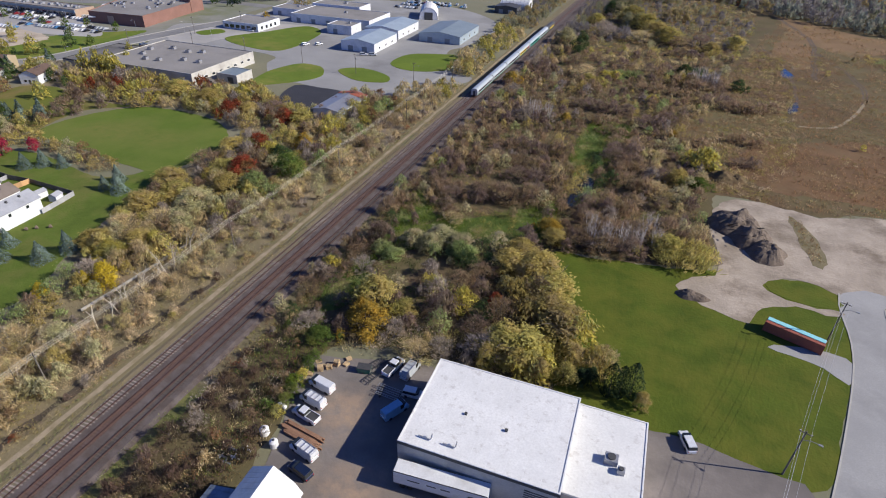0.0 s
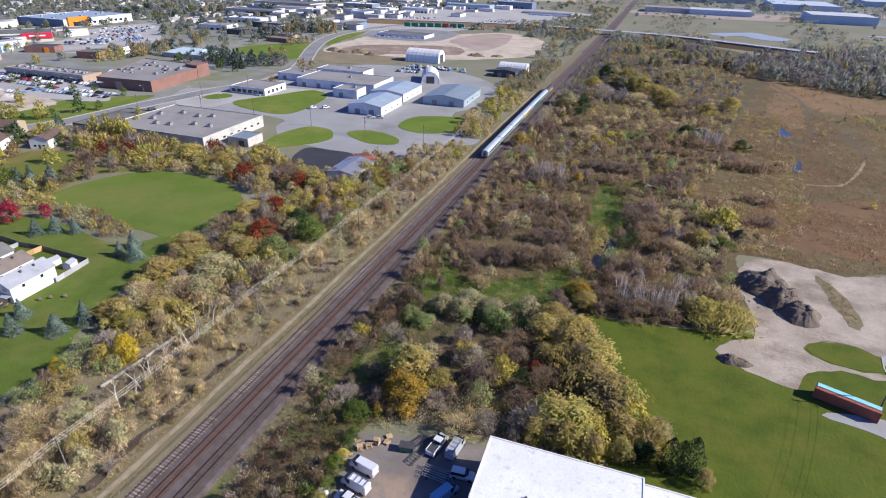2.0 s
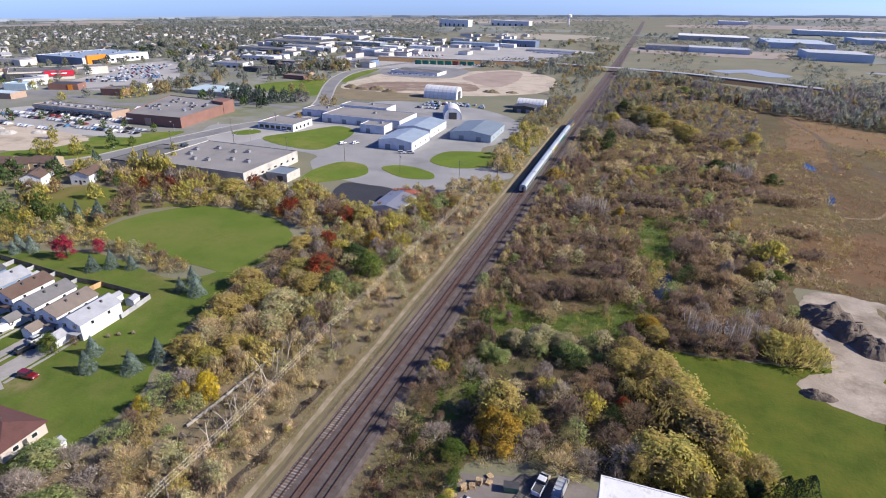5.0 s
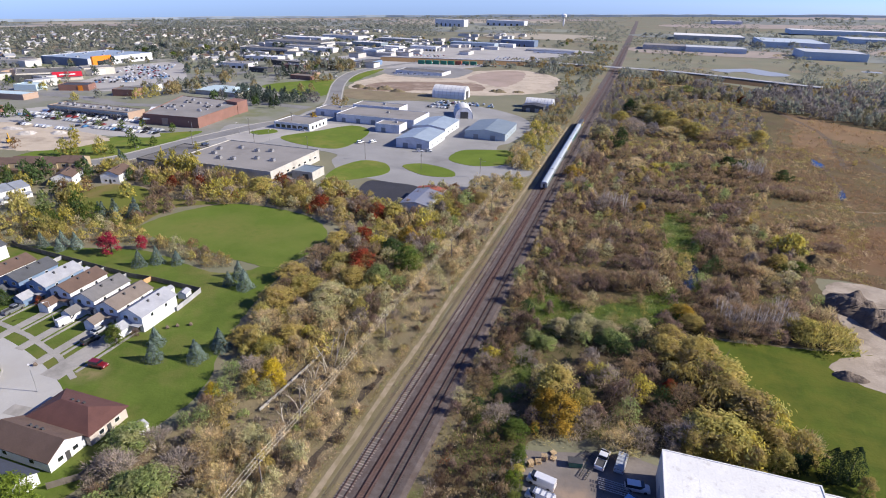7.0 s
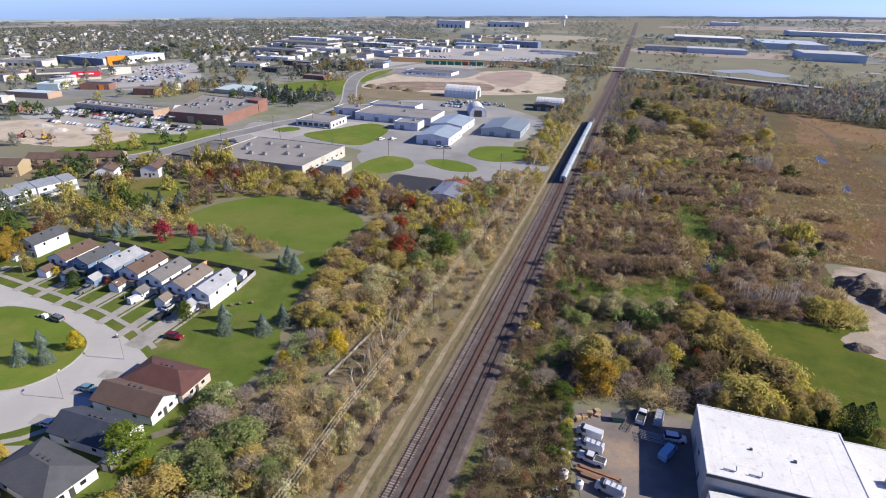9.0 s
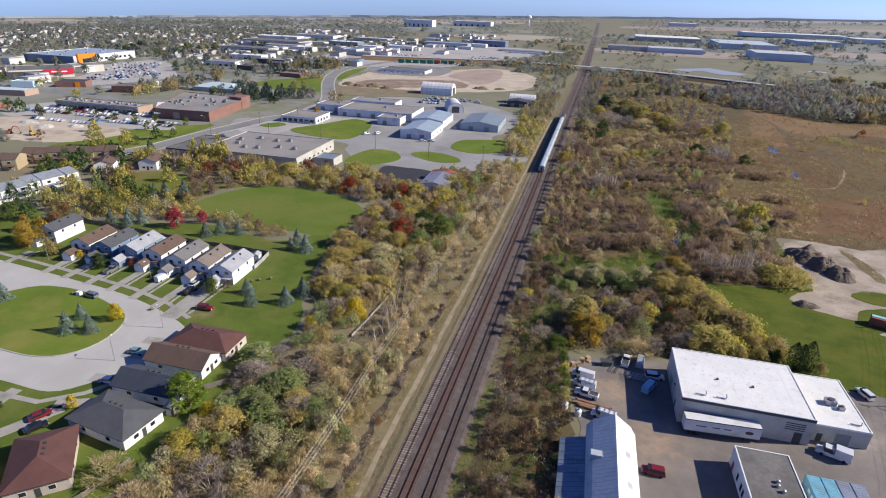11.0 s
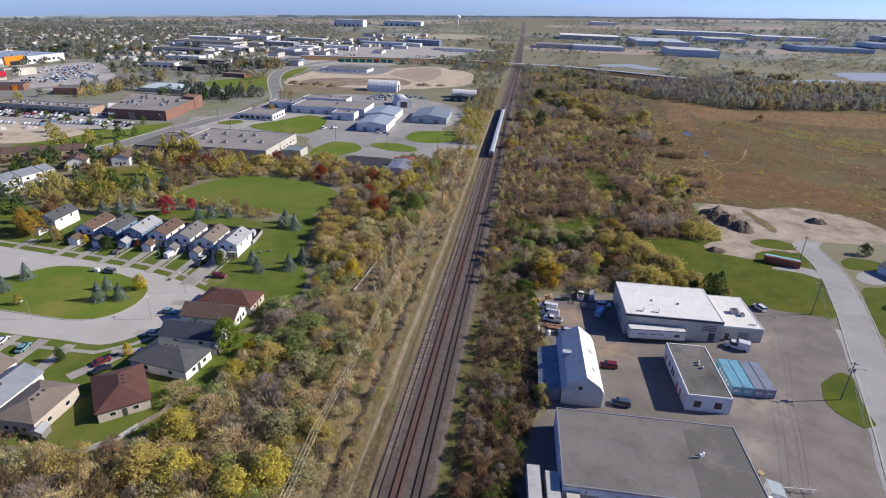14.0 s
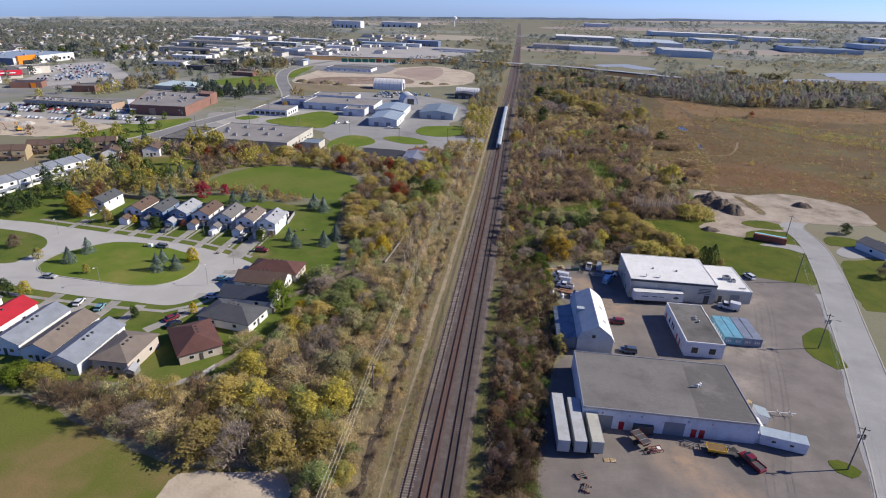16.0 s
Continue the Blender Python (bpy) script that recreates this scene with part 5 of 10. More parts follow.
part("sign_bar", Shape().box(8, -24.4, 5.4, 22, -24.25, 6.6), M["white_trim"], rd)
part("dark_front", Shape().box(-30, -23.6, 0, 1, -23.1, 7), M["trim"], rd)
flat_building("store", -615, 487, 30, 26, 7, M["pale_wall"], M["pale_roof"], "cream flat-roofed store beside the car park", turn=60, category="shop")
flat_building("diner", -572, 374, 20, 16, 5, M["teal_roof"], M["teal_roof"], "small pale teal roadside diner", turn=20, category="shop")
dn = flat_building("diner", -536, 392, 26, 16, 5, M["red_brick"], M["trim"], "dark-roofed brick restaurant with orange panels", turn=25, category="shop")
part("panel", Shape().box(4, -8.4, 0, 8, -8.05, 4.6), M["orange"], dn)
flat_building("shop", -472, 388, 20, 16, 5.5, M["red_brick"], M["grey_roof"], "small red brick shop on the street", turn=15, category="shop")
flat_building("shop", -472, 416, 14, 12, 5.5, M["white_wall"], M["pale_roof"], "small white shop on the street", turn=15, category="shop")
flat_building("shop", -545, 334, 40, 16, 4.5, M["tan_brick"], M["teal_roof"], "low pale-roofed row of shops", turn=10, category="shop")
tl = thing("hall", -402, 432, 0, 0, "low hall with a pale teal hipped roof", "building")
part("wall", Shape().prism(outline(46, 26), -0.2, 4), M["cream_wall"], tl)
part("roof", hip(46, 26, 4, 3.5), M["teal_roof"], tl)
for x, y, w, d, h, wl, rf, lb_ in (
    (-478, 662, 44, 16, 6, "trim", "pale_roof", "dark-fronted flat shop"), (-468, 585, 26, 12, 5, "trim", "trim", "dark low restaurant"), (-392, 556, 26, 16, 4, "red_brick", "shingle_tan", "brick house with a brown flat roof"),
    (-600, 800, 90, 30, 8, "cream_wall", "grey_roof", "wide flat-roofed mall"), (-640, 960, 120, 50, 9, "cream_wall", "grey_roof", "large grey-roofed mall"), (-560, 870, 60, 26, 7, "white_wall", "white_roof", "white flat-roofed store"),
    (-660, 1180, 90, 40, 9, "white_wall", "pale_roof", "pale industrial block"), (-388, 716, 24, 40, 6, "blue_siding", "grey_roof", "blue flat-roofed block"), (-440, 852, 24, 30, 9, "white_wall", "grey_metal", "grey and white steel building"),
    (-446, 950, 30, 24, 8, "white_wall", "white_roof", "white steel building"), (-290, 668, 62, 30, 3.5, "white_wall", "grey_roof", "low white foundation block on the site"),
    (-345, 1120, 90, 30, 9, "blue_metal", "blue_metal", "long pale blue factory"), (-270, 1200, 70, 36, 12, "deep_blue", "blue_metal", "tall blue factory"), (-285, 1150, 30, 20, 7, "white_wall", "white_roof", "white factory block"),
    (-190, 1090, 90, 18, 3, "galv", "galv", "long low stacks of pipe"), (-175, 1060, 80, 10, 2.5, "white_trim", "galv", "long low stacks of pipe"),
    (20, 1300, 90, 30, 9, "cream_wall", "pale_roof", "pale long warehouse"), (112, 1285, 110, 30, 9, "pale_blue", "far_roof", "long blue-grey warehouse"), (140, 1720, 170, 60, 11, "cream_wall", "white_roof", "long white-roofed warehouse"),
    (300, 1560, 130, 90, 12, "pale_blue", "pale_blue", "large blue-grey warehouse"), (300, 1235, 100, 46, 13, "pale_blue", "far_roof", "tall blue-grey warehouse"), (560, 2100, 300, 50, 12, "pale_blue", "white_roof", "very long white-roofed warehouse"),
    (520, 1750, 110, 60, 11, "pale_blue", "far_roof", "blue-grey warehouse"), (700, 1500, 170, 50, 10, "blue_metal", "grey_metal", "blue-grey warehouse"), (760, 1900, 200, 50, 11, "white_wall", "white_roof", "white-roofed warehouse"),
    (950, 1650, 170, 50, 11, "white_wall", "blue_metal", "pale warehouse"), (1150, 1900, 220, 60, 12, "white_wall", "white_roof", "white-roofed warehouse"),
    (-740, 2250, 120, 50, 26, "white_wall", "white_roof", "large white factory far off"), (-560, 2450, 160, 60, 20, "white_wall", "white_roof", "large white factory far off"), (330, 2900, 120, 50, 14, "white_wall", "white_roof", "white factory far off"),
):
    FAR_LOTS.append((x, y, w, d))
    if x > 0:
        d *= 2.2
    f_ = flat_building("store" if y < 1000 else "warehouse", x, y, w, d, h, M[wl], M[rf], lb_ + " among distant lots", category="building", group="far commercial blocks", turn=-3)
    f_.location.z = land(x, y)
    for k in range(min(6, int(w // 12)) if x < 0 else 0):
        opening(f_, "s", w, d, -w / 2 + 7 + k * w / 6.5, 0.2, h * 0.45, w * 0.05, "window", M["glass"])
for k in range(8):
    x = -334 + k * 10.2
    solid("container", Shape().box(x, 768 + k * 3, 0, x + 9, 771 + k * 3, 5.2), surface("green_container", (0.03, 0.20, 0.13), (0.025, 0.16, 0.11), 0.6) if k == 0 else bpy.data.materials["green_container"] if k != 5 else M["rust_red"], "green stacked steel containers", "container", "far containers")
wt = thing("water_tower", -337, 2530, land(-337, 2530), 0, "white water tower on the horizon", "water tower")
part("stem", Shape().tube([(0, 0, 0), (0, 0, 34)], [4, 2.5], 10), M["white_trim"], wt)
part("tank", Shape().tube([(0, 0, 30), (0, 0, 34), (0, 0, 42), (0, 0, 46)], [3, 11, 11, 4], 14), M["white_trim"], wt)
# overpass across the tracks
ov = thing("overpass", 0, 0, 0, 0, "pale concrete road bridge over the railway", "bridge")
ovl = curve([(-400, 790), (-300, 812), (-220, 830), (-160, 836), (-108, 829), (-69, 822), (-6, 815), (34, 801), (85, 773), (125, 750), (165, 729), (240, 716), (330, 724)], 14)
part("deck", ribbon(ovl, 6.4, 4.9, 5.4), M["street"], ov)
for s_ in (-1, 1):
    rl = ribbon([(p[0], p[1] + s_ * 6.2) for p in ovl], 0.25, 5.4, 5.62)
    part("kerb", rl, M["white_trim"], ov)
part("embankment", ribbon([p for p in ovl if p[0] < -92], 6.0, -0.1, 4.85, spread=9), M["reed_tan"], ov, "grassy embankment")
part("embankment", ribbon([p for p in ovl if p[0] > -36], 6.0, -0.1, 4.85, spread=9), M["reed_tan"], ov, "grassy embankment")
for x, y in ((-92, 826.5), (-44, 819)):
    part("pier", Shape().box(x - 1, y - 4.6, -0.2, x + 1, y + 4.6, 4.6), M["concrete"], ov)


# rows of terraces and flats on the west
def terrace(x, y, w, d, turn, n, roof, wall, label):
    """A row of two-storey units, every other one set forward a little, with porch roofs along the front."""
    b = thing("terrace", x, y, 0, turn, label, "terrace", "terraces west of the loop")
    q = d / n
    for k in range(n):
        v, out, up = -d / 2 + q * (k + 0.5), 0.9 if k % 2 else 0.0, 0.45 if (k // 2) % 2 else 0.0
        g, gw = gable(w, q, 5.2 + up, 2.0, over=0.12), gable_wall(w, q - 0.02, 5.2 + up, 2.0)
        part("wall", Shape().add([(px + out, py + v, pz) for px, py, pz in gw.v], gw.f), wall, b)
        part("roof", Shape().add([(px + out, py + v, pz) for px, py, pz in g.v], g.f), roof, b)
        for z in (0.9, 3.3):
            f = part("window", Shape().box(w / 2 + out - 0.02, v - 0.9, z, w / 2 + out + 0.06, v + 0.9, z + 1.35), M["white_trim"], b)
            part("pane", Shape().box(w / 2 + out, v - 0.8, z + 0.1, w / 2 + out + 0.08, v + 0.8, z + 1.25), M["glass"], f)
        part("porch", Shape().loft([[(w / 2 + out, t_, 2.9), (w / 2 + out + 1.8, t_, 2.35), (w / 2 + out + 1.8, t_, 2.22), (w / 2 + out, t_, 2.75)] for t_ in (v - q * 0.42, v + q * 0.42)]), roof, b)
        part("porch_post", Shape().box(w / 2 + out + 1.6, v + q * 0.36, 0, w / 2 + out + 1.72, v + q * 0.36 + 0.12, 2.3), M["white_trim"], b)
    opening(b, "s", w, d, 0, 3.4, 4.6, 1.2, "window", M["glass"])
    return b


terrace(-302.4, 138, 11, 36, -7, 6, M["shingle_bluegrey"], M["siding"], "white terraced houses with blue-grey roofs")
terrace(-306.8, 101, 11, 36, -7, 6, M["shingle_bluegrey"], M["siding"], "white terraced houses with blue-grey roofs")
for x, y, w, d, t in ((-338, 182, 13, 26, -62), (-318, 192, 13, 22, -62), (-352, 160, 13, 26, -62)):
    terrace(x, y, w, d, t, 4, M["shingle_brown"], M["yellow_brick"], "yellow brick flats with a brown roof")
for x, y, t, rf in ((-298, 177, 30, "brown"), (-280, 189, 20, "brown"), (-300, 52, 10, "brown"), (-262, 12, 0, "grey"), (-246, 10, 0, "brown"), (-232, 8, 0, "slate"), (-221, 5, 0, "grey"), (-285, 14, 0, "pale")):
    bungalow(x, y, 9, 14, t, M["shingle_" + rf], M["siding"], "white house with a " + rf + " gabled roof", "gable", 4.6, 2.0, "houses to the west")

# ---- train ----
M["train_grey"] = surface("brushed_coach_steel", (0.50, 0.52, 0.54), (0.44, 0.46, 0.48), 0.4, 0.35, 0.3, 3.0, bump=0.05)
M["train_roof"] = surface("coach_roof", (0.47, 0.52, 0.55), (0.42, 0.47, 0.50), 0.5, 0.2, 0.2, 3.0, bump=0.05)
M["train_green"] = paint("dark_green_band", (0.02, 0.15, 0.11))
M["train_teal"] = paint("teal_paint", (0.03, 0.30, 0.26))
M["train_yellow"] = paint("yellow_paint", (0.80, 0.55, 0.02))
M["train_red"] = paint("coral_paint", (0.65, 0.12, 0.12))


def coach(y0, length, look_, label):
    """A passenger coach standing on the first track; look_ names its livery."""
    ym = y0 + length / 2
    turn = -math.degrees(math.atan2(tx(y0 + length) - tx(y0), length))
    b = thing("coach" if look_ != "loco" else "locomotive", tx(ym), ym, 0.68, turn, label, "train", "train on the western track")
    L = length / 2 - 0.35
    skin = {"grey": "train_grey", "yellow": "train_grey", "green": "train_teal", "blue": "train_grey", "loco": "trim"}[look_]
    prof = [(-1.55, 0.75), (1.55, 0.75), (1.58, 1.4), (1.56, 2.9), (1.3, 3.55), (0.7, 3.85), (-0.7, 3.85), (-1.3, 3.55), (-1.56, 2.9), (-1.58, 1.4)]
    part("body", Shape().loft([[(u, v, z) for u, z in prof] for v in (-L, L)]), M[skin], b)
    rp = [(1.565, 2.95), (1.31, 3.57), (0.7, 3.88), (-0.7, 3.88), (-1.31, 3.57), (-1.565, 2.95), (-1.3, 3.5), (0, 3.8), (1.3, 3.5)]
    part("roof", Shape().loft([[(u, v, z) for u, z in rp] for v in (-L + 0.05, L - 0.05)]), M["train_roof"] if look_ != "loco" else M["trim"], b, "pale ribbed roof")
    for s_ in (-1, 1):
        part("stripe", Shape().box(s_ * 1.56 - 0.04, -L + 0.1, 0.78, s_ * 1.56 + 0.04, L - 0.1, 1.25), M["train_green"], b, "dark green lower band")
        if look_ != "loco":
            for k in range(12):
                v = -L + 3.4 + k * (2 * L - 6.8) / 11
                part("window", Shape().box(s_ * 1.585 - 0.03, v - 0.65, 1.75, s_ * 1.585 + 0.03, v + 0.65, 2.55), M["glass"], b)
            for v in (-L + 1.2, L - 1.2):
                part("door", Shape().box(s_ * 1.58 - 0.03, v - 0.4, 0.9, s_ * 1.58 + 0.03, v + 0.4, 2.8), M["grey_door"], b)
        else:
            part("stripe", Shape().box(s_ * 1.585 - 0.03, -L * 0.6, 1.4, s_ * 1.585 + 0.03, L * 0.9, 2.2), M["train_yellow"], b)
        if look_ == "yellow":
            part("wrap", Shape().box(s_ * 1.575 - 0.02, -L * 0.85, 1.3, s_ * 1.575 + 0.02, L * 0.25, 2.85), M["train_yellow"], b, "bright yellow advert panel")
            part("wrap", Shape().box(s_ * 1.575 - 0.02, L * 0.5, 1.3, s_ * 1.575 + 0.02, L * 0.95, 2.85), M["train_red"], b, "coral advert panel")
    part("end_door", Shape().box(-0.5, -L - 0.05, 0.9, 0.5, -L + 0.02, 2.9), M["trim"], b, "dark end gangway")
    part("gangway", Shape().box(-0.6, L, 0.9, 0.6, L + 0.6, 3.2), M["trim"], b)
    for v in (-L + 4.2, L - 4.2):
        g = part("bogie", Shape().box(-1.1, v - 1.7, 0.25, 1.1, v + 1.7, 0.75), M["trim"], b)
        for q in (-1.1, 1.1):
            w_ = Shape()
            for s_ in (-0.75, 0.75):
                w_.loft([[(s_ + e, v + q + math.cos(k * math.tau / 12) * 0.44, 0.44 + math.sin(k * math.tau / 12) * 0.44) for k in range(12)] for e in (-0.07, 0.07)])
            part("wheelset", w_, M["rail"], g)
    return b


TRAIN_Y = 252.0
for k, lk in enumerate(("grey", "grey", "grey", "yellow", "green", "blue")):
    coach(TRAIN_Y + 26 * k, 26, lk, {"grey": "silver passenger coach with dark windows", "yellow": "silver passenger coach with yellow advert wrap", "green": "teal green passenger coach on the track", "blue": "blue-grey passenger coach on the track"}[lk])
coach(TRAIN_Y + 156, 20, "loco", "dark locomotive with a yellow side stripe")

# ---- vehicles ----
PAINT = {}


def body_paint(c):
    if c not in PAINT:
        PAINT[c] = paint("car_paint_%d" % len(PAINT), c, 0.3, 0.1, 0.6)
    return PAINT[c]


M["lamp_red"] = paint("tail_lamp", (0.35, 0.01, 0.01))
M["lamp_clear"] = paint("head_lamp", (0.6, 0.6, 0.58), 0.15)


def vehicle(kind, x, y, turn, col, label, rack=False, z=0.05, group="parked vehicles"):
    """A road vehicle heading along its own +x."""
    L, W, H = {"car": (4.6, 1.82, 1.46), "suv": (4.75, 1.92, 1.75), "van": (5.7, 2.05, 2.15), "pickup": (5.9, 2.05, 1.9), "box_truck": (6.6, 2.2, 2.7)}[kind]
    b = thing({"car": "car", "suv": "car", "van": "van", "pickup": "pickup_truck", "box_truck": "utility_truck"}[kind], x, y, z, turn, label, "vehicle", group)
    pm = body_paint(col)
    hood = {"car": 0.9, "suv": 1.05, "van": 1.15, "pickup": 1.1, "box_truck": 1.15}[kind]

    def ring(px, top, nw=1.0):
        w = W / 2 * nw
        return [(px, -w, 0.32), (px, w, 0.32), (px, w, top * 0.72), (px, w - 0.1, top), (px, -w + 0.1, top), (px, -w, top * 0.72)]

    part("body", Shape().loft([ring(-L / 2, hood * 0.8, 0.9), ring(-L / 2 + 0.15, hood, 0.97), ring(-L / 4, hood + 0.02), ring(L * 0.18, hood), ring(L / 2 - 0.25, hood * 0.9, 0.97), ring(L / 2, hood * 0.68, 0.88)]), pm, b)
    a, c, e, f = {"car": (-L * 0.42, -L * 0.27, L * 0.06, L * 0.24), "suv": (-L * 0.48, -L * 0.43, L * 0.08, L * 0.24), "van": (-L * 0.49, -L * 0.48, L * 0.22, L * 0.36), "pickup": (-L * 0.08, -L * 0.05, L * 0.16, L * 0.27), "box_truck": (0.02 * L, 0.04 * L, L * 0.22, L * 0.33)}[kind]

    def cab(h0, h1, n0, n1, gm, nm, lab=""):
        w0, w1 = W / 2 * n0, W / 2 * n1
        t0, t1 = (h0 - hood) / (H - hood), (h1 - hood) / (H - hood)
        ax, bx, ex, fx = a + (c - a) * t0, a + (c - a) * t1, f + (e - f) * t0, f + (e - f) * t1
        part(nm, Shape().loft([[(ax, -w0, h0), (fx, -w0, h0), (fx, w0, h0), (ax, w0, h0)], [(bx, -w1, h1), (ex, -w1, h1), (ex, w1, h1), (bx, w1, h1)]]), gm, b, lab)

    top = H if kind != "box_truck" else 2.2
    cab(hood - 0.04, top - 0.1, 0.93, 0.8, M["glass"], "glazing", "dark glass")
    if kind == "van":
        w_ = W / 2 * 0.95
        part("cargo_side", Shape().loft([[(-L * 0.49, -w_, hood - 0.02), (L * 0.12, -w_, hood - 0.02), (L * 0.12, w_, hood - 0.02), (-L * 0.49, w_, hood - 0.02)], [(-L * 0.485, -w_ * 0.88, H - 0.06), (L * 0.12, -w_ * 0.88, H - 0.06), (L * 0.12, w_ * 0.88, H - 0.06), (-L * 0.485, w_ * 0.88, H - 0.06)]]), pm, b)
    cab(top - 0.12, top, 0.82, 0.76, pm, "roof")
    if kind == "pickup":
        part("load_bed", Shape().box(-L / 2 + 0.25, -W / 2 + 0.16, hood - 0.1, -L * 0.1, W / 2 - 0.16, hood + 0.03), M["trim"], b, "open dark load bed")
        for s_ in (-1, 1):
            part("bed_side", Shape().box(-L / 2 + 0.15, s_ * (W / 2 - 0.1) - 0.07, hood - 0.05, -L * 0.09, s_ * (W / 2 - 0.1) + 0.07, hood + 0.2), pm, b)
    if kind == "box_truck":
        part("service_box", Shape().box(-L / 2 + 0.1, -W / 2, 0.8, -0.02 * L, W / 2, H), pm, b, "white service body")
    if rack:
        s = Shape()
        for k in range(4):
            s.box(-L * 0.42 + k * 1.1, -W * 0.42, H + 0.12, -L * 0.42 + k * 1.1 + 0.08, W * 0.42, H + 0.2)
        for s_ in (-0.8, 0.8):
            s.box(-L * 0.45, s_ - 0.04, H + 0.04, L * 0.2, s_ + 0.04, H + 0.16)
        part("roof_rack", s, M["galv"], b, "grey ladder rack")
    for px in (-L * 0.31, L * 0.31):
        for s_ in (-1, 1):
            part("wheel", Shape().wheel(px, s_ * (W / 2 - 0.1), 0.34, 0.35, 0.24), M["tyre"], b)
    for s_ in (-1, 1):
        part("headlight", Shape().box(L / 2 - 0.12, s_ * W * 0.34 - 0.2, hood * 0.58, L / 2 + 0.01, s_ * W * 0.34 + 0.2, hood * 0.74), M["lamp_clear"], b)
        part("tail_light", Shape().box(-L / 2 - 0.01, s_ * W * 0.38 - 0.12, hood * 0.62, -L / 2 + 0.12, s_ * W * 0.38 + 0.12, hood * 0.8), M["lamp_red"], b)
    return b


WHITE, SILVER, RED, BLUE, NAVY, BLACK, GREY, TEAL = (0.72, 0.73, 0.75), (0.42, 0.45, 0.48), (0.20, 0.014, 0.02), (0.08, 0.22, 0.42), (0.012, 0.02, 0.05), (0.015, 0.015, 0.018), (0.16, 0.17, 0.18), (0.16, 0.33, 0.40)
for k, x, y, t, c, lb_, rk in (
    ("van", -49.0, 66.2, 168, WHITE, "white work van with dark rear windows", False), ("van", -48.6, 62.2, 168, WHITE, "white work van with a ladder rack", True), ("pickup", -48.0, 58.7, 168, WHITE, "white pickup truck with an open bed", False),
    ("van", -44.0, 51.6, 165, WHITE, "white work van with a ladder rack", True), ("suv", -42.4, 47.9, 165, NAVY, "dark navy minivan beside the barn", False), ("pickup", -37.9, 76.2, 78, WHITE, "white pickup truck beside the trees", False),
    ("van", -34.2, 76.6, 80, SILVER, "silver van with ladders on top", True), ("van", -32.8, 65.8, 62, (0.22, 0.42, 0.62), "pale blue van in the building's shade", False), ("suv", -31.0, 71.0, 5, WHITE, "white jeep in the building's shade", False),
    ("suv", -34.2, 37.0, 178, RED, "red hatchback in the yard", False), ("suv", -33.4, 21.4, 174, (0.07, 0.10, 0.16), "dark blue-grey car beside the barn", False), ("box_truck", 4.4, 53.2, 160, WHITE, "white utility truck with a service body", False),
    ("suv", 20.2, 79.0, 112, WHITE, "white car parked beside the lawn", False), ("pickup", -14.6, -18.0, 118, RED, "dark red pickup truck with a black open bed", False),
):
    vehicle(k, x, y, t, c, lb_, rk)
for k, x, y, t, c, lb_ in (
    ("suv", -160.5, 66.8, 4, RED, "dark red minivan at the kerb"), ("suv", -171.5, 74.5, 80, BLACK, "black car on a driveway"), ("car", -173.6, 79.3, 85, SILVER, "silver car on a driveway"), ("van", -185.6, 79.6, 80, WHITE, "white van on a driveway"),
    ("suv", -198.2, 62.9, 176, GREY, "grey car parked by the island"), ("car", -219.5, 33.2, 2, SILVER, "silver car beside the island"), ("car", -198.3, 19.4, 100, WHITE, "white car on a driveway"), ("car", -190.2, 17.6, 100, TEAL, "pale blue car on a driveway"),
    ("car", -166, 15.6, 60, RED, "red car on a driveway"), ("car", -163.6, 12.4, 60, BLACK, "black car on a driveway"), ("suv", -228, 84.4, 90, BLACK, "black car on a driveway"), ("car", -163.5, 42, 5, TEAL, "pale blue car beside a bungalow"), ("car", -160.8, 30.0, 5, WHITE, "white car beside a bungalow"), ("pickup", -205.6, 79.2, 88, GREY, "grey pickup on a driveway"),
):
    vehicle(k, x, y, t, c, lb_, group="cars round the loop", z=0.08)
for x, y, t, c in ((-255, 322, 0, WHITE), (-203, 306, 60, WHITE), (-196, 310, 60, WHITE), (-160, 300, 20, WHITE), (-155, 302, 20, SILVER), (-112, 228, 0, BLACK), (-108, 224, 10, GREY), (-287, 262, 80, BLACK), (-306, 206, 30, GREY), (-368, 585, 70, WHITE)):
    vehicle("suv", x, y, t, c, "parked car between the sheds", group="cars between the sheds")
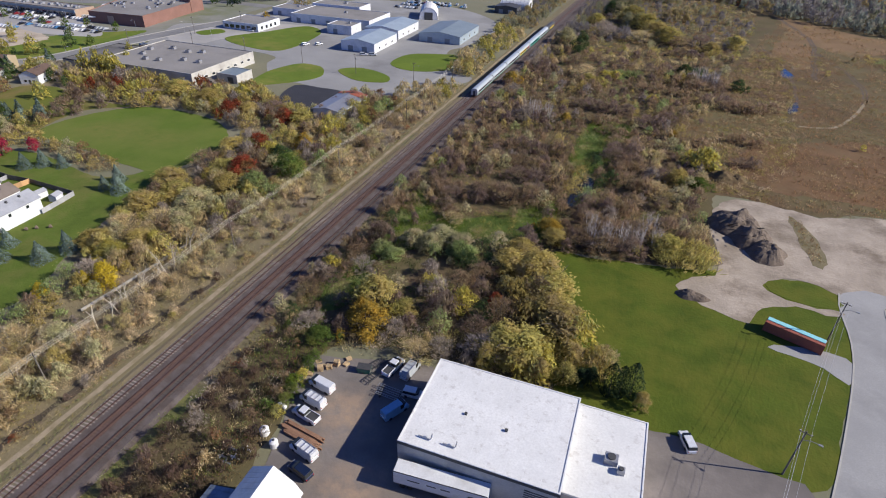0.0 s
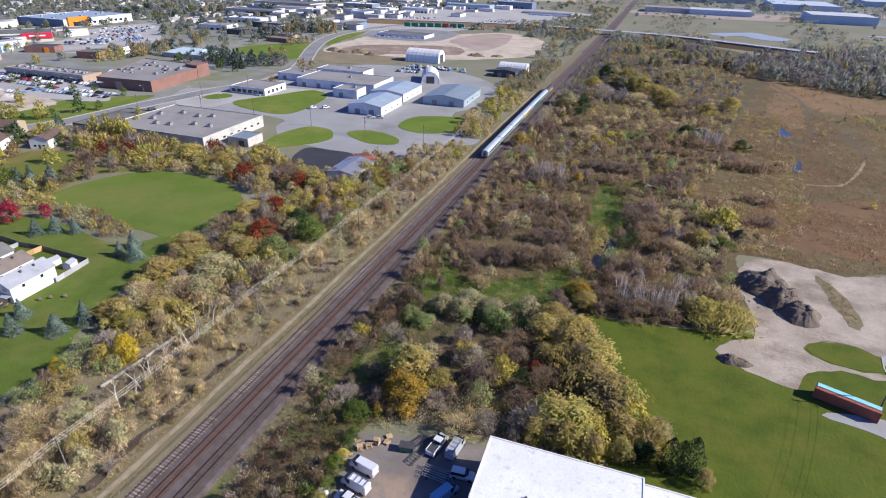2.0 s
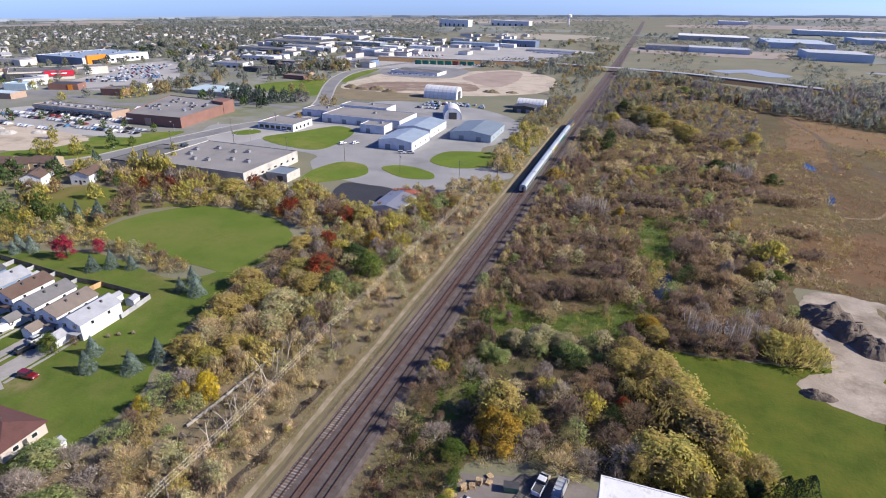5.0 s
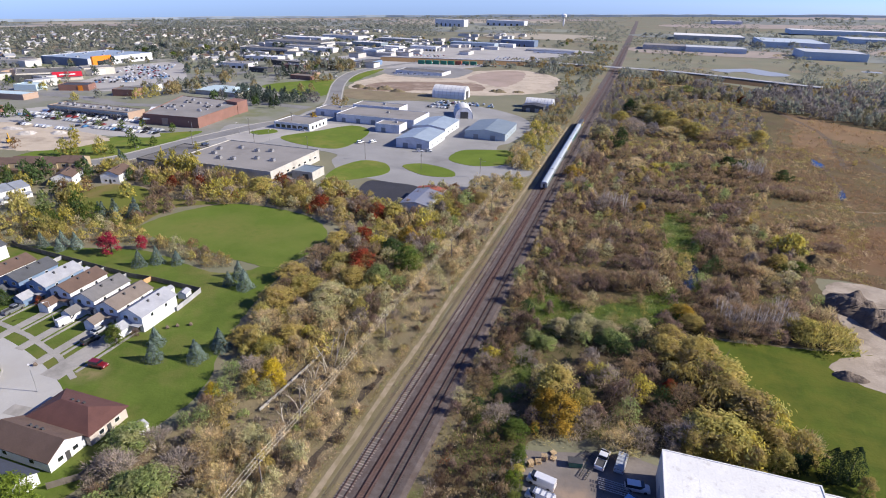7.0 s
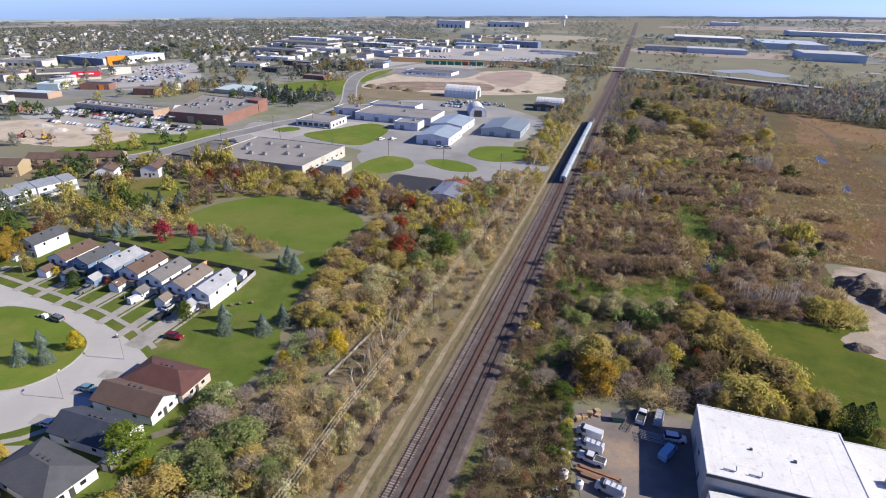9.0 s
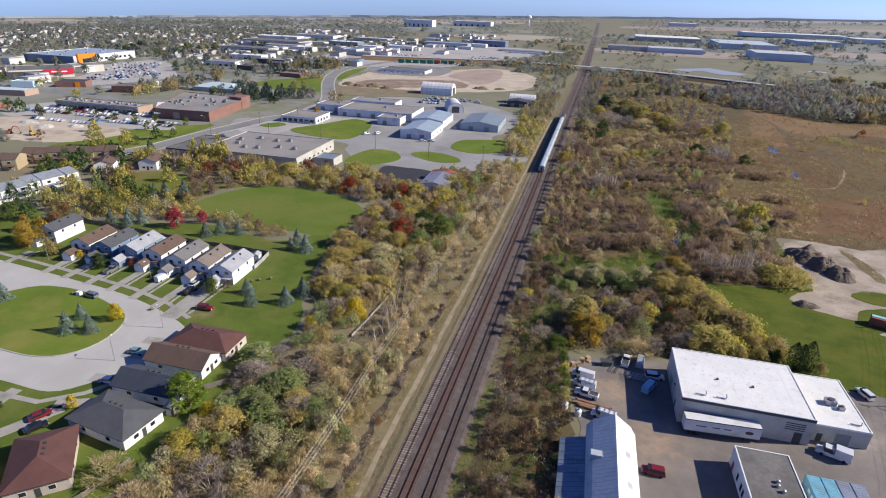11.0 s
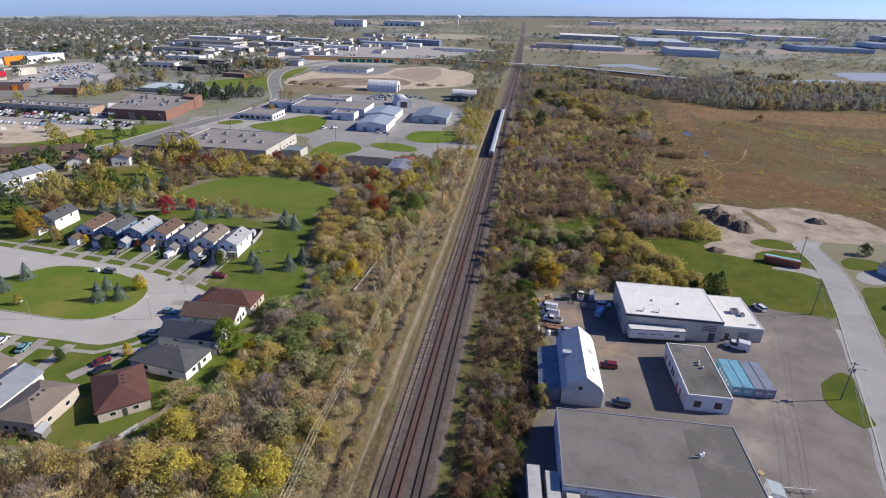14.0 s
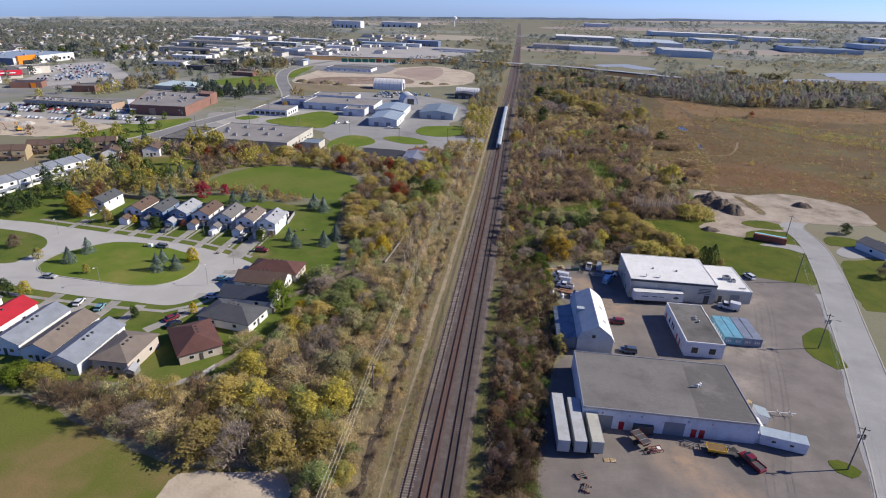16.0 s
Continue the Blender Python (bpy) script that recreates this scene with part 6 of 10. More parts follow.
# far parked cars: too small to tell apart
fleet = {}
for x0, y0, nx, ny, dx, dy, ang in ((-206, 448, 14, 3, 2.9, 12, 0), (-206, 462, 12, 1, 3.0, 8, 0), (-470, 284, 26, 3, 3.1, 9, 0), (-440, 262, 16, 1, 3.1, 9, 0), (-600, 500, 16, 7, 3.4, 12, 0.6), (-560, 430, 12, 4, 3.4, 12, 0.6), (-400, 790, 18, 2, 5, 9, 0), (-430, 880, 16, 3, 6, 14, 0), (-640, 690, 20, 4, 4, 14, 0.3), (-455, 300, 30, 2, 3.0, 8, 0.0), (-400, 272, 22, 2, 3.0, 9, 0.05), (-545, 460, 14, 6, 3.2, 11, 0.9), (-320, 780, 24, 2, 5, 12, 0.1), (-250, 900, 20, 3, 6, 16, 0.1), (-205, 470, 16, 2, 3.4, 9, 0.0), (-560, 620, 14, 3, 3.4, 12, 0.2)):
    for i in range(nx):
        for j in range(ny):
            if RNG.random() < 0.3:
                continue
            x = x0 + i * dx * math.cos(ang) - j * dy * math.sin(ang)
            y = y0 + i * dx * math.sin(ang) + j * dy * math.cos(ang)
            c = RNG.choice(("w", "w", "s", "s", "k", "k", "s", "w", "k", "r", "b", "s"))
            m = pose(x, y, land(x, y), 0, 0, 90 + math.degrees(ang) + RNG.uniform(-4, 4))
            fleet.setdefault(c, Shape()).box(-2.3, -0.9, 0.3, 2.3, 0.9, 0.95, m).box(-1.4, -0.78, 0.95, 1.0, 0.78, 1.5, m)
for c, s in fleet.items():
    solid("parked_cars", s, body_paint({"w": WHITE, "s": SILVER, "k": BLACK, "r": RED, "b": BLUE}[c]), "rows of parked cars in a distant lot", "cars", kind="stuff")

# ---- containers, trailers and clutter of the yards ----


def container(x, y, turn, mat, label, length=12.19, top=None, group="shipping containers"):
    b = thing("shipping_container", x, y, 0.06, turn, label, "container", group)
    L, W, H = length / 2, 1.22, 2.6
    part("body", Shape().box(-L, -W, 0.1, L, W, H), mat, b)
    s = Shape()
    n = int(length / 0.6)
    for k in range(n):
        u = -L + 0.3 + k * (2 * L - 0.6) / (n - 1)
        for s_ in (-1, 1):
            s.box(u - 0.14, s_ * W - 0.03, 0.3, u + 0.14, s_ * W + 0.03, H - 0.15)
        s.box(u - 0.14, -W + 0.1, H - 0.01, u + 0.14, W - 0.1, H + 0.03)
    part("corrugation", s, mat, b)
    for u in (-L, L):
        for v in (-W, W):
            part("corner_post", Shape().box(u - 0.08, v - 0.08, 0, u + 0.08, v + 0.08, H + 0.05), mat, b)
    d = part("door", Shape().box(-L - 0.05, -W + 0.08, 0.2, -L + 0.01, W - 0.08, H - 0.1), mat, b)
    for v in (-0.8, -0.35, 0.35, 0.8):
        part("lock_rod", Shape().box(-L - 0.1, v - 0.03, 0.25, -L - 0.05, v + 0.03, H - 0.15), M["galv"], d)
    if top:
        part("cover", Shape().box(-L + 0.05, -W + 0.03, H + 0.03, L - 0.05, W - 0.03, H + 0.14), top, b, "pale cyan painted top")
    return b


container(42.8, 118.4, -21, M["rust_red"], "rust-red container with a cyan top", top=None)
part("cover", Shape().box(-6.0, -0.15, 2.63, 6.0, 1.19, 2.74), M["cyan"], bpy.data.objects["shipping_container"], "pale cyan painted strip on top")
for k, (mt, lb_) in enumerate((("cont_cyan", "bright blue container with pale lettering"), ("cont_cyan", "light blue container in the yard"), ("cont_slate", "slate blue container in the yard"), ("cont_slate", "slate blue container in the yard"))):
    c = container(-3.4 + k * 2.66, 36.5, 90, M[mt], lb_)
    if k == 0:
        for j in range(5):
            part("lettering", Shape().box(-4 + j * 1.6, 1.235, 0.9, -3 + j * 1.6, 1.27, 1.7), M["white_trim"], c)
    for j in range(3):
        part("door_mark", Shape().box(-6.17, -0.6 + j * 0.5, 1.0, -6.15, -0.35 + j * 0.5, 1.7), M["white_trim"], c)


def trailer(x, y, turn, length, label, marks=False, skin=None):
    b = thing("trailer", x, y, 0.05, turn, label, "trailer", "box trailers")
    L, W = length / 2, 1.28
    part("body", Shape().box(-L, -W, 1.15, L, W, 4.05), skin or M["trailer_white"], b)
    part("roof", Shape().box(-L + 0.03, -W + 0.03, 4.05, L - 0.03, W - 0.03, 4.1), skin or M["trailer_white"], b)
    part("lower_rail", Shape().box(-L, -W - 0.02, 1.05, L, W + 0.02, 1.18), M["galv"], b)
    for s_ in (-1, 1):
        part("top_rail", Shape().box(-L, s_ * W - 0.03, 3.92, L, s_ * W + 0.03, 4.12), M["trim"] if marks else M["galv"], b)
    part("door", Shape().box(-L - 0.04, -W + 0.06, 1.2, -L, W - 0.06, 3.95), skin or M["trailer_white"], b)
    for v in (-0.9, 0.75):
        part("landing_leg", Shape().box(L - 3.2, v, 0.02, L - 3.0, v + 0.15, 1.15), M["trim"], b)
    for u in (-L + 1.5, -L + 2.8):
        for s_ in (-1, 1):
            part("wheel", Shape().wheel(u, s_ * (W - 0.25), 0.5, 0.5, 0.45, 14), M["tyre"], b)
    if marks:
        for u, w_ in ((-1.5, 2.2), (1.6, 1.6), (4.0, 1.6)):
            part("lettering", Shape().box(u - w_ / 2 - 3, -W - 0.03, 2.5, u + w_ / 2 - 3, -W, 2.75), M["trim"], b)
        part("emblem", Shape().loft([[(5.6 + math.cos(k * math.tau / 14) * 0.9, v, 2.5 + math.sin(k * math.tau / 14) * 0.45) for k in range(14)] for v in (-W - 0.03, -W)]), M["trim"], b, "dark oval emblem")
    return b


trailer(-18.6, 53.3, 4, 16.0, "white box trailer parked beside the workshop", True)
M["trailer_grey"] = surface("dull_trailer_white", (0.46, 0.475, 0.48), (0.39, 0.40, 0.405), 0.6, 0, 0.4, 4.0, (0.33, 0.33, 0.32), 0.05, dirt_scale=0.3)
M["trailer_cream"] = surface("cream_trailer", (0.50, 0.49, 0.42), (0.43, 0.42, 0.36), 0.6, 0, 0.4, 4.0, (0.36, 0.35, 0.30), 0.05, dirt_scale=0.3)
for x, y, l in ((-55.2, -13.8, 16.0), (-51.6, -14.2, 14.6), (-47.9, -16.4, 9.6)):
    trailer(x, y, 92, l, "cream-grey short box trailer beside the long workshop" if l < 10 else "dull grey-white box trailer beside the long workshop", False, M["trailer_cream"] if l < 10 else M["trailer_grey"])
cb = thing("site_cabin", -5.8, -11.2, 0.05, -12, "pale blue-white site cabin in the yard", "cabin")
part("body", Shape().box(-4.7, -1.5, 0.3, 4.7, 1.5, 2.9), M["white_wall"], cb)
part("roof", Shape().box(-4.8, -1.6, 2.9, 4.8, 1.6, 3.0), M["blue_metal"], cb)
for u in (-2, 1.6):
    f = part("window", Shape().box(u - 0.5, -1.54, 1.4, u + 0.5, -1.48, 2.1), M["white_trim"], cb)
    part("pane", Shape().box(u - 0.42, -1.56, 1.48, u + 0.42, -1.5, 2.02), M["glass"], f)
for v in (-1.3, 1.1):
    part("skid", Shape().box(-4.5, v, 0, 4.5, v + 0.2, 0.3), M["trim"], cb)


M["machine_red"] = paint("faded_red", (0.17, 0.022, 0.022), 0.6)
M["tub_floor"] = surface("rusty_tub_floor", (0.20, 0.12, 0.04), (0.12, 0.08, 0.04), 0.8, 0.1, 0.5, 5.0)
M["machine_yellow"] = paint("faded_yellow", (0.62, 0.36, 0.02), 0.5)
b = thing("grain_cart", -37.4, -15.6, 0.05, -62, "faded red farm hopper with open top in the yard", "farm machine")
part("hopper", Shape().loft([[(-1.9, -0.5, 0.8), (1.7, -0.5, 0.8), (1.7, 0.5, 0.8), (-1.9, 0.5, 0.8)], [(-2.3, -1.15, 2.0), (2.1, -1.15, 2.0), (2.1, 1.15, 2.0), (-2.3, 1.15, 2.0)]]), M["machine_red"], b)
# dark plate on the solid hopper imitates its shaded open inside
part("load", Shape().box(-2.1, -0.98, 1.96, 1.9, 0.98, 2.01), M["trim"], b, "dark open inside")
for u in (-2.3, -0.8, 0.7, 2.02):
    part("rib", Shape().box(u, -1.2, 1.9, u + 0.1, 1.2, 2.08), M["galv"], b)
for s_ in (-1, 1):
    part("wheel", Shape().wheel(-0.2, s_ * 1.15, 0.62, 0.62, 0.42, 14), M["tyre"], b)
part("drawbar", Shape().tube([(-1.9, 0, 0.7), (-3.6, 0, 0.5)], 0.09, 5), M["galv"], b)
b = thing("cultivator", -34.6, -17.4, 0.05, 20, "rusty dark red cultivator with bent tines", "farm machine")
for v in (-0.7, 0.0, 0.7):
    part("beam", Shape().box(-1.6, v - 0.06, 0.7, 1.6, v + 0.06, 0.82), M["machine_red"], b)
for u in (-1.5, -0.5, 0.5, 1.5):
    part("brace", Shape().box(u - 0.05, -0.8, 0.58, u + 0.05, 0.8, 0.7), M["machine_red"], b)
    for v in (-0.7, 0.7):
        part("tine", Shape().tube([(u, v, 0.7), (u + 0.3, v, 0.45), (u + 0.05, v, 0.02)], 0.05, 4), M["rust_red"], b)
part("wheel", Shape().wheel(-1.9, -0.5, 0.42, 0.42, 0.25, 12), M["tyre"], b)
part("wheel", Shape().wheel(-1.9, 0.5, 0.42, 0.42, 0.25, 12), M["tyre"], b)
part("plate", Shape().box(0.4, -0.4, 0.83, 1.2, 0.4, 0.87), M["white_trim"], b, "pale steel plate")
b = thing("dump_trailer", -21.4, -15.9, 0.05, -4, "yellow open tipping tub on a chassis", "trailer")
part("tub", Shape().loft([[(-1.7, -0.8, 0.8), (1.7, -0.8, 0.8), (1.7, 0.8, 0.8), (-1.7, 0.8, 0.8)], [(-2.0, -1.05, 1.6), (2.0, -1.05, 1.6), (2.0, 1.05, 1.6), (-2.0, 1.05, 1.6)]]), M["machine_yellow"], b)
part("rim", Shape().box(-2.05, -1.1, 1.56, 2.05, -0.98, 1.68).box(-2.05, 0.98, 1.56, 2.05, 1.1, 1.68).box(-2.05, -0.98, 1.56, -1.93, 0.98, 1.68).box(1.93, -0.98, 1.56, 2.05, 0.98, 1.68), M["machine_yellow"], b)
# dark brown plate just below the rim fills the tub's opening
part("load", Shape().box(-1.9, -0.95, 1.55, 1.9, 0.95, 1.61), M["tub_floor"], b, "rust-brown inside of the tub")
part("chassis", Shape().box(-3, -0.5, 0.5, 4.2, 0.5, 0.75), M["trim"], b)
for v in (1.5, 2.3):
    part("long_rail", Shape().box(-2.6, v, 0.75, 3.6, v + 0.12, 0.9), M["galv"], b)
for u in (-2.0, 0.4, 2.8):
    part("cross_rail", Shape().box(u, 0.5, 0.62, u + 0.12, 2.5, 0.75), M["galv"], b)
for u in (-1, 0.2):
    for s_ in (-1, 1):
        part("wheel", Shape().wheel(u, s_ * 0.9, 0.42, 0.42, 0.3), M["tyre"], b)
b = thing("flat_trailer", -16.9, -16.6, 0.05, 112, "black flatbed trailer with a worn deck", "trailer")
part("deck", Shape().box(-2.4, -0.9, 0.62, 2.4, 0.9, 0.74), M["tyre"], b)
part("frame", Shape().box(-2.5, -0.95, 0.5, 2.5, -0.85, 0.66).box(-2.5, 0.85, 0.5, 2.5, 0.95, 0.66).box(2.4, -0.06, 0.5, 3.8, 0.06, 0.62), M["trim"], b)
for s_ in (-1, 1):
    part("wheel", Shape().wheel(-0.3, s_ * 0.98, 0.34, 0.34, 0.22), M["tyre"], b)
b = thing("harrow", -26.2, -14.4, 0.05, 160, "grey steel harrow frame with short legs", "farm machine")
for v in (-0.6, 0.0, 0.6):
    part("beam", Shape().box(-1.5, v - 0.05, 0.55, 1.5, v + 0.05, 0.65), M["galv"], b)
for u in (-1.4, -0.5, 0.5, 1.4):
    part("cross_bar", Shape().box(u - 0.05, -0.7, 0.46, u + 0.05, 0.7, 0.55), M["trim"], b)
    for v in (-0.6, 0.6):
        part("leg", Shape().box(u - 0.05, v - 0.05, 0, u + 0.05, v + 0.05, 0.46), M["trim"], b)
part("drawbar", Shape().tube([(1.5, 0, 0.6), (2.6, 0, 0.4)], 0.06, 5), M["galv"], b)
b = thing("work_platform", -34.9, -10.6, 0.05, 0, "dark steel rack standing by the workshop doors", "rack")
for z in (0.6, 1.3):
    part("shelf", Shape().box(-1.8, -0.6, z, 1.8, 0.6, z + 0.08), M["trim"], b)
for u in (-1.75, 0, 1.65):
    for v in (-0.55, 0.45):
        part("post", Shape().box(u, v, 0, u + 0.1, v + 0.1, 1.5), M["tyre"], b)


def pallet(x, y, z, turn, mat):
    b = thing("pallet", x, y, z, turn, "pale timber pallet in the yard", "pallet", "timber pallets")
    for k in range(5):
        part("slat", Shape().box(-0.6, -0.5 + k * 0.22, 0.1, 0.6, -0.38 + k * 0.22, 0.13), mat, b)
    for u in (-0.5, 0, 0.5):
        part("bearer", Shape().box(u - 0.05, -0.5, 0, u + 0.05, 0.5, 0.1), mat, b)


for i in range(9):
    pallet(-51.8, 70.2, 0.05 + i * 0.14, 20 + i * 2, M["pallet_wood"])
    pallet(-49.4, 72.8, 0.05 + i * 0.14, -12 + i * 3, M["pallet_wood"])
    if i < 6:
        pallet(-50.4, 71.4, 0.05 + i * 0.14, 34 - i * 4, M["pallet_wood"])
for x, y, t in ((-47.6, 73.6, 70), (-53.2, 68.4, 15), (-47.8, 75.2, 40)):
    for i in range(3):
        pallet(x, y, 0.05 + i * 0.14, t + i * 6, M["pallet_wood"])
for x, y, t in ((-53.4, 72.2, 50), (-51.6, 71.6, 15), (-45.6, -21.8, 4), (-44.2, -21.7, 2)):
    pallet(x, y, 0.05, t, M["pallet_wood"])
lum = [(-46.4, 55.6), (-46.6, 54.5), (-45.8, 53.6)]
for x, y in lum:
    b = thing("lumber_stack", x, y, 0.05, -9, "stack of long brown timbers", "timber", "timber stacks")
    for k in range(6):
        part("timber", Shape().box(-4.2 + RNG.uniform(-0.5, 0.5), -0.36 + (k % 3) * 0.25, 0.12 + (k // 3) * 0.22, 4.2 + RNG.uniform(-0.5, 0.5), -0.14 + (k % 3) * 0.25, 0.32 + (k // 3) * 0.22), M["lumber"], b)
    part("bearer", Shape().box(-3, -0.5, 0, -2.8, 0.5, 0.12).box(2.8, -0.5, 0, 3, 0.5, 0.12), M["lumber"], b)
for x, y, r in ((-53.0, 52.6, 0.9), (-49.8, 50.9, 0.8)):
    b = thing("tank", x, y, 0, 30, "white plastic storage tank on the grass", "tank", "storage tanks")
    part("shell", Shape().tube([(0, 0, 0), (0, 0, 0.1), (0, 0, 1.3), (0, 0, 1.6)], [r, r, r, r * 0.5], 14), M["white_paint"], b)
    part("cap", Shape().tube([(0, 0, 1.55), (0, 0, 1.75)], 0.25, 8), M["trim"], b)
solid("propane_tank", Shape().tube([(-54.4, 59.2, 0.7), (-54.2, 59.1, 0.7), (-52.6, 58.7, 0.7), (-52.4, 58.65, 0.7)], [0.25, 0.45, 0.45, 0.25], 10).box(-54, 58.8, 0, -53.8, 59.2, 0.4).box(-53, 58.6, 0, -52.8, 59, 0.4), M["white_paint"], "white horizontal gas tank in weeds", "tank")
b = thing("skip", -43.2, 73.4, 0.05, 10, "dark green steel waste skip", "skip")
part("tub", Shape().loft([[(-1.2, -0.8, 0.1), (1.2, -0.8, 0.1), (1.2, 0.8, 0.1), (-1.2, 0.8, 0.1)], [(-1.5, -0.9, 1.3), (1.5, -0.9, 1.3), (1.5, 0.9, 1.3), (-1.5, 0.9, 1.3)]]), M["train_green"], b)
part("lid", Shape().box(-1.5, -0.9, 1.3, 1.5, 0.9, 1.36), M["trim"], b)
for x, y, t in ((-40.8, 72.0, 70), (-41.6, 76.0, 60), (-39.6, 76.4, 62)):
    b = thing("steel_frame", x, y, 0.05, t, "rusty welded steel frame", "frame", "steel frames")
    for v in (-0.8, 0.7):
        part("rail", Shape().box(-1.8, v, 0.4, 1.8, v + 0.1, 0.5), M["trim"], b)
    for k in range(6):
        part("rung", Shape().box(-1.7 + k * 0.65, -0.8, 0.5, -1.62 + k * 0.65, 0.8, 0.58), M["trim"], b)
    for u in (-1.7, 1.6):
        for v in (-0.75, 0.65):
            part("leg", Shape().box(u, v, 0, u + 0.1, v + 0.1, 0.4), M["trim"], b)
for k in range(3):
    b = thing("ladder_rack", -35.6 + k * 0.2, 70.4 - k * 1.1, 0.05, -4, "stored aluminium ladders on a stand", "ladders", "stored ladders")
    for v in (-0.3, 0.22):
        part("stile", Shape().box(-3, v, 0.8, 3, v + 0.08, 0.9), M["galv"], b)
    for j in range(12):
        part("rung", Shape().box(-2.9 + j * 0.52, -0.24, 0.82, -2.84 + j * 0.52, 0.24, 0.88), M["galv"], b)
    for u in (-2, 1.9):
        part("stand", Shape().box(u, -0.4, 0, u + 0.1, 0.4, 0.8), M["trim"], b)
for i, (x, y) in enumerate(((-56.2, 47.5), (-54.6, 46.2), (-55.4, 44.8), (-53.8, 48.4), (-56.8, 45.6))):
    solid("scrap", Shape().box(x - 0.9, y - 0.15, 0.05, x + 0.9, y + 0.15, 0.35).box(x - 0.3, y - 0.6, 0.35, x - 0.1, y + 0.6, 0.5), M["white_trim"] if i % 2 else M["galv"], "loose pale scrap heaped in the weeds", "scrap", "scrap pieces")
b = thing("spray_boom", -2.4, -0.4, 0.05, 2, "thin white boom with cross arms on trestles", "boom")
part("boom", Shape().tube([(-4.2, 0, 0.95), (4.4, 0, 0.95)], 0.09, 6), M["white_trim"], b)
for u in (-2.4, 0.4, 3.2):
    part("arm", Shape().tube([(u, -0.9, 0.95), (u, 0.9, 0.95)], 0.06, 5), M["white_trim"], b)
    part("hub", Shape().box(u - 0.16, -0.16, 0.82, u + 0.16, 0.16, 1.08), M["galv"], b)
    part("trestle", Shape().tube([(u + 0.2, -0.45, 0), (u + 0.2, 0, 0.86)], 0.04, 4).tube([(u + 0.2, 0.45, 0), (u + 0.2, 0, 0.86)], 0.04, 4), M["trim"], b)
b = thing("annex", -7.2, -2.6, 0, -4, "small white lean-to at the workshop's end", "shed")
part("wall", Shape().loft([[(-1.4, v, 0), (1.4, v, 0), (1.4, v, 2.2), (-1.4, v, 2.9)] for v in (-1.7, 1.7)]), M["white_wall"], b)
part("roof", Shape().loft([[(-1.45, v, 2.95), (1.6, v, 2.2), (1.6, v, 2.1), (-1.45, v, 2.85)] for v in (-1.85, 1.85)]), M["grey_metal"], b)
part("door", Shape().box(1.4, -0.5, 0, 1.44, 0.5, 2.0), M["trim"], b)
for i in range(3):
    pallet(-7.3, 3.6, 0.05 + i * 0.14, 24 + i * 8, M["pallet_wood"])
solid("gas_bottle", Shape().tube([(-9.6, 6, 0), (-9.6, 6, 1.2), (-9.6, 6, 1.4)], [0.35, 0.35, 0.1], 8).tube([(-8.8, 6.6, 0), (-8.8, 6.6, 1.2), (-8.8, 6.6, 1.4)], [0.35, 0.35, 0.1], 8), M["machine_yellow"], "orange steel gas bottles beside the workshop", "bottle")

# ---- heaps of soil ----


def heap(x, y, rx, ry, h, mat, label, seed):
    """A rough heap: clods, gullies and an uneven rim."""
    n, m, v = 44, 13, []
    for k in range(m + 1):
        f = k / m
        for i in range(n):
            c, d = math.cos(i * math.tau / n), math.sin(i * math.tau / n)
            rim = 1 + 0.28 * noise.noise(Vector((c * 1.6, d * 1.6, seed)))
            px, py = rx * rim * (1 - f) * c, ry * rim * (1 - f) * d
            z = h * (1 - (1 - f) ** 1.9) * (0.72 + 0.55 * noise.noise(Vector((px * 0.28, py * 0.28, seed + 3))) + 0.3)
            z += min(1, 3 * f) * (0.38 * noise.noise(Vector((px * 0.9, py * 0.9, seed + 7))) + 0.22 * noise.noise(Vector((px * 2.1, py * 2.1, seed + 9)))) * min(1, h / 2.5)
            v.append((x + px, y + py, z - 0.12))
    f_ = [(a * n + i, a * n + (i + 1) % n, (a + 1) * n + (i + 1) % n, (a + 1) * n + i) for a in range(m) for i in range(n)]
    return solid("mound", Shape().add(v, f_), mat, label, "mound", "soil mounds")


heap(34, 170, 8, 9, 4.2, M["soil"], "large dark mound of dug soil", 1)
heap(41, 156, 5.5, 6.5, 3.2, M["soil"], "dark mound of soil and stumps", 2)
heap(37.6, 163.6, 6.5, 8, 3.6, M["soil"], "dark mound of bare soil and roots", 3)
heap(21, 127, 4.2, 2.4, 1.7, M["soil"], "low dark heap at the lawn's edge", 4)
heap(26.5, 146, 3, 2, 1.5, M["soil"], "low dark heap below the bushes", 5)
heap(33, 205, 8, 5, 2.5, M["meadow"], "grassed-over brown mound in the meadow", 6)
heap(80, 172, 5, 3, 2.2, M["soil"], "dark heap of soil on the clearing", 7)
for k in range(16):
    a = RNG.uniform(0, 6.28)
    x, y = 36 + 7 * math.cos(a) * RNG.random(), 164 + 10 * math.sin(a) * RNG.random()
    solid("stump", Shape().tube([(x - 0.8, y, 2.4), (x + 0.9, y + RNG.uniform(-1, 1), 3.4)], [0.22, 0.1], 5), M["bark"], "grey broken branch on the soil heap", "branch", "branches on the heap")

# ---- poles and wires ----


def wire(a, b, sag, mat, thick=0.02):
    pts = [(a[0] + (b[0] - a[0]) * t, a[1] + (b[1] - a[1]) * t, a[2] + (b[2] - a[2]) * t - sag * 4 * t * (1 - t)) for t in [i / 8 for i in range(9)]]
    return solid("cable", Shape().tube(pts, thick, 4), mat, "thin overhead cable between poles", "cable", "overhead cables")


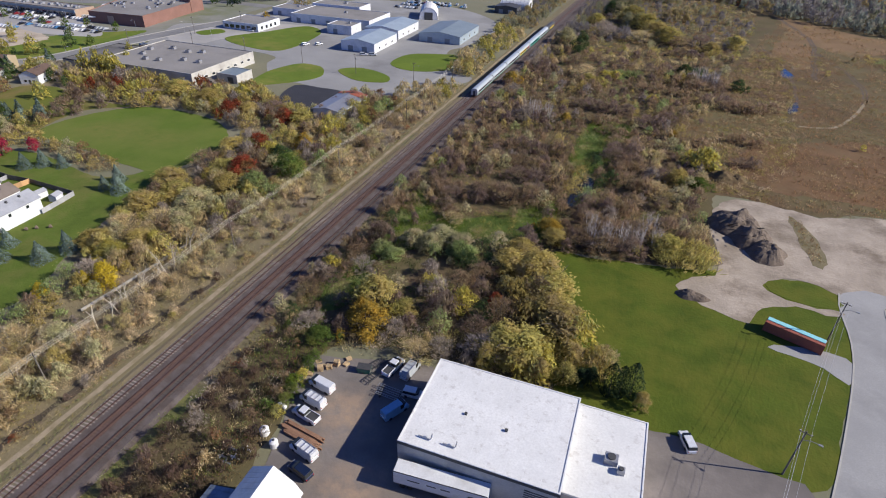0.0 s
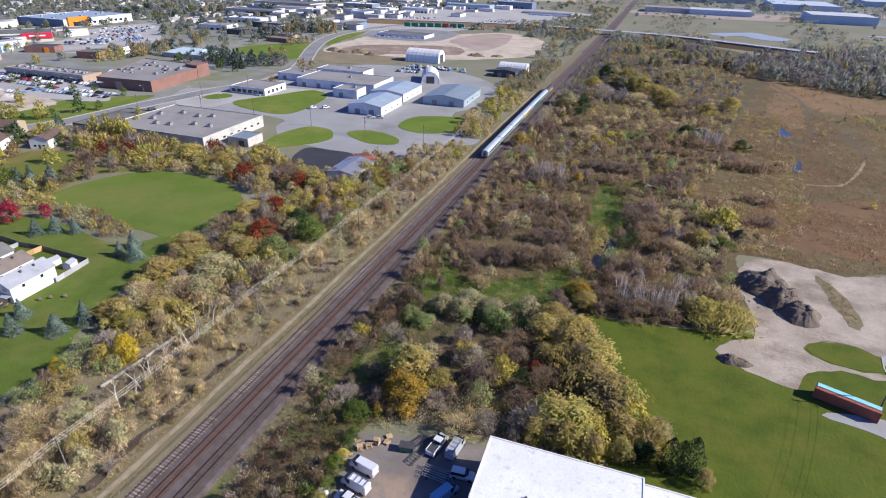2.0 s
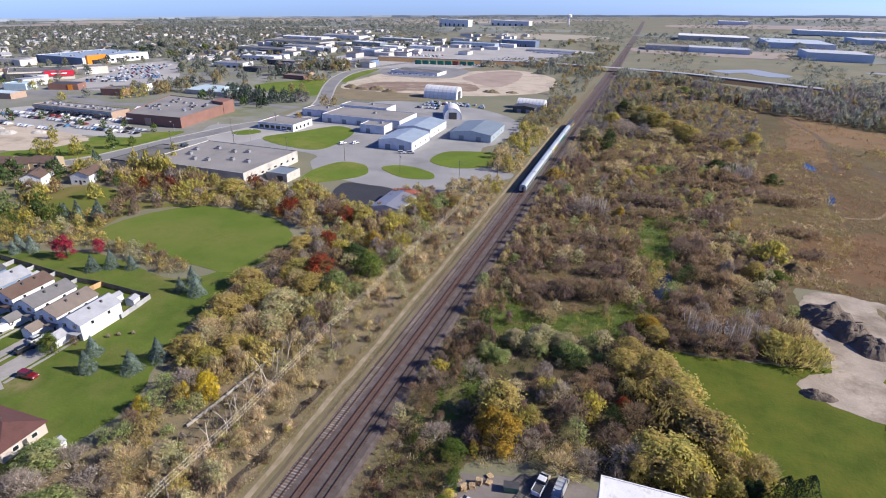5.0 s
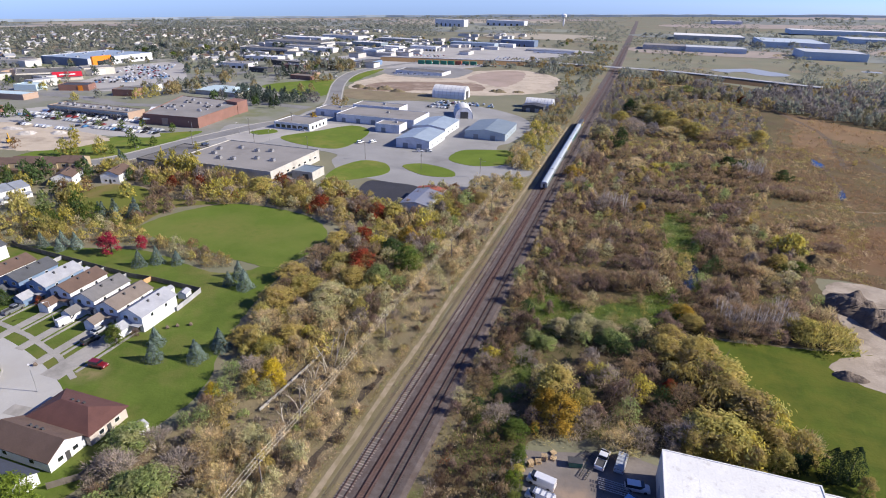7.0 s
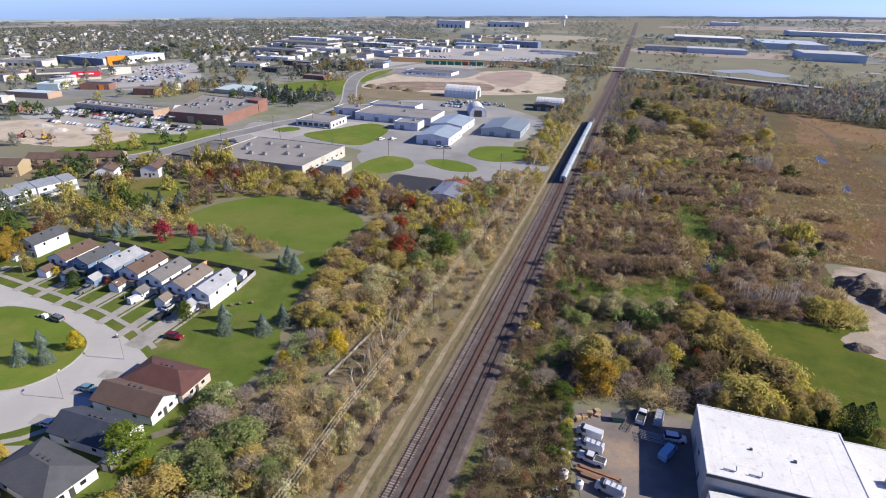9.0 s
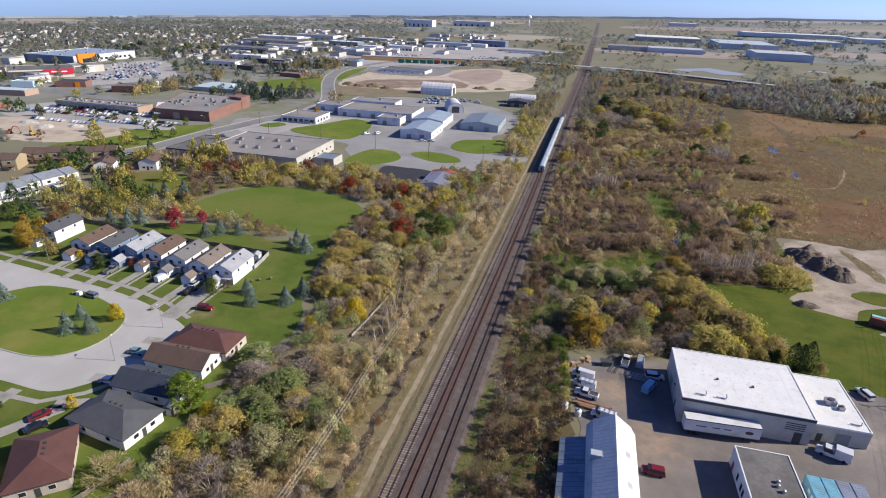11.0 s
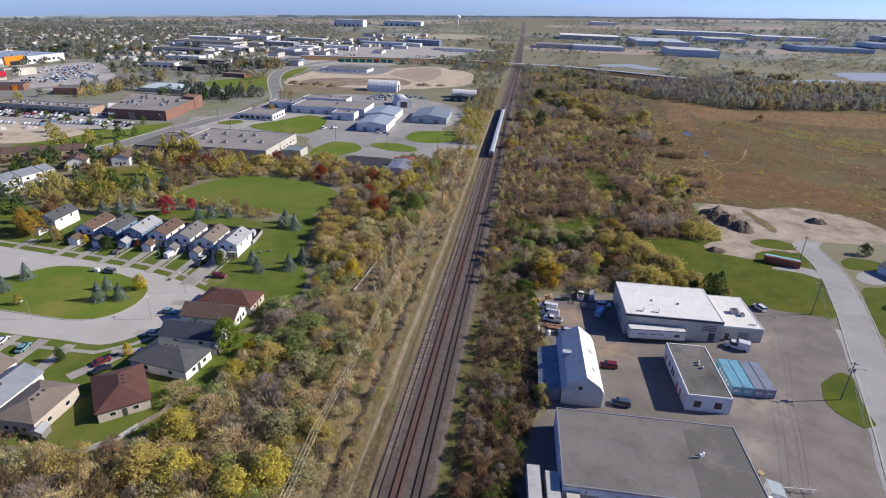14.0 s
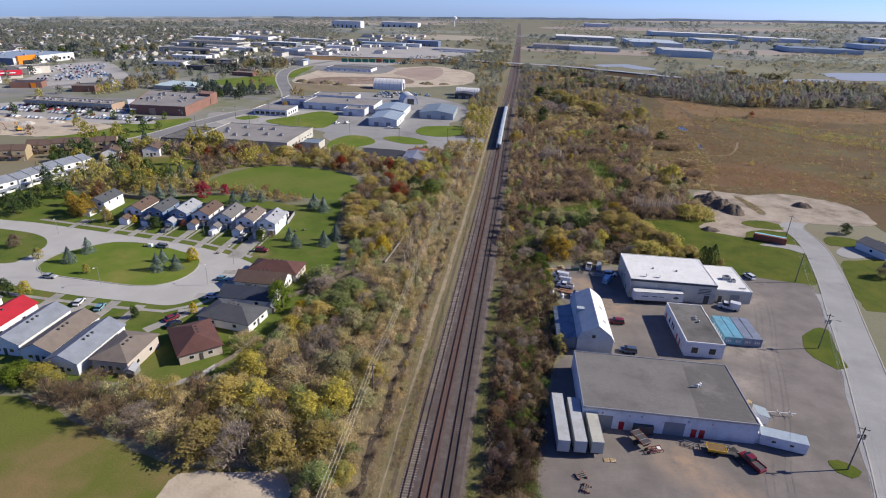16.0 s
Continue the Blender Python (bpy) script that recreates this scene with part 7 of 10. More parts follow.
def utility_pole(x, y, h, arm, lamp, label, transformers=0, turn=0.0, lean=(0.0, 0.0)):
    b = thing("utility_pole", x, y, 0, turn, label, "pole", "utility poles")
    part("post", Shape().tube([(0, 0, -0.3), (lean[0], lean[1], h)], [0.17, 0.11], 8), M["pole"], b)
    if arm:
        part("crossarm", Shape().box(-arm / 2 + lean[0], -0.06 + lean[1], h - 0.6, arm / 2 + lean[0], 0.06 + lean[1], h - 0.46), M["pole"], b)
        for u in (-arm / 2 + 0.1, 0, arm / 2 - 0.1):
            part("insulator", Shape().tube([(u + lean[0], lean[1], h - 0.46), (u + lean[0], lean[1], h - 0.25)], 0.06, 6), M["white_trim"], b)
    for k in range(transformers):
        part("transformer", Shape().tube([((-1) ** k * 0.5, 0.1, h - 3.0), ((-1) ** k * 0.5, 0.1, h - 2.0)], 0.28, 10), M["galv"], b, "grey pole transformer")
    if lamp:
        part("lamp_arm", Shape().tube([(0, 0, h - 2.2), (1.2, 0, h - 1.6), (2.4, 0, h - 1.5)], 0.05, 5), M["galv"], b)
        part("lamp_head", Shape().box(2.2, -0.15, h - 1.6, 2.9, 0.15, h - 1.45), M["galv"], b)
    return b


WESTPOLES = [(-99.6, -64), (-99.6, -9), (-98.3, 46), (-97, 101), (-95.2, 156), (-93.6, 211), (-93.2, 268)]
for x, y in WESTPOLES:
    utility_pole(x, y, 9.6, 1.6, False, "grey wooden pole beside the railway")
for (x0, y0), (x1, y1) in zip(WESTPOLES, WESTPOLES[1:]):
    for u in (-0.7, 0.0, 0.7):
        wire((x0 + u, y0, 9.35), (x1 + u, y1, 9.35), 0.8, M["cable"], 0.036)
EASTPOLES = [(5.7, -16.5), (22.9, 33.0), (36.1, 78.4), (50.2, 120.6), (62, 168)]
for i, (x, y) in enumerate(EASTPOLES[:4]):
    utility_pole(x, y, 11.6, 2.0, i >= 1, "tall wooden street pole beside the road", (3, 3, 0, 0)[i], -20)
for (x0, y0), (x1, y1) in zip([(-14, -70)] + EASTPOLES[:3], EASTPOLES[:4]):
    for u, z in ((-0.8, 11.3), (0.8, 11.3), (0, 9.0), (0.1, 8.2)):
        wire((x0 + u, y0, z), (x1 + u, y1, z), 0.9, M["galv"], 0.02)
for i, (x, y) in enumerate(((-257, 270), (-220, 270), (-183, 271), (-146, 264), (-112, 262), (-290, 255), (-268, 330), (-282, 300))):
    utility_pole(x, y, 10.5, 1.8, i % 2 == 0, "wooden street pole beside the sheds", 1 if i % 3 == 0 else 0)


def street_lamp(x, y, turn):
    b = thing("street_lamp", x, y, 0.05, turn, "slim grey street lamp at the kerb", "street lamp", "street lamps round the loop")
    part("post", Shape().tube([(0, 0, 0), (0, 0, 6.4)], [0.09, 0.06], 6), M["galv"], b)
    part("lamp_arm", Shape().tube([(0, 0, 6.3), (0.6, 0, 6.7), (1.4, 0, 6.8)], 0.04, 5), M["galv"], b)
    part("lamp_head", Shape().box(1.2, -0.16, 6.7, 1.9, 0.16, 6.86), M["white_trim"], b)


for x, y, t in ((-165.6, 54.5, 150), (-166.5, 37.7, 120), (-189.9, 79, -90), (-232.7, 80, -90), (-243.6, 67.1, -60), (-200, 31.5, -90), (-222, 33, -90)):
    street_lamp(x, y, t)


# ---- fences, drives and small things round the houses ----
def fence(pts, h, mat, label, board=0.9, group="garden fences"):
    b = thing("fence", 0, 0, 0, 0, label, "fence", group)
    for (x0, y0), (x1, y1) in zip(pts, pts[1:]):
        L = math.hypot(x1 - x0, y1 - y0)
        n = max(1, int(L / 2.4))
        a = math.degrees(math.atan2(y1 - y0, x1 - x0))
        for k in range(n + 1):
            t = k / n
            part("post", Shape().box(-0.06, -0.06, -0.1, 0.06, 0.06, h + 0.12, pose(x0 + (x1 - x0) * t, y0 + (y1 - y0) * t, 0, 0, 0, a)), mat, b)
            if k < n:
                part("panel", Shape().box(0.06, -0.025, 0.08, L / n - 0.06, 0.025, h, pose(x0 + (x1 - x0) * t, y0 + (y1 - y0) * t, 0, 0, 0, a)), mat, b)
    return b


fence([(-252, 114), (-246.5, 112.1), (-219.6, 110.1), (-191.3, 107.6), (-182.8, 108.2), (-162.9, 107.3)], 1.7, M["wood"], "weathered board fence behind the row houses")
for x, y0, y1 in ((-223.6, 104.0, 110.1), (-202.8, 103.5, 108.6), (-192.4, 102.4, 107.4), (-213.4, 103.2, 109.4)):
    fence([(x, y0), (x, y1)], 1.5, M["fence_pale"], "pale weathered board fence between gardens")
fence([(-183.4, 102.8), (-182.9, 108.0)], 1.8, M["new_wood"], "new orange timber fence panels")
fence([(-161.4, 95.2), (-162.0, 101), (-162.8, 107.2)], 1.7, M["fence_pale"], "pale weathered board fence round the end garden")
fence([(-137.5, 34), (-133.6, 38), (-133.8, 45), (-138, 50)], 1.6, M["wood"], "weathered board fence behind the bungalows")
fence([(-150.2, -15), (-144.2, -10), (-142.0, -5)], 1.5, M["fence_pale"], "pale board fence behind the bungalow")
fence([(-142.0, -5), (-139.5, 0), (-137.4, 10)], 1.4, M["wood"], "dark weathered board fence behind the bungalow")
fence([(-162, -12), (-158, -12.5)], 1.4, M["wood"], "low board fence at the garden's end")
for x0, x1 in ((-245.5, -243.0), (-227.4, -224.4), (-218, -215.2), (-207.8, -205.0), (-197.8, -194.9), (-187.4, -184.5), (-177.4, -174.5), (-171.0, -165.0)):
    yk = interp([(-261, 76.4), (-237, 73.8), (-211, 70.6), (-190, 67.6), (-172, 62.4), (-159, 56)], (x0 + x1) / 2)
    solid("driveway", Shape().box(x0, yk - 1.0, -0.05, x1, 83.5, 0.075), M["concrete"], "pale concrete driveway", "driveway", "driveways", "structure")
    solid("driveway", Shape().box(x1 + 0.8, yk + 2.6, -0.05, x1 + 1.7, 84.5, 0.07), M["concrete"], "narrow concrete garden path", "driveway", "driveways", "structure")
solid("pavement", ribbon([(-262, 80.0), (-237, 77.4), (-211, 74.3), (-190, 71.2), (-173, 66.4), (-162, 61.0)], 0.75, -0.05, 0.085), M["concrete"], "pale concrete footway along the street", "pavement", kind="structure")
solid("pavement", ribbon([(-235, 22.6), (-218, 20.6), (-200, 19.6), (-184, 19.2), (-171, 19.4), (-163.4, 25), (-157, 34.5), (-154.6, 40)], 0.75, -0.05, 0.085), M["concrete"], "pale concrete footway along the street", "pavement", kind="structure")
for x, y, t in ((-208, 17.5, 90), (-197, 17, 90), (-188.4, 16.5, 90), (-179.6, 15.5, 90), (-167, 14, 60), (-161, 22, 20), (-160.5, 31, 5), (-160.5, 41.5, 5), (-160, 48.5, 5)):
    solid("driveway", Shape().box(-6.2, -1.6, -0.05, 6.2, 1.6, 0.078, pose(x, y, 0, 0, 0, t)), M["concrete"], "pale concrete driveway", "driveway", "driveways", "structure")
for x, y, c in ((-165.4, 103.2, "white_wall"), (-171.5, 102.8, "siding"), (-206, 103.8, "siding"), (-132.8, 51.5, "siding"), (-139.6, 25.4, "wood"), (-161, -10.5, "galv")):
    b = thing("garden_shed", x, y, 0, RNG.uniform(-15, 15), "small pale garden shed with a pitched roof", "shed", "garden sheds")
    part("wall", gable_wall(2.6, 3.0, 2.0, 0.7), M[c], b)
    part("roof", gable(2.6, 3.0, 2.0, 0.7, 0.15, 0.08), M["shingle_pale"], b)
    part("door", Shape().box(-0.6, -1.54, 0.05, 0.6, -1.5, 1.8), M["white_trim"], b)
for x, y in ((-155.5, 88.5), (-152.5, 90.4), (-157.4, 86.8), (-175.4, 61.8), (-204.7, 62.6)):
    solid("boulder", Shape().tube([(x - 0.5, y, 0.1), (x, y, 0.5), (x + 0.5, y + 0.1, 0.15)], [0.3, 0.55, 0.25], 7), M["soil"], "dark round shrub or boulder on the lawn", "boulder", "lawn boulders")
solid("utility_box", Shape().box(-203.2, 62.2, 0.15, -201.8, 63.4, 1.3), M["white_trim"], "white utility cabinet on the island", "cabinet")
# leaning bare trunks beside the railway
for i in range(15):
    y = 63 + i * 2.4 + RNG.uniform(-1.5, 1.5)
    x = -103.5 - 0.13 * (y - 60) + RNG.uniform(-2.2, 2.2)
    b = thing("leaning_trunk", x, y, 0, RNG.uniform(0, 360), "pale leaning bare trunk beside the railway", "trunk", "leaning trunks")
    l = RNG.uniform(5, 8.5)
    part("stem", Shape().tube([(0, 0, -0.1), (l * 0.12, 0.2, l * 0.5), (l * 0.34, 0.1, l * 0.95)], [0.19, 0.14, 0.05], 6), M["dead_wood"], b)
    part("branch", Shape().tube([(l * 0.12, 0.2, l * 0.5), (l * 0.1, 1.2, l * 0.85)], [0.10, 0.03], 5), M["dead_wood"], b)
    part("branch", Shape().tube([(l * 0.22, 0.15, l * 0.7), (l * 0.4, -0.7, l * 0.9)], [0.08, 0.03], 5), M["dead_wood"], b)
# low pale wall along the edge of the scrub
solid("low_wall", ribbon(curve([(-113.0, 66), (-112.2, 73), (-111, 88), (-110.2, 106), (-109.8, 126)], 4), 0.13, -0.1, 0.7), M["concrete"], "low pale concrete wall along the scrub", "wall", kind="structure")
# ditch beside the path, a flat strip of dark soil
def ditch_x(y):
    return interp(((-60, -96.4), (0, -95.3), (19, -94.3), (40, -94.2), (60, -93.7), (100, -92.6)), y) + 0.45 * math.sin(y * 0.31) + 0.3 * math.sin(y * 0.83)


solid("ditch", ribbon([(ditch_x(y), y) for y in range(-50, 90, 2)], [0.5 + 0.7 * math.sin(y * 0.37) ** 2 for y in range(-50, 90, 2)], -0.1, 0.03), M["wet_soil"], "dark wet ditch beside the path", "ditch", kind="structure")

# ---- diggings, rubble and more of the town ----


def excavator(x, y, turn, col, label):
    b = thing("excavator", x, y, 0.05, turn, label, "excavator", "excavators")
    for s_ in (-1.1, 1.1):
        part("track", Shape().loft([[(-1.9, s_ + v, 0.15), (-1.5, s_ + v, 0), (1.5, s_ + v, 0), (1.9, s_ + v, 0.15), (1.9, s_ + v, 0.7), (1.5, s_ + v, 0.9), (-1.5, s_ + v, 0.9), (-1.9, s_ + v, 0.7)] for v in (-0.3, 0.3)]), M["tyre"], b)
    part("house", Shape().box(-2.2, -1.3, 1.0, 0.6, 1.3, 2.2), col, b)
    part("cab", Shape().box(-0.2, 0.2, 2.2, 1.4, 1.25, 3.0).box(0.6, 0.2, 1.0, 1.4, 1.25, 2.2), M["glass"], b)
    part("boom", Shape().tube([(0.7, -0.3, 2.0), (3.2, -0.3, 5.0), (5.6, -0.3, 4.6)], [0.32, 0.3, 0.22], 5), col, b)
    part("stick", Shape().tube([(5.4, -0.3, 4.8), (6.4, -0.3, 1.4)], [0.22, 0.16], 5), col, b)
    part("bucket", Shape().loft([[(6.0, v, 0.5), (6.9, v, 0.7), (6.7, v, 1.5)] for v in (-0.9, 0.3)]), M["trim"], b)


excavator(-412, 219, 30, M["rust_red"], "orange-red excavator on the pale diggings")
excavator(-397, 222, 150, M["machine_yellow"], "yellow excavator on the pale diggings")
M["rubble"] = surface("pale_rubble", (0.55, 0.52, 0.48), (0.40, 0.37, 0.33), 0.95, 0, 0.4, 2.0, bump=0.8)
heap(-394, 252, 6, 4, 1.6, M["rubble"], "pale heap of broken concrete", 21)
heap(-411, 243, 7, 5, 1.8, M["rubble"], "pale heap of broken concrete", 22)
heap(-432, 250, 9, 4, 1.4, M["rubble"], "pale heap of broken concrete", 23)
heap(-405, 214, 8, 3, 1.6, M["pale_sand"], "sandy heap beside the excavator", 24)
for x, y, a, c, h, k in ((-309, 525, 9, 6, 3.0, 25), (-294, 519, 8, 5, 2.4, 26), (-280, 525, 11, 6, 3.2, 27), (-262, 516, 9, 5, 2.4, 28), (-170, 560, 9, 5, 2.6, 29), (-150, 566, 7, 4, 2.0, 30)):
    heap(x, y, a, c, h, M["scrub"], "brown mound of soil on the building site", k)
for k in range(9):
    solid("barrier", Shape().box(-320 + k * 6.4, 644.5 + k * 0.6, 0, -315 + k * 6.4, 645.6 + k * 0.6, 1.4), M["white_trim"], "white barrier block on the site", "barrier", "barriers of the site")
for x, y, w, d, h, wl, rf, lb_, t in (
    (-560, 300, 46, 14, 4.5, "cream_wall", "white_roof", "low white-roofed row of shops", 14), (-500, 282, 18, 12, 4.5, "red_brick", "grey_roof", "small brick shop with a flat roof", 10), (-520, 612, 40, 26, 6, "white_wall", "pale_roof", "white flat-roofed shop", 8),
    (-452, 636, 30, 14, 4.5, "red_brick", "trim", "dark-roofed brick shop", 4), (-405, 588, 24, 14, 4, "tan_brick", "shingle_tan", "tan brick house with a brown roof", -4), (-396, 718, 30, 16, 5, "blue_siding", "pale_roof", "blue shop with a pale roof", 0),
    (-442, 902, 34, 24, 8, "white_wall", "pale_roof", "white block with a dark front", -3), (-580, 876, 60, 28, 8, "cream_wall", "pale_roof", "cream flat-roofed hall", 5), (-578, 788, 46, 20, 6, "trim", "pale_roof", "dark-fronted flat shop", 5),
    (-640, 340, 34, 20, 5, "white_wall", "teal_roof", "pale-roofed roadside shop", 18), (-690, 420, 40, 24, 6, "tan_brick", "grey_roof", "brick shop with a grey roof", 24), (-760, 500, 50, 30, 7, "cream_wall", "pale_roof", "cream flat-roofed store", 20),
    (-540, 700, 50, 22, 6, "white_wall", "white_roof", "white-roofed shop", 5), (-640, 960, 70, 34, 8, "white_wall", "far_roof", "long white hall", 3), (-520, 1010, 60, 30, 9, "grey_metal", "white_roof", "white-roofed steel hall", -3),
    (-400, 985, 50, 24, 8, "white_wall", "far_roof", "white steel hall", -3), (-700, 1080, 90, 36, 9, "white_wall", "white_roof", "long white-roofed hall", 3), (-520, 1150, 80, 30, 9, "cream_wall", "far_roof", "pale long hall", -3),
):
    FAR_LOTS.append((x, y, w, d))
    f_ = flat_building("store", x, y, w, d, h, M[wl], M[rf], lb_ + " in the town", category="building", group="shops of the town", turn=t)
    f_.location.z = land(x, y)
    n = max(3, int(w // 7))
    for k in range(n):
        opening(f_, "s", w, d, -w / 2 + (k + 0.5) * w / n, 0.3, h * 0.5, w / n * 0.6, "window", M["glass"])
    for k in range(3):
        u, v = RNG.uniform(-w * 0.35, w * 0.35), RNG.uniform(-d * 0.3, d * 0.3)
        part("roof_unit", Shape().box(u, v, h, u + 2.2, v + 1.8, h + 1.2), M["galv"], f_)
for k in range(16):
    u, v = RNG.uniform(-20, 18), RNG.uniform(-16, 24)
    part("roof_unit", Shape().box(u, v, 7.0, u + RNG.uniform(1.2, 2.4), v + RNG.uniform(1.0, 2.0), 7.0 + RNG.uniform(0.7, 1.3)), M["galv"] if k % 3 else M["trim"], br)
for k in range(9):
    part("roof_unit", Shape().box(-34 + k * 8, -2, 5.2, -31.8 + k * 8, 0.4, 6.4), M["galv"], sm)
for k in range(10):
    u, v = RNG.uniform(-30, 28), RNG.uniform(-44, 42)
    part("roof_unit", Shape().box(u, v, 9, u + 2.6, v + 2.2, 10.3), M["galv"], bx)
for x, y in ((-470, 262), (-440, 300), (-410, 268), (-380, 290), (-540, 420), (-560, 470), (-590, 530), (-500, 380), (-520, 450), (-430, 345), (-310, 440), (-330, 505), (-290, 300), (-300, 222), (-260, 290), (-320, 290)):
    street_lamp(x, y, RNG.uniform(0, 360))
bungalow(84, 114, 9, 13, 24, M["shingle_grey"], M["siding"], "white house with a grey roof across the road", "gable", 3.2, 1.8, "houses across the road")
for x, y, t in ((-51.5, -27.2, 25), (-50.8, -30.4, 70)):
    b = thing("scrap_pile", x, y, 0.05, t, "rusty scrap frame with planks on the yard", "scrap", "scrap piles")
    for k in range(3):
        part("plank", Shape().box(-1.2, -0.6 + k * 0.45, 0.35 + k * 0.06, 1.3, -0.35 + k * 0.45, 0.42 + k * 0.06), M["wood"], b)
    for u in (-0.9, 0.8):
        part("beam", Shape().box(u, -0.9, 0.0, u + 0.18, 1.0, 0.34), M["rust_red"], b)

# ---- plants ----
NP = np.random.default_rng(11)


def leaves(name, mid, size, material, slim=1.0, out=None, loose=0.7, along=None):
    """One mesh of many small leaf blades at the points mid, each facing roughly the way out; slim stretches them into twigs."""
    n = len(mid)
    f = NP.normal(size=(n, 3)) * loose
    if out is not None:
        f = f + out
    f /= np.linalg.norm(f, axis=1)[:, None] + 1e-9
    a = np.cross(f, NP.normal(size=(n, 3))) if along is None else along + NP.normal(size=(n, 3)) * 0.35
    a /= np.linalg.norm(a, axis=1)[:, None] + 1e-9
    b = np.cross(f, a)
    s = (np.asarray(size) * NP.uniform(0.6, 1.4, n))[:, None]
    k = np.asarray(slim, float).reshape(-1, 1)
    a, b = a * s * 0.5 * k, b * s * 0.5 / k
    v = np.empty((n, 3, 3), np.float32)
    v[:, 0], v[:, 1], v[:, 2] = mid - a - b * 0.6, mid + a * 1.05 - b * 0.2, mid - a * 0.1 + b
    me = bpy.data.meshes.new(name)
    me.vertices.add(3 * n)
    me.vertices.foreach_set("co", v.ravel())
    me.loops.add(3 * n)
    me.loops.foreach_set("vertex_index", np.arange(3 * n, dtype=np.int32))
    me.polygons.add(n)
    me.polygons.foreach_set("loop_start", np.arange(0, 3 * n, 3, dtype=np.int32))
    me.update(calc_edges=True)
    me.materials.append(material)
    return me


def lobed_points(h, w, n, lobes=11, low=0.1, shell=0.8):
    """The outside of a ragged crown grown together from many sprays: places, the way out and the way along. A lower shell fills the sprays."""
    c, R = [], []
    lean = NP.normal(0, 0.05, 2) * w
    for k in range(lobes):
        a = k * 2.4 + NP.uniform(-0.6, 0.6)
        q = math.sqrt((k + 0.3) / lobes) * NP.uniform(0.7, 1.12)
        rad = w * NP.uniform(0.075, 0.17) * (1.2 - 0.35 * q)
        r = w * 0.5 * q - rad * 0.5
        top = h * (1 - (0.60 - low) * min(q, 1.0) ** 2.0) * NP.uniform(0.74, 1.04)
        c.append((r * math.cos(a) + lean[0], r * math.sin(a) + lean[1], max(top - rad, low * h + rad * 0.6)))
        R.append(rad)
        if q > 0.5 and k % 2:
            c.append((r * math.cos(a + 0.5) * 0.95, r * math.sin(a + 0.5) * 0.95, low * h + rad * NP.uniform(0.8, 2.2)))
            R.append(rad * 0.95)
    c, R = np.array(c), np.array(R)
    m = n * 4
    i = NP.choice(len(R), m, p=R ** 1.7 / np.sum(R ** 1.7))
    d = NP.normal(size=(m, 3))
    d /= np.linalg.norm(d, axis=1)[:, None]
    d[:, 2] = np.where(d[:, 2] < -0.55, -d[:, 2], d[:, 2])
    t = shell + (1.12 - shell) * NP.random(m) ** 0.7
    t *= np.where(NP.random(m) < 0.42, NP.uniform(1.0, 1.95, m), 1.0)
    p = c[i] + d * (R[i] * t)[:, None] * (1, 1, 1.2)
    ok = np.ones(m, bool)
    for j in range(len(R)):
        ok &= (np.linalg.norm(p - c[j], axis=1) > R[j] * 0.55) | (i == j)
    gap = np.sin(p[:, 0] * 2.3 + 1.7 * np.sin(p[:, 2] * 1.9)) + np.sin(p[:, 1] * 2.6 + 1.5 * np.sin(p[:, 0] * 1.3)) + np.sin(p[:, 2] * 2.9 + p[:, 1])
    ok &= gap > -1.15
    p, d = p[ok][:n], d[ok][:n]
    p[:, 2] = np.clip(p[:, 2], 0.1, h * 1.1)
    mid = np.array((0, 0, h * 0.4))
    o = d * 0.6 + 0.6 * (p - mid) / (w * 0.5, w * 0.5, h * 0.6) + (0.15, 0, 0.6)
    return p, o, d * 0.55 + (p - mid) / (w, w, h) + (0, 0, 0.75)


def crown_points(h, w, n, seed):
    """The outside of a whole uneven crown, for trees far off: places, the way out and the way along."""
    d = NP.normal(size=(n, 3))
    d /= np.linalg.norm(d, axis=1)[:, None]
    d[:, 2] = np.where(d[:, 2] < -0.5, -d[:, 2], d[:, 2])
    r = np.array([1 + 0.42 * noise.noise(Vector(q * 1.7) + Vector((seed * 5, 0, 0))) for q in d]) * NP.uniform(0.82, 1.0, n)
    p = d * r[:, None] * (w * 0.46, w * 0.46, h * 0.44) + (0, 0, h * 0.52)
    return p, d * 2.2 + (0, 0, 0.4), NP.normal(size=(n, 3))


def stem_lines(h, w, stems):
    """Stems fanning up from the foot."""
    lines = []
    for k in range(stems):
        a, r = k * 2.4 + NP.uniform(-0.4, 0.4), w * 0.45 * math.sqrt((k + 0.6) / stems) * NP.uniform(0.8, 1.1)
        tip = np.array((r * math.cos(a), r * math.sin(a), h * NP.uniform(0.72, 1.0) * (1 - 0.22 * (r / (w * 0.5)) ** 2)))
        foot = np.array((0.12 * tip[0], 0.12 * tip[1], -0.2))
        lines.append((foot, foot * 0.5 + tip * 0.5 + (0.12 * tip[0], 0.12 * tip[1], -0.04 * h), tip))
    return lines


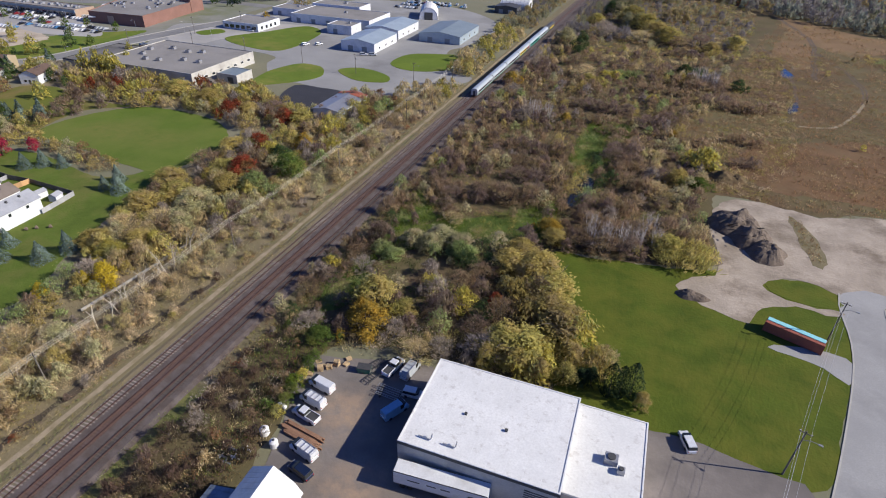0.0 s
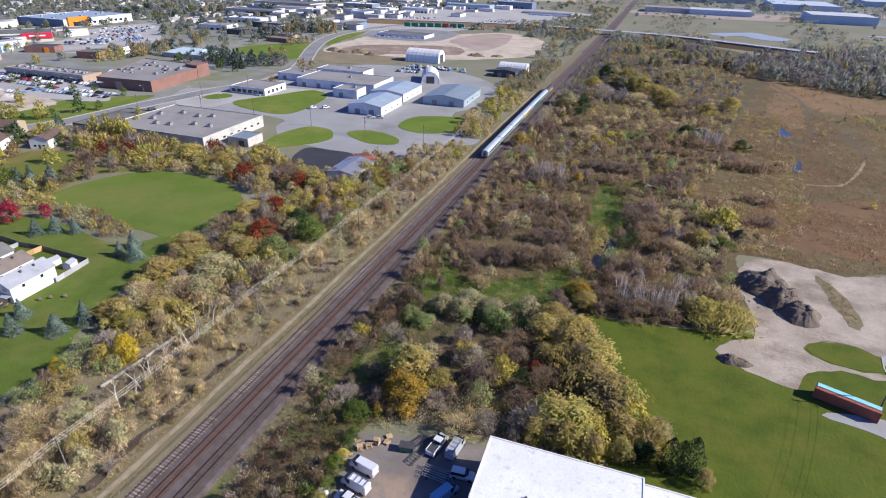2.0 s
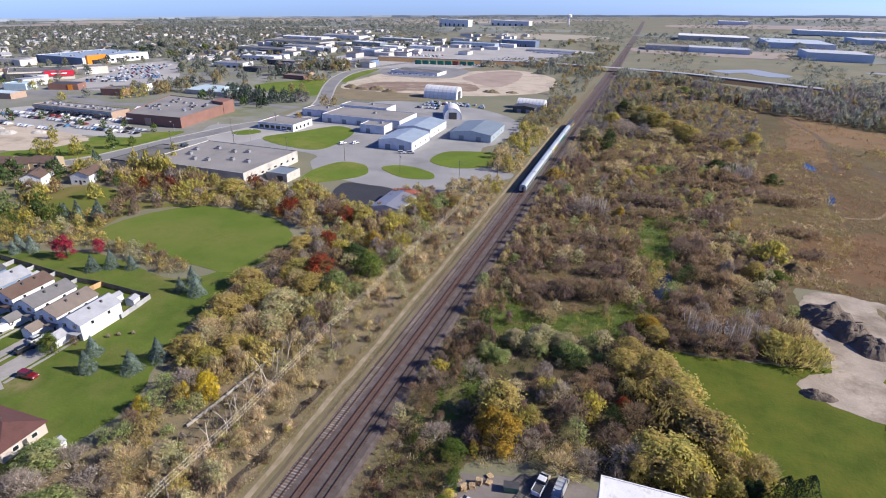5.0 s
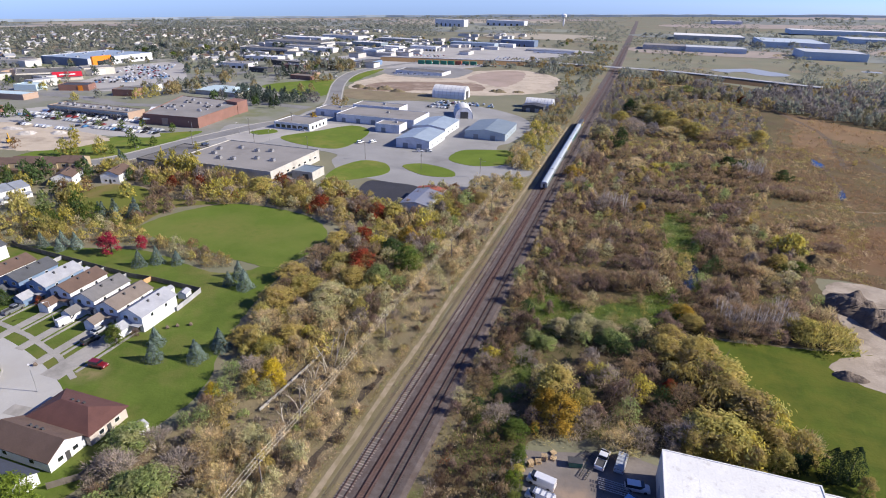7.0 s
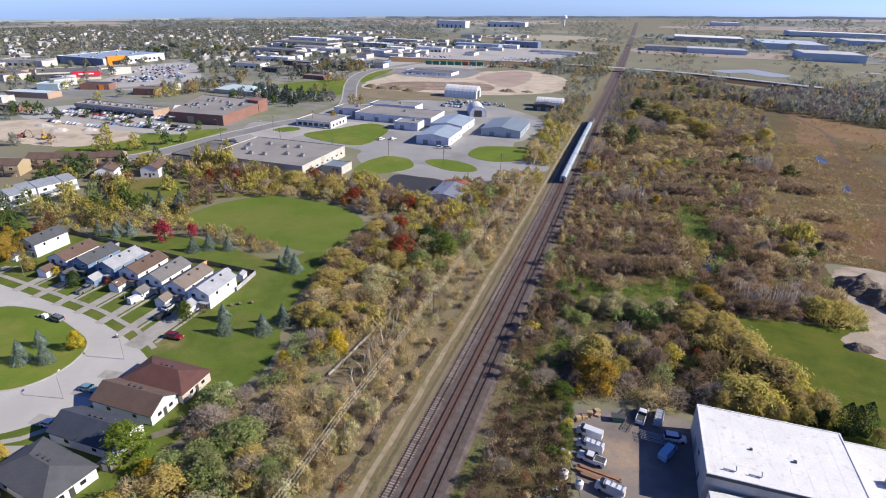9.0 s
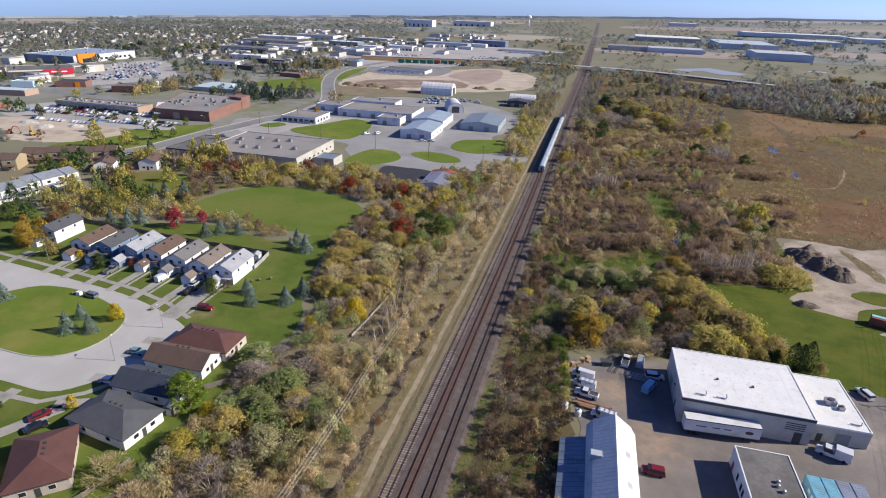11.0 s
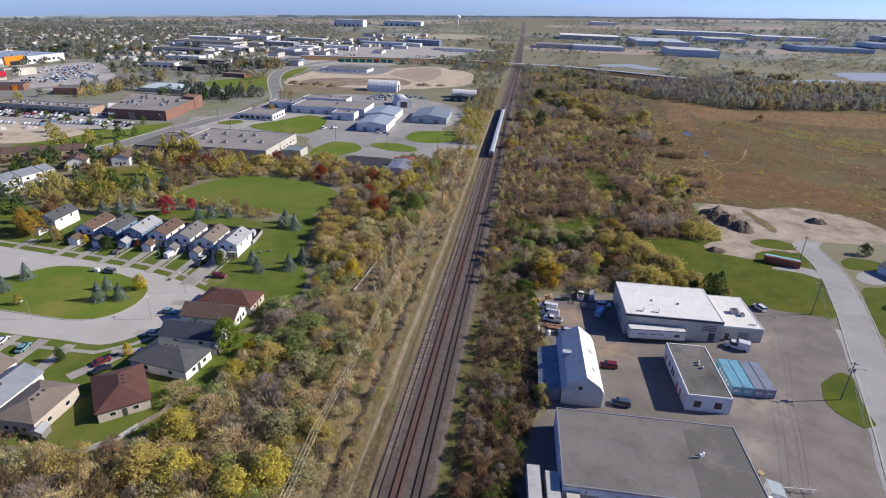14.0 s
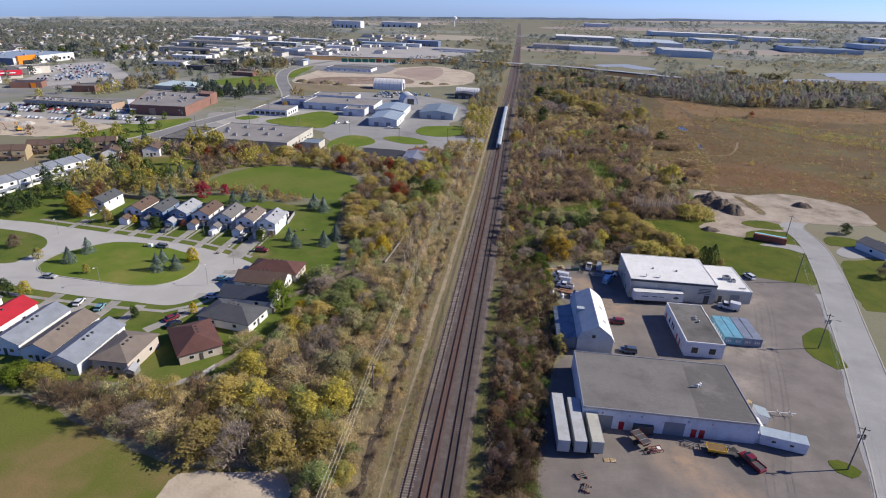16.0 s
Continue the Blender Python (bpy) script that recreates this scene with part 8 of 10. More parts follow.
def limbs(h, w, count, r):
    """Trunk and tapering limbs."""
    s = Shape()
    s.tube([(0, 0, -0.2), (0.02 * h, 0, 0.35 * h), (0, 0.02 * h, 0.62 * h), (0.01 * h, 0, 0.85 * h)], [r, r * 0.75, r * 0.45, r * 0.15], 6)
    for k in range(count):
        z0 = h * NP.uniform(0.18, 0.6)
        a = k * 2.4 + NP.uniform(-0.5, 0.5)
        l = w * NP.uniform(0.35, 0.5)
        e = (l * math.cos(a), l * math.sin(a), min(z0 + h * NP.uniform(0.22, 0.38), h * 0.9))
        s.tube([(0, 0, z0), (e[0] * 0.45, e[1] * 0.45, z0 + (e[2] - z0) * 0.6), e], [r * 0.45, r * 0.28, r * 0.08], 4)
    return s


def tree_template(kind, tint, n, size, h=8.0, w=6.0):
    if kind in ("spruce", "column"):
        s = Shape().tube([(0, 0, -0.2), (0, 0, h * 0.95)], [0.16, 0.03], 5)
        t = NP.random(n) ** 1.2
        if kind == "spruce":
            rr = (w / 2) * (1 - t) * (0.7 + 0.3 * NP.random(n) ** 0.4) * (0.8 + 0.25 * np.sin(t * 46) ** 2)
        else:
            rr = (w / 2) * np.minimum(1, 2.6 * (1 - t)) ** 0.7 * (0.72 + 0.28 * NP.random(n) ** 0.5) * np.minimum(1, 0.6 + 2 * t)
        a = NP.uniform(0, math.tau, n)
        rr *= 1 + 0.16 * np.sin(a * 3 + t * 9)
        pts = np.stack([rr * np.cos(a), rr * np.sin(a), h * (0.04 + 0.96 * t) - rr * 0.15], 1)
        out = np.stack([np.cos(a), np.sin(a), np.full(n, 0.7)], 1)
        return s.mesh("trunk", M["bark"]), leaves("crown", pts, size, LEAF[tint], 1.5, out, 0.45)
    if kind == "sapling":
        s = Shape()
        lines = stem_lines(h, w * 0.7, 4)
        for q in lines:
            s.tube(q, [0.10, 0.07, 0.02], 4)
            for j in range(3):
                e = q[1] * (0.4 + 0.2 * j) + q[2] * (0.6 - 0.2 * j)
                s.tube([e, e + (NP.normal(0, 0.5), NP.normal(0, 0.5), 1.3)], [0.045, 0.012], 3)
        p, o, al = lobed_points(h, w * 0.8, n, 7, 0.35, 0.3)
        return s.mesh("trunk", M["dead_wood"]), leaves("crown", p, size, LEAF[tint], 2.0, o, 0.5, al)
    if kind == "birch":
        s = Shape()
        for q in stem_lines(h, w, 9):
            up = [q[0] * 4, q[0] * 2 + q[2] * 0.5, q[2]]
            s.tube(up, [0.15, 0.11, 0.03], 5)
            for j in range(5):
                e = up[1] * (0.9 - 0.17 * j) + up[2] * (0.1 + 0.17 * j)
                s.tube([e, e + (NP.normal(0, 0.45), NP.normal(0, 0.45), 1.0)], [0.05, 0.012], 3)
        p, o, al = lobed_points(h, w, n, 14, 0.3, 0.2)
        return s.mesh("trunk", M["white_bark"]), leaves("crown", p, size, LEAF[tint], 2.3, o, 0.45, al)
    if kind == "bare":
        s = Shape()
        for q in stem_lines(h, w, 8):
            s.tube(q, [0.10, 0.06, 0.015], 4)
        p, o, al = lobed_points(h, w, n, 26, 0.03, 0.2)
        return s.mesh("trunk", M["pale_bark"] if tint in ("grey", "tan") else M["bark"]), leaves("crown", p, size, LEAF[tint], 2.3, o, 0.45, al)
    s = limbs(h, w, 5, 0.17)
    p, o, al = lobed_points(h, w, n, 22 if kind == "bush" else 34, 0.02 if kind == "bush" else 0.06, 0.5)
    return s.mesh("trunk", M["bark"]), leaves("crown", p, size, LEAF[tint], 1.3, o, 0.7)


NAMES = {
    "bramble": "bare dark bramble thicket", "straw": "straw-coloured dry shrub",
    "olive": "olive-leaved autumn tree", "moss": "moss-green thinning tree", "umber": "bare warm-brown thicket tree", "sage": "pale sage-green thinning tree", "wheat": "wheat-coloured bushy autumn tree", "yellow": "yellowing autumn tree", "gold": "golden-leaved autumn tree", "bright": "bright yellow young tree",
    "tan": "half-bare tan autumn tree", "grey": "bare grey-twigged tree", "plum": "bare plum-brown thicket tree", "rust": "rust-brown autumn tree",
    "red": "deep red maple", "crimson": "crimson-tinged autumn tree", "green": "green-leaved tree", "lime": "fresh green leafy tree", "dark": "dark green tree",
    "spruce": "blue-grey spruce", "conifer": "dark conifer",
}
TEMPLATES = {}
SIZES = {"spruce": (1900, 0.36), "column": (1900, 0.34), "bare": (2300, 0.33), "bush": (1900, 0.30), "leafy": (2600, 0.31), "dense": (3300, 0.305), "sapling": (240, 0.26), "birch": (520, 0.28)}
M["white_bark"] = surface("white_bark", (0.66, 0.61, 0.55), (0.50, 0.45, 0.40), 0.9, 0, 0.8, 6.0)


def template(kind, tint, v):
    key = (kind, tint, v)
    if key not in TEMPLATES:
        TEMPLATES[key] = tree_template(kind, tint, *SIZES[kind])
    return TEMPLATES[key]


MASS, SINGLE = {}, [0]
# leaf colours swapped past y = 400 for ones with haze mixed in
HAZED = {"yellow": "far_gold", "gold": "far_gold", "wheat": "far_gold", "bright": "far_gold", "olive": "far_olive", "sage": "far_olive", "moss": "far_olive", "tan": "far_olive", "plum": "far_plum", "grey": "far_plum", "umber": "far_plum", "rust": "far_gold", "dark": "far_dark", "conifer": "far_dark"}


def tree(x, y, h, kind, tint, wide=1.0, where="in the scrub", single=True):
    """Grown from a template 8 m high and 6 m wide; those past the nearest three hundred go into a wood of their colour."""
    k = h / 8.0
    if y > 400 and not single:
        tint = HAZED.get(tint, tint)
    sx, sy = k * wide * RNG.uniform(0.9, 1.1), k * wide * RNG.uniform(0.9, 1.1)
    turn = RNG.uniform(0, 360)
    if single and SINGLE[0] < 300:
        SINGLE[0] += 1
        trunk, crown = template(kind, tint, RNG.randrange(3))
        t = thing("tree", x, y, land(x, y), turn, NAMES[tint] + " " + where, "tree", "trees " + where)
        t.scale = (sx, sy, k)
        for nm, me in (("trunk", trunk), ("crown", crown)):
            o = new(nm, me)
            o.parent = t
        return
    MASS.setdefault((kind, tint), []).append((x, y, land(x, y), math.radians(turn), sx, sy, k))


def plant_masses():
    """The trees too many to count: one mesh a colour, of trunks and leaves; fewer and larger leaves the farther off they stand."""
    for (kind, tint), rows in MASS.items():
        bare, far = kind == "bare", tint.startswith("far")
        full, size = SIZES[kind]
        me, whole = [], []
        for v in range(6):
            whole.append(crown_points(8, 6, 64, v))
            if kind in ("spruce", "column"):
                t = NP.random(600)
                a = NP.uniform(0, math.tau, 600)
                r = 3 * (1 - t) * NP.uniform(0.75, 1, 600)
                p = np.stack([r * np.cos(a), r * np.sin(a), 8 * t], 1)
                o = np.stack([np.cos(a), np.sin(a), np.full(600, 0.6)], 1)
                me.append((p, o, o))
            else:
                p, o, al = lobed_points(8, 6, 1000, 26, 0.03, 0.2 if bare else 0.5)
                q = NP.permutation(len(p))
                me.append((p[q], o[q], al[q]))
        P, D, Z, A, S = [], [], [], [], []
        trunks = Shape()
        for i, (x, y, z, a, sx, sy, k) in enumerate(rows):
            dist = math.hypot(x + 55, y + 75)
            n = int(min(1000, max(70, 690 * (190 / max(dist, 60)) ** 1.35) * min(1.2, max(0.35, (k * (sx + sy) / 2) / 0.6))))
            if (far and dist > 900) or dist > 950:
                p, d, w_ = whole[i % 6]
                p, d, w_ = (u[::2 if y > 1500 else 1] for u in (p, d, w_))
                zz = 2.0 * (2 if y > 1500 else 1) ** 0.5 * k * 1.25
            else:
                p, d, w_ = (u[:n] for u in me[i % 6])
                zz = size * (full / len(p)) ** 0.5 * k * max(1.0, (sx + sy) / 2 / k) ** 0.6
            A.append(w_)
            S.append(np.full(len(p), 1.2 if not bare else 2.2 if dist < 300 else 1.6))
            c, q = math.cos(a), math.sin(a)
            u, w = p[:, 0] * sx, p[:, 1] * sy
            P.append(np.stack([x + u * c - w * q, y + u * q + w * c, z + p[:, 2] * k], 1))
            D.append(np.stack([d[:, 0] * c - d[:, 1] * q, d[:, 0] * q + d[:, 1] * c, d[:, 2]], 1))
            Z.append(np.full(len(p), zz))
            if not far and y < 300:
                trunks.tube([(x, y, z - 0.2), (x, y, z + 6 * k)], [0.16 * k, 0.04], 4)
                for j in range(3 if bare else 0):
                    e = a + j * 2.1
                    trunks.tube([(x, y, z + 2.2 * k), (x + 2.2 * sx * math.cos(e), y + 2.2 * sy * math.sin(e), z + 6.6 * k)], [0.09 * k, 0.03], 3)
        ob = tagged(new("wood", leaves("wood", np.concatenate(P), np.concatenate(Z), LEAF[tint], np.concatenate(S), np.concatenate(D), 0.5, np.concatenate(A))), tint.replace("_", " ") + " autumn trees of the dense scrub", "wood", kind="stuff")
        if trunks.v:
            part("trunk", trunks, M["pale_bark"] if tint == "grey" else M["bark"], ob)["kind"] = "stuff"


KEEP_OFF = [p for n, p in PATCHES if n in ("road", "yard", "bare_dirt", "pond", "infield", "driveway", "lawn", "car_park", "concrete_lot", "construction_site", "sand_site", "verge")]
BOXES = [tuple((min(q), max(q)) for q in zip(*p)) for p in KEEP_OFF]


def free(x, y, pad=0.0):
    if tx(y) - 10.4 - pad < x < tx(y) + 8.0 + pad:
        return False
    for p, ((x0, x1), (y0, y1)) in zip(KEEP_OFF, BOXES):
        if x0 <= x <= x1 and y0 <= y <= y1 and inside(p, x, y):
            return False
    return True


CLUMPS = []


def unclaimed(x, y):
    """Free ground that no named clump of trees covers, nor the cleared strip between the low wall and the railway."""
    if x > -113 + 0.1 * max(0, y - 70) * 0.6 and x < tx(y) - 10 and 60 < y < 99:
        return False
    return free(x, y) and all((x - a) ** 2 + (y - b) ** 2 > r * r for a, b, r in CLUMPS)


def clumps(kind, tint, *rows):
    """Trees that stand out: x, y, height and breadth; a broad one is several stems grown together."""
    for x, y, h, w in rows:
        CLUMPS.append((x, y, w * 0.42))
        n = max(1, round(w / (1.5 * h)))
        where = "west of the railway" if x < -80 else "east of the railway"
        for k in range(n):
            u = (k + 0.5) / n - 0.5
            hh = h * RNG.uniform(0.88, 1.05)
            tree(x + u * w * 0.75, y + RNG.uniform(-0.12, 0.12) * w, hh, kind, tint, w / n * (1.25 if n > 1 else 1.0) / (0.75 * hh), where, k == 0 or y < 140)
        for k in range(2 if h > 5 else 1):
            a = RNG.uniform(0, math.tau)
            if free(x + 0.55 * w * math.cos(a), y + 0.55 * w * math.sin(a)):
                tree(x + 0.55 * w * math.cos(a), y + 0.55 * w * math.sin(a), h * RNG.uniform(0.4, 0.6), "bare" if kind == "bare" else "bush", tint, RNG.uniform(1.1, 1.5), where, False)


def scatter(poly, gap, seed, test=free):
    """Points in an outline, no two nearer than gap."""
    r = random.Random(seed)
    xs, ys_ = [p[0] for p in poly], [p[1] for p in poly]
    x0, x1, y0, y1 = min(xs), max(xs), min(ys_), max(ys_)
    cells, out = {}, []
    for _ in range(int((x1 - x0) * (y1 - y0) / gap ** 2 * 2.2)):
        x, y = r.uniform(x0, x1), r.uniform(y0, y1)
        c = (int(x // gap), int(y // gap))
        if any((x - a) ** 2 + (y - b) ** 2 < gap * gap for i in (-1, 0, 1) for j in (-1, 0, 1) for a, b in cells.get((c[0] + i, c[1] + j), ())):
            continue
        if inside(poly, x, y) and test(x, y):
            cells.setdefault(c, []).append((x, y))
            out.append((x, y))
    return out


def drift(x, y, scale, seed):
    return noise.noise(Vector((x / scale, y / scale, seed * 7.3)))


def pick_here(r, mix, x, y, seed, scale=16):
    """A kind from the mix; neighbours tend to be of one kind."""
    t = (0.5 + 0.95 * drift(x, y, scale, seed) + r.gauss(0, 0.1)) % 1.0
    tot = sum(w for _, w in mix)
    for v, w in mix:
        t -= w / tot
        if t <= 0:
            return v
    return mix[-1][0]


def grove(poly, gap, heights, mix, seed, where, test=free, single=True, wide=(1.15, 1.75)):
    r = random.Random(seed)
    rows = scatter(poly, gap, seed, test)
    rows.sort(key=lambda p: p[1])
    for x, y in rows:
        kind, tint = pick_here(r, mix, x, y, seed, 22)
        q = min(max(0.5 + 0.8 * drift(x, y, 21, seed + 3) + r.gauss(0, 0.16), 0), 1)
        tree(x, y, heights[0] + (heights[1] - heights[0]) * q, kind, tint, r.uniform(*wide), where, single and r.random() < 0.5)


def undergrowth(poly, gap, radius, mix, seed, tall=1.0, per=46, size=0.36, patchy=0.0, test=free, base=0.1):
    """Low bushes and tussocks of a region, by colour, for one mesh a colour."""
    r = random.Random(seed)
    for x, y in scatter(poly, gap, seed, test):
        if patchy and drift(x, y, 24, seed + 5) + r.gauss(0, 0.12) < patchy:
            continue
        tint = pick_here(r, mix, x, y, seed)
        q = r.uniform(*radius)
        p = NP.normal(size=(int(1.3 * per * (0.6 + q * 0.5)), 3)) * (0.5, 0.5, 0.42)
        p[:, 2] = np.abs(p[:, 2]) * (1.1 - 0.4 * np.minimum(1.5, np.hypot(p[:, 0], p[:, 1])))
        d = p + (0, 0, 0.6)
        p = p * (q * r.uniform(0.9, 1.5), q * r.uniform(0.9, 1.5), q * tall * r.uniform(1.0, 1.9)) + (x, y, base + land(x, y))
        if tall < 0.3:
            d = d * 0.25 + (0, 0, 1)
        BRUSH.setdefault(tint, []).append((p, d, size * 1.12))


BRUSH = {}
# single trees that stand out
for x, y in ((-154.3, 79.6), (-149.6, 73.6), (-139.7, 77.6), (-136.8, 83.4), (-158.1, 120.3), (-157.9, 114.6), (-151.8, 114.6), (-191.3, 119.8), (-184.3, 121.4), (-195.2, 115.8), (-239.6, 116), (-234.5, 120), (-231.3, 115.8), (-227.6, 119.6), (-246.4, 147.3), (-238.5, 148.2), (-233, 151), (-188.6, 45), (-183, 47), (-190.8, 52), (-221.8, 45.3), (-221.1, 53.9)):
    tree(x, y, RNG.uniform(4.8, 7.0), "spruce", "spruce", 1.25, "on the lawn")
for x, y, h, kind, tint, wide in ((-211.5, 80.5, 5.5, "dense", "dark", 1.25), (-164.3, 76, 6.2, "dense", "green", 1.1), (-162.7, 81, 2.6, "bush", "plum", 1.4), (-234.2, 83, 7.5, "leafy", "olive", 0.8), (-222.9, 84, 3.6, "dense", "bright", 1.0), (-201.7, 84.2, 3.2, "bush", "crimson", 1.2), (-276.6, 83, 9.5, "dense", "dark", 1.3), (-288, 116, 11.5, "leafy", "dark", 0.75), (-282.8, 100, 6.0, "column", "conifer", 0.7), (-283.5, 104.3, 6.0, "column", "conifer", 0.7), (-281, 96, 5.5, "column", "conifer", 0.7), (-248.5, 86, 9.0, "dense", "gold", 1.15), (-246, 90, 8.0, "dense", "gold", 1.0), (-258, 112, 8.0, "dense", "rust", 1.0), (-176.7, 14.6, 3.8, "dense", "dark", 0.9), (-223.0, 20.5, 6.0, "dense", "dark", 1.0)):
    tree(x, y, h, kind, tint, wide, "in the gardens round the loop")
for x, y, h in ((-1.1, 86, 5.0), (1.4, 87, 5.2), (5.2, 86, 8.6), (7.2, 86.6, 8.0), (9.3, 87.2, 9.0)):
    tree(x, y, h, "dense" if h < 6 else "column", "conifer", 1.0 if h < 6 else 0.62, "beside the white-roofed building")
for x, y, h, tint, wide in ((-211.8, 120.0, 9.0, "red", 1.05), (-205, 127, 6.0, "red", 1.0), (-180.9, 54.2, 5.4, "bright", 1.15), (-161.7, 20, 3.8, "bright", 1.0), (-233.9, 45.8, 4.6, "yellow", 1.1), (-210, 38.4, 4.0, "yellow", 0.9), (-217.8, 21.4, 5.4, "yellow", 1.1), (-177.3, 14.8, 4.4, "green", 0.7), (-137.2, 28, 9.6, "lime", 1.3), (-165.3, 76.8, 4.6, "green", 1.0), (-213.5, 81.6, 4.6, "dark", 1.2), (-249.6, 53, 5.0, "plum", 1.3), (-253.3, 89.2, 8.5, "gold", 1.1), (-252.9, 103, 8.0, "rust", 1.0), (-262, 98, 7.0, "gold", 1.0), (-278, 104, 8.5, "dark", 0.8), (-284, 95, 7.0, "dark", 1.0)):
    tree(x, y, h, "dense", tint, wide, "by the houses")
for x, y, h, tint in ((-53.9, 64.7, 3.6, "lime"), (-53.2, 59.9, 3.2, "green"), (-54.1, 69.6, 3.6, "green"), (-53.9, 66.7, 3.0, "yellow"), (-53.5, 62.4, 3.0, "green"), (-53.2, 57.1, 2.8, "yellow"), (-54.4, 72.4, 3.0, "green"), (-52.5, 21, 4.2, "yellow"), (-52.0, 17.5, 3.4, "wheat"), (-54.5, -8, 3.0, "gold")):
    tree(x, y, h, "bush", tint, 1.5, "beside the yard")
for x, y, h in ((-20, 84.5, 6.0), (-14, 85, 6.5), (-8.5, 84.5, 6.0), (-4, 85.5, 6.0), (11.5, 84.5, 4.5)):
    tree(x, y, h, "dense", RNG.choice(("wheat", "olive")), 1.2, "behind the white-roofed building")
tree(81.7, 134.8, 5.2, "dense", "dark", 1.5, "across the road")
tree(73, 89, 7.0, "dense", "plum", 1.3, "across the road")
clumps("bare", "grey", (-123, -31, 8, 11.9), (-148, -27, 6, 10.3), (-118, 8, 7, 9.5), (-111, 32, 6, 10.7), (-130, 41, 5, 9.6), (-127, 41, 6, 9.5), (-116, 46, 5, 10.6), (-126, 50, 5, 8.4), (-123, 77, 5, 9.4), (-61, 82, 4.5, 8.2), (-30, 84, 4.5, 7.5), (-42, 86, 5, 6.7), (-21, 88, 6, 10.3), (-38, 102, 6, 7.3), (-60, 105, 5, 7.4), (-47, 231, 8, 10.3), (-60, 262, 8, 8.2), (-62, 324, 11, 11.8))
clumps("birch", "grey", (-6, 141.5, 8.5, 5.5), (-2, 142, 9, 5), (2, 142.5, 9.5, 5.5), (6.5, 144, 9, 5), (11, 146, 8.5, 5.5), (9, 152, 8.5, 6), (-7, 148, 8, 6), (-43, 236, 10, 6), (-38, 238, 9.5, 6), (-46, 241, 9, 5.5), (26, 318, 12, 7), (32, 319, 11, 7), (22, 322, 10, 6))
clumps("bare", "grey", (-27, 415, 9, 24.4), (-37, 428, 9, 17.6))
clumps("bare", "tan", (-127, 0, 8, 9.3), (-139, 5, 5, 9.9), (-117, -8, 8, 11.7), (-116, -26, 8, 10.6), (-102, -26, 7, 7.8))
clumps("bare", "plum", (-26, 94, 5, 8), (-37, 96, 4.5, 7.1), (-65, 97, 5, 8), (-64, 123, 4.5, 9.2), (4, 142, 6, 9.3), (-48, 155, 5, 17.8), (-33, 176, 5, 16.9), (-65, 181, 5, 9.8), (-150, 196, 7, 13.2), (-38, 202, 5, 14.6), (-3, 203, 6, 17.6), (-4, 210, 6, 15.3), (-122, 213, 6, 10.8), (40, 220, 3.5, 12.1), (-62, 238, 6, 10.6), (4, 245, 6, 15), (12, 253, 6, 9.7), (-24, 260, 5, 24.5), (-12, 260, 5, 21.3), (32, 294, 5, 16.7), (-56, 315, 9, 9.6), (17, 382, 5, 16.1))
clumps("bare", "plum", (28, 414, 8, 14.8),)
clumps("bare", "tan", (-140, -28, 7, 11.3), (-107, 8, 6, 9.4), (-102, 24, 5, 8.5), (-107, 46, 5, 9), (-114, 52, 6, 11.8), (-116, 53, 5, 9.6), (-35, 82, 5, 9), (3, 94, 5, 8.4), (-132, 97, 6, 10.5), (-124, 102, 6, 10.5), (-101, 135, 6, 9.7), (-47, 137, 4, 8.7), (-98, 164, 5, 11), (10, 179, 6, 12.2), (-34, 314, 7, 15.3), (-22, 347, 5, 18.8), (-10, 410, 9, 19.4), (51, 614, 8, 31.9))
clumps("bare", "umber", (-155, -26, 6, 10.6), (-169, -22, 5, 11.4), (-166, -17, 5, 9.8), (-68, 93, 5, 7), (-21, 100, 7, 10.1), (-34, 108, 6, 7.6), (-14, 109, 8, 11.6), (-64, 111, 4.5, 7.7), (-30, 113, 6, 9.7), (-9, 140, 6, 10.2), (-2, 140, 6, 10.3), (-140, 141, 6, 12.8), (-54, 157, 4, 10.8), (-40, 157, 6, 16.8), (-31, 158, 7, 18.1), (-97, 178, 5, 11.6), (3, 182, 6, 16.4), (-36, 186, 5, 15), (1, 196, 5, 12.9), (-1, 198, 6, 12), (-48, 200, 4, 14.5))
clumps("bare", "umber", (-101, 204, 6, 10.3), (-64, 207, 5, 9.5), (-55, 211, 5, 11), (-4, 218, 5, 17), (-9, 231, 4, 14.9), (21, 234, 4, 15.4), (-18, 243, 5, 17), (42, 243, 3.5, 19.4), (41, 286, 5, 22), (51, 290, 5, 22.4), (1, 299, 5, 16.6), (13, 300, 4, 20.5), (24, 310, 7, 13.5), (-41, 335, 7, 12.1), (15, 403, 8, 16.8), (31, 612, 6, 21.1))
clumps("dense", "yellow", (-107, -16, 9, 11))
clumps("dense", "bright", (-130, 25, 4, 6.5), (-126, 67, 4, 3.8), (-120, 74, 5, 2.4), (-116.5, 76, 6, 6.2))
clumps("dense", "crimson", (-24, 105, 4, 4.2), (-122, 140, 8, 10.2), (-132, 161, 7, 9.1), (-164, 184, 8, 7.8), (-137, 186, 8, 7.5), (66, 605, 7, 10.5))
clumps("dense", "dark", (-116, 153, 8, 9.6), (44, 321, 6, 7.6), (21, 334, 7, 17.4), (-44, 363, 13, 10.8), (-40, 497, 12, 11.5))
clumps("dense", "gold", (-48, 83, 8, 9.8), (-52, 89, 7, 5.9), (-19, 144, 5, 8), (-115, 165, 9, 9), (14, 237, 4, 4.3), (-30, 238, 5, 4.9), (-66, 283, 7, 8.4))
clumps("dense", "green", (-56, 78, 4.5, 7.2), (-107, 143, 10, 11.1), (23, 190, 5, 9.3))
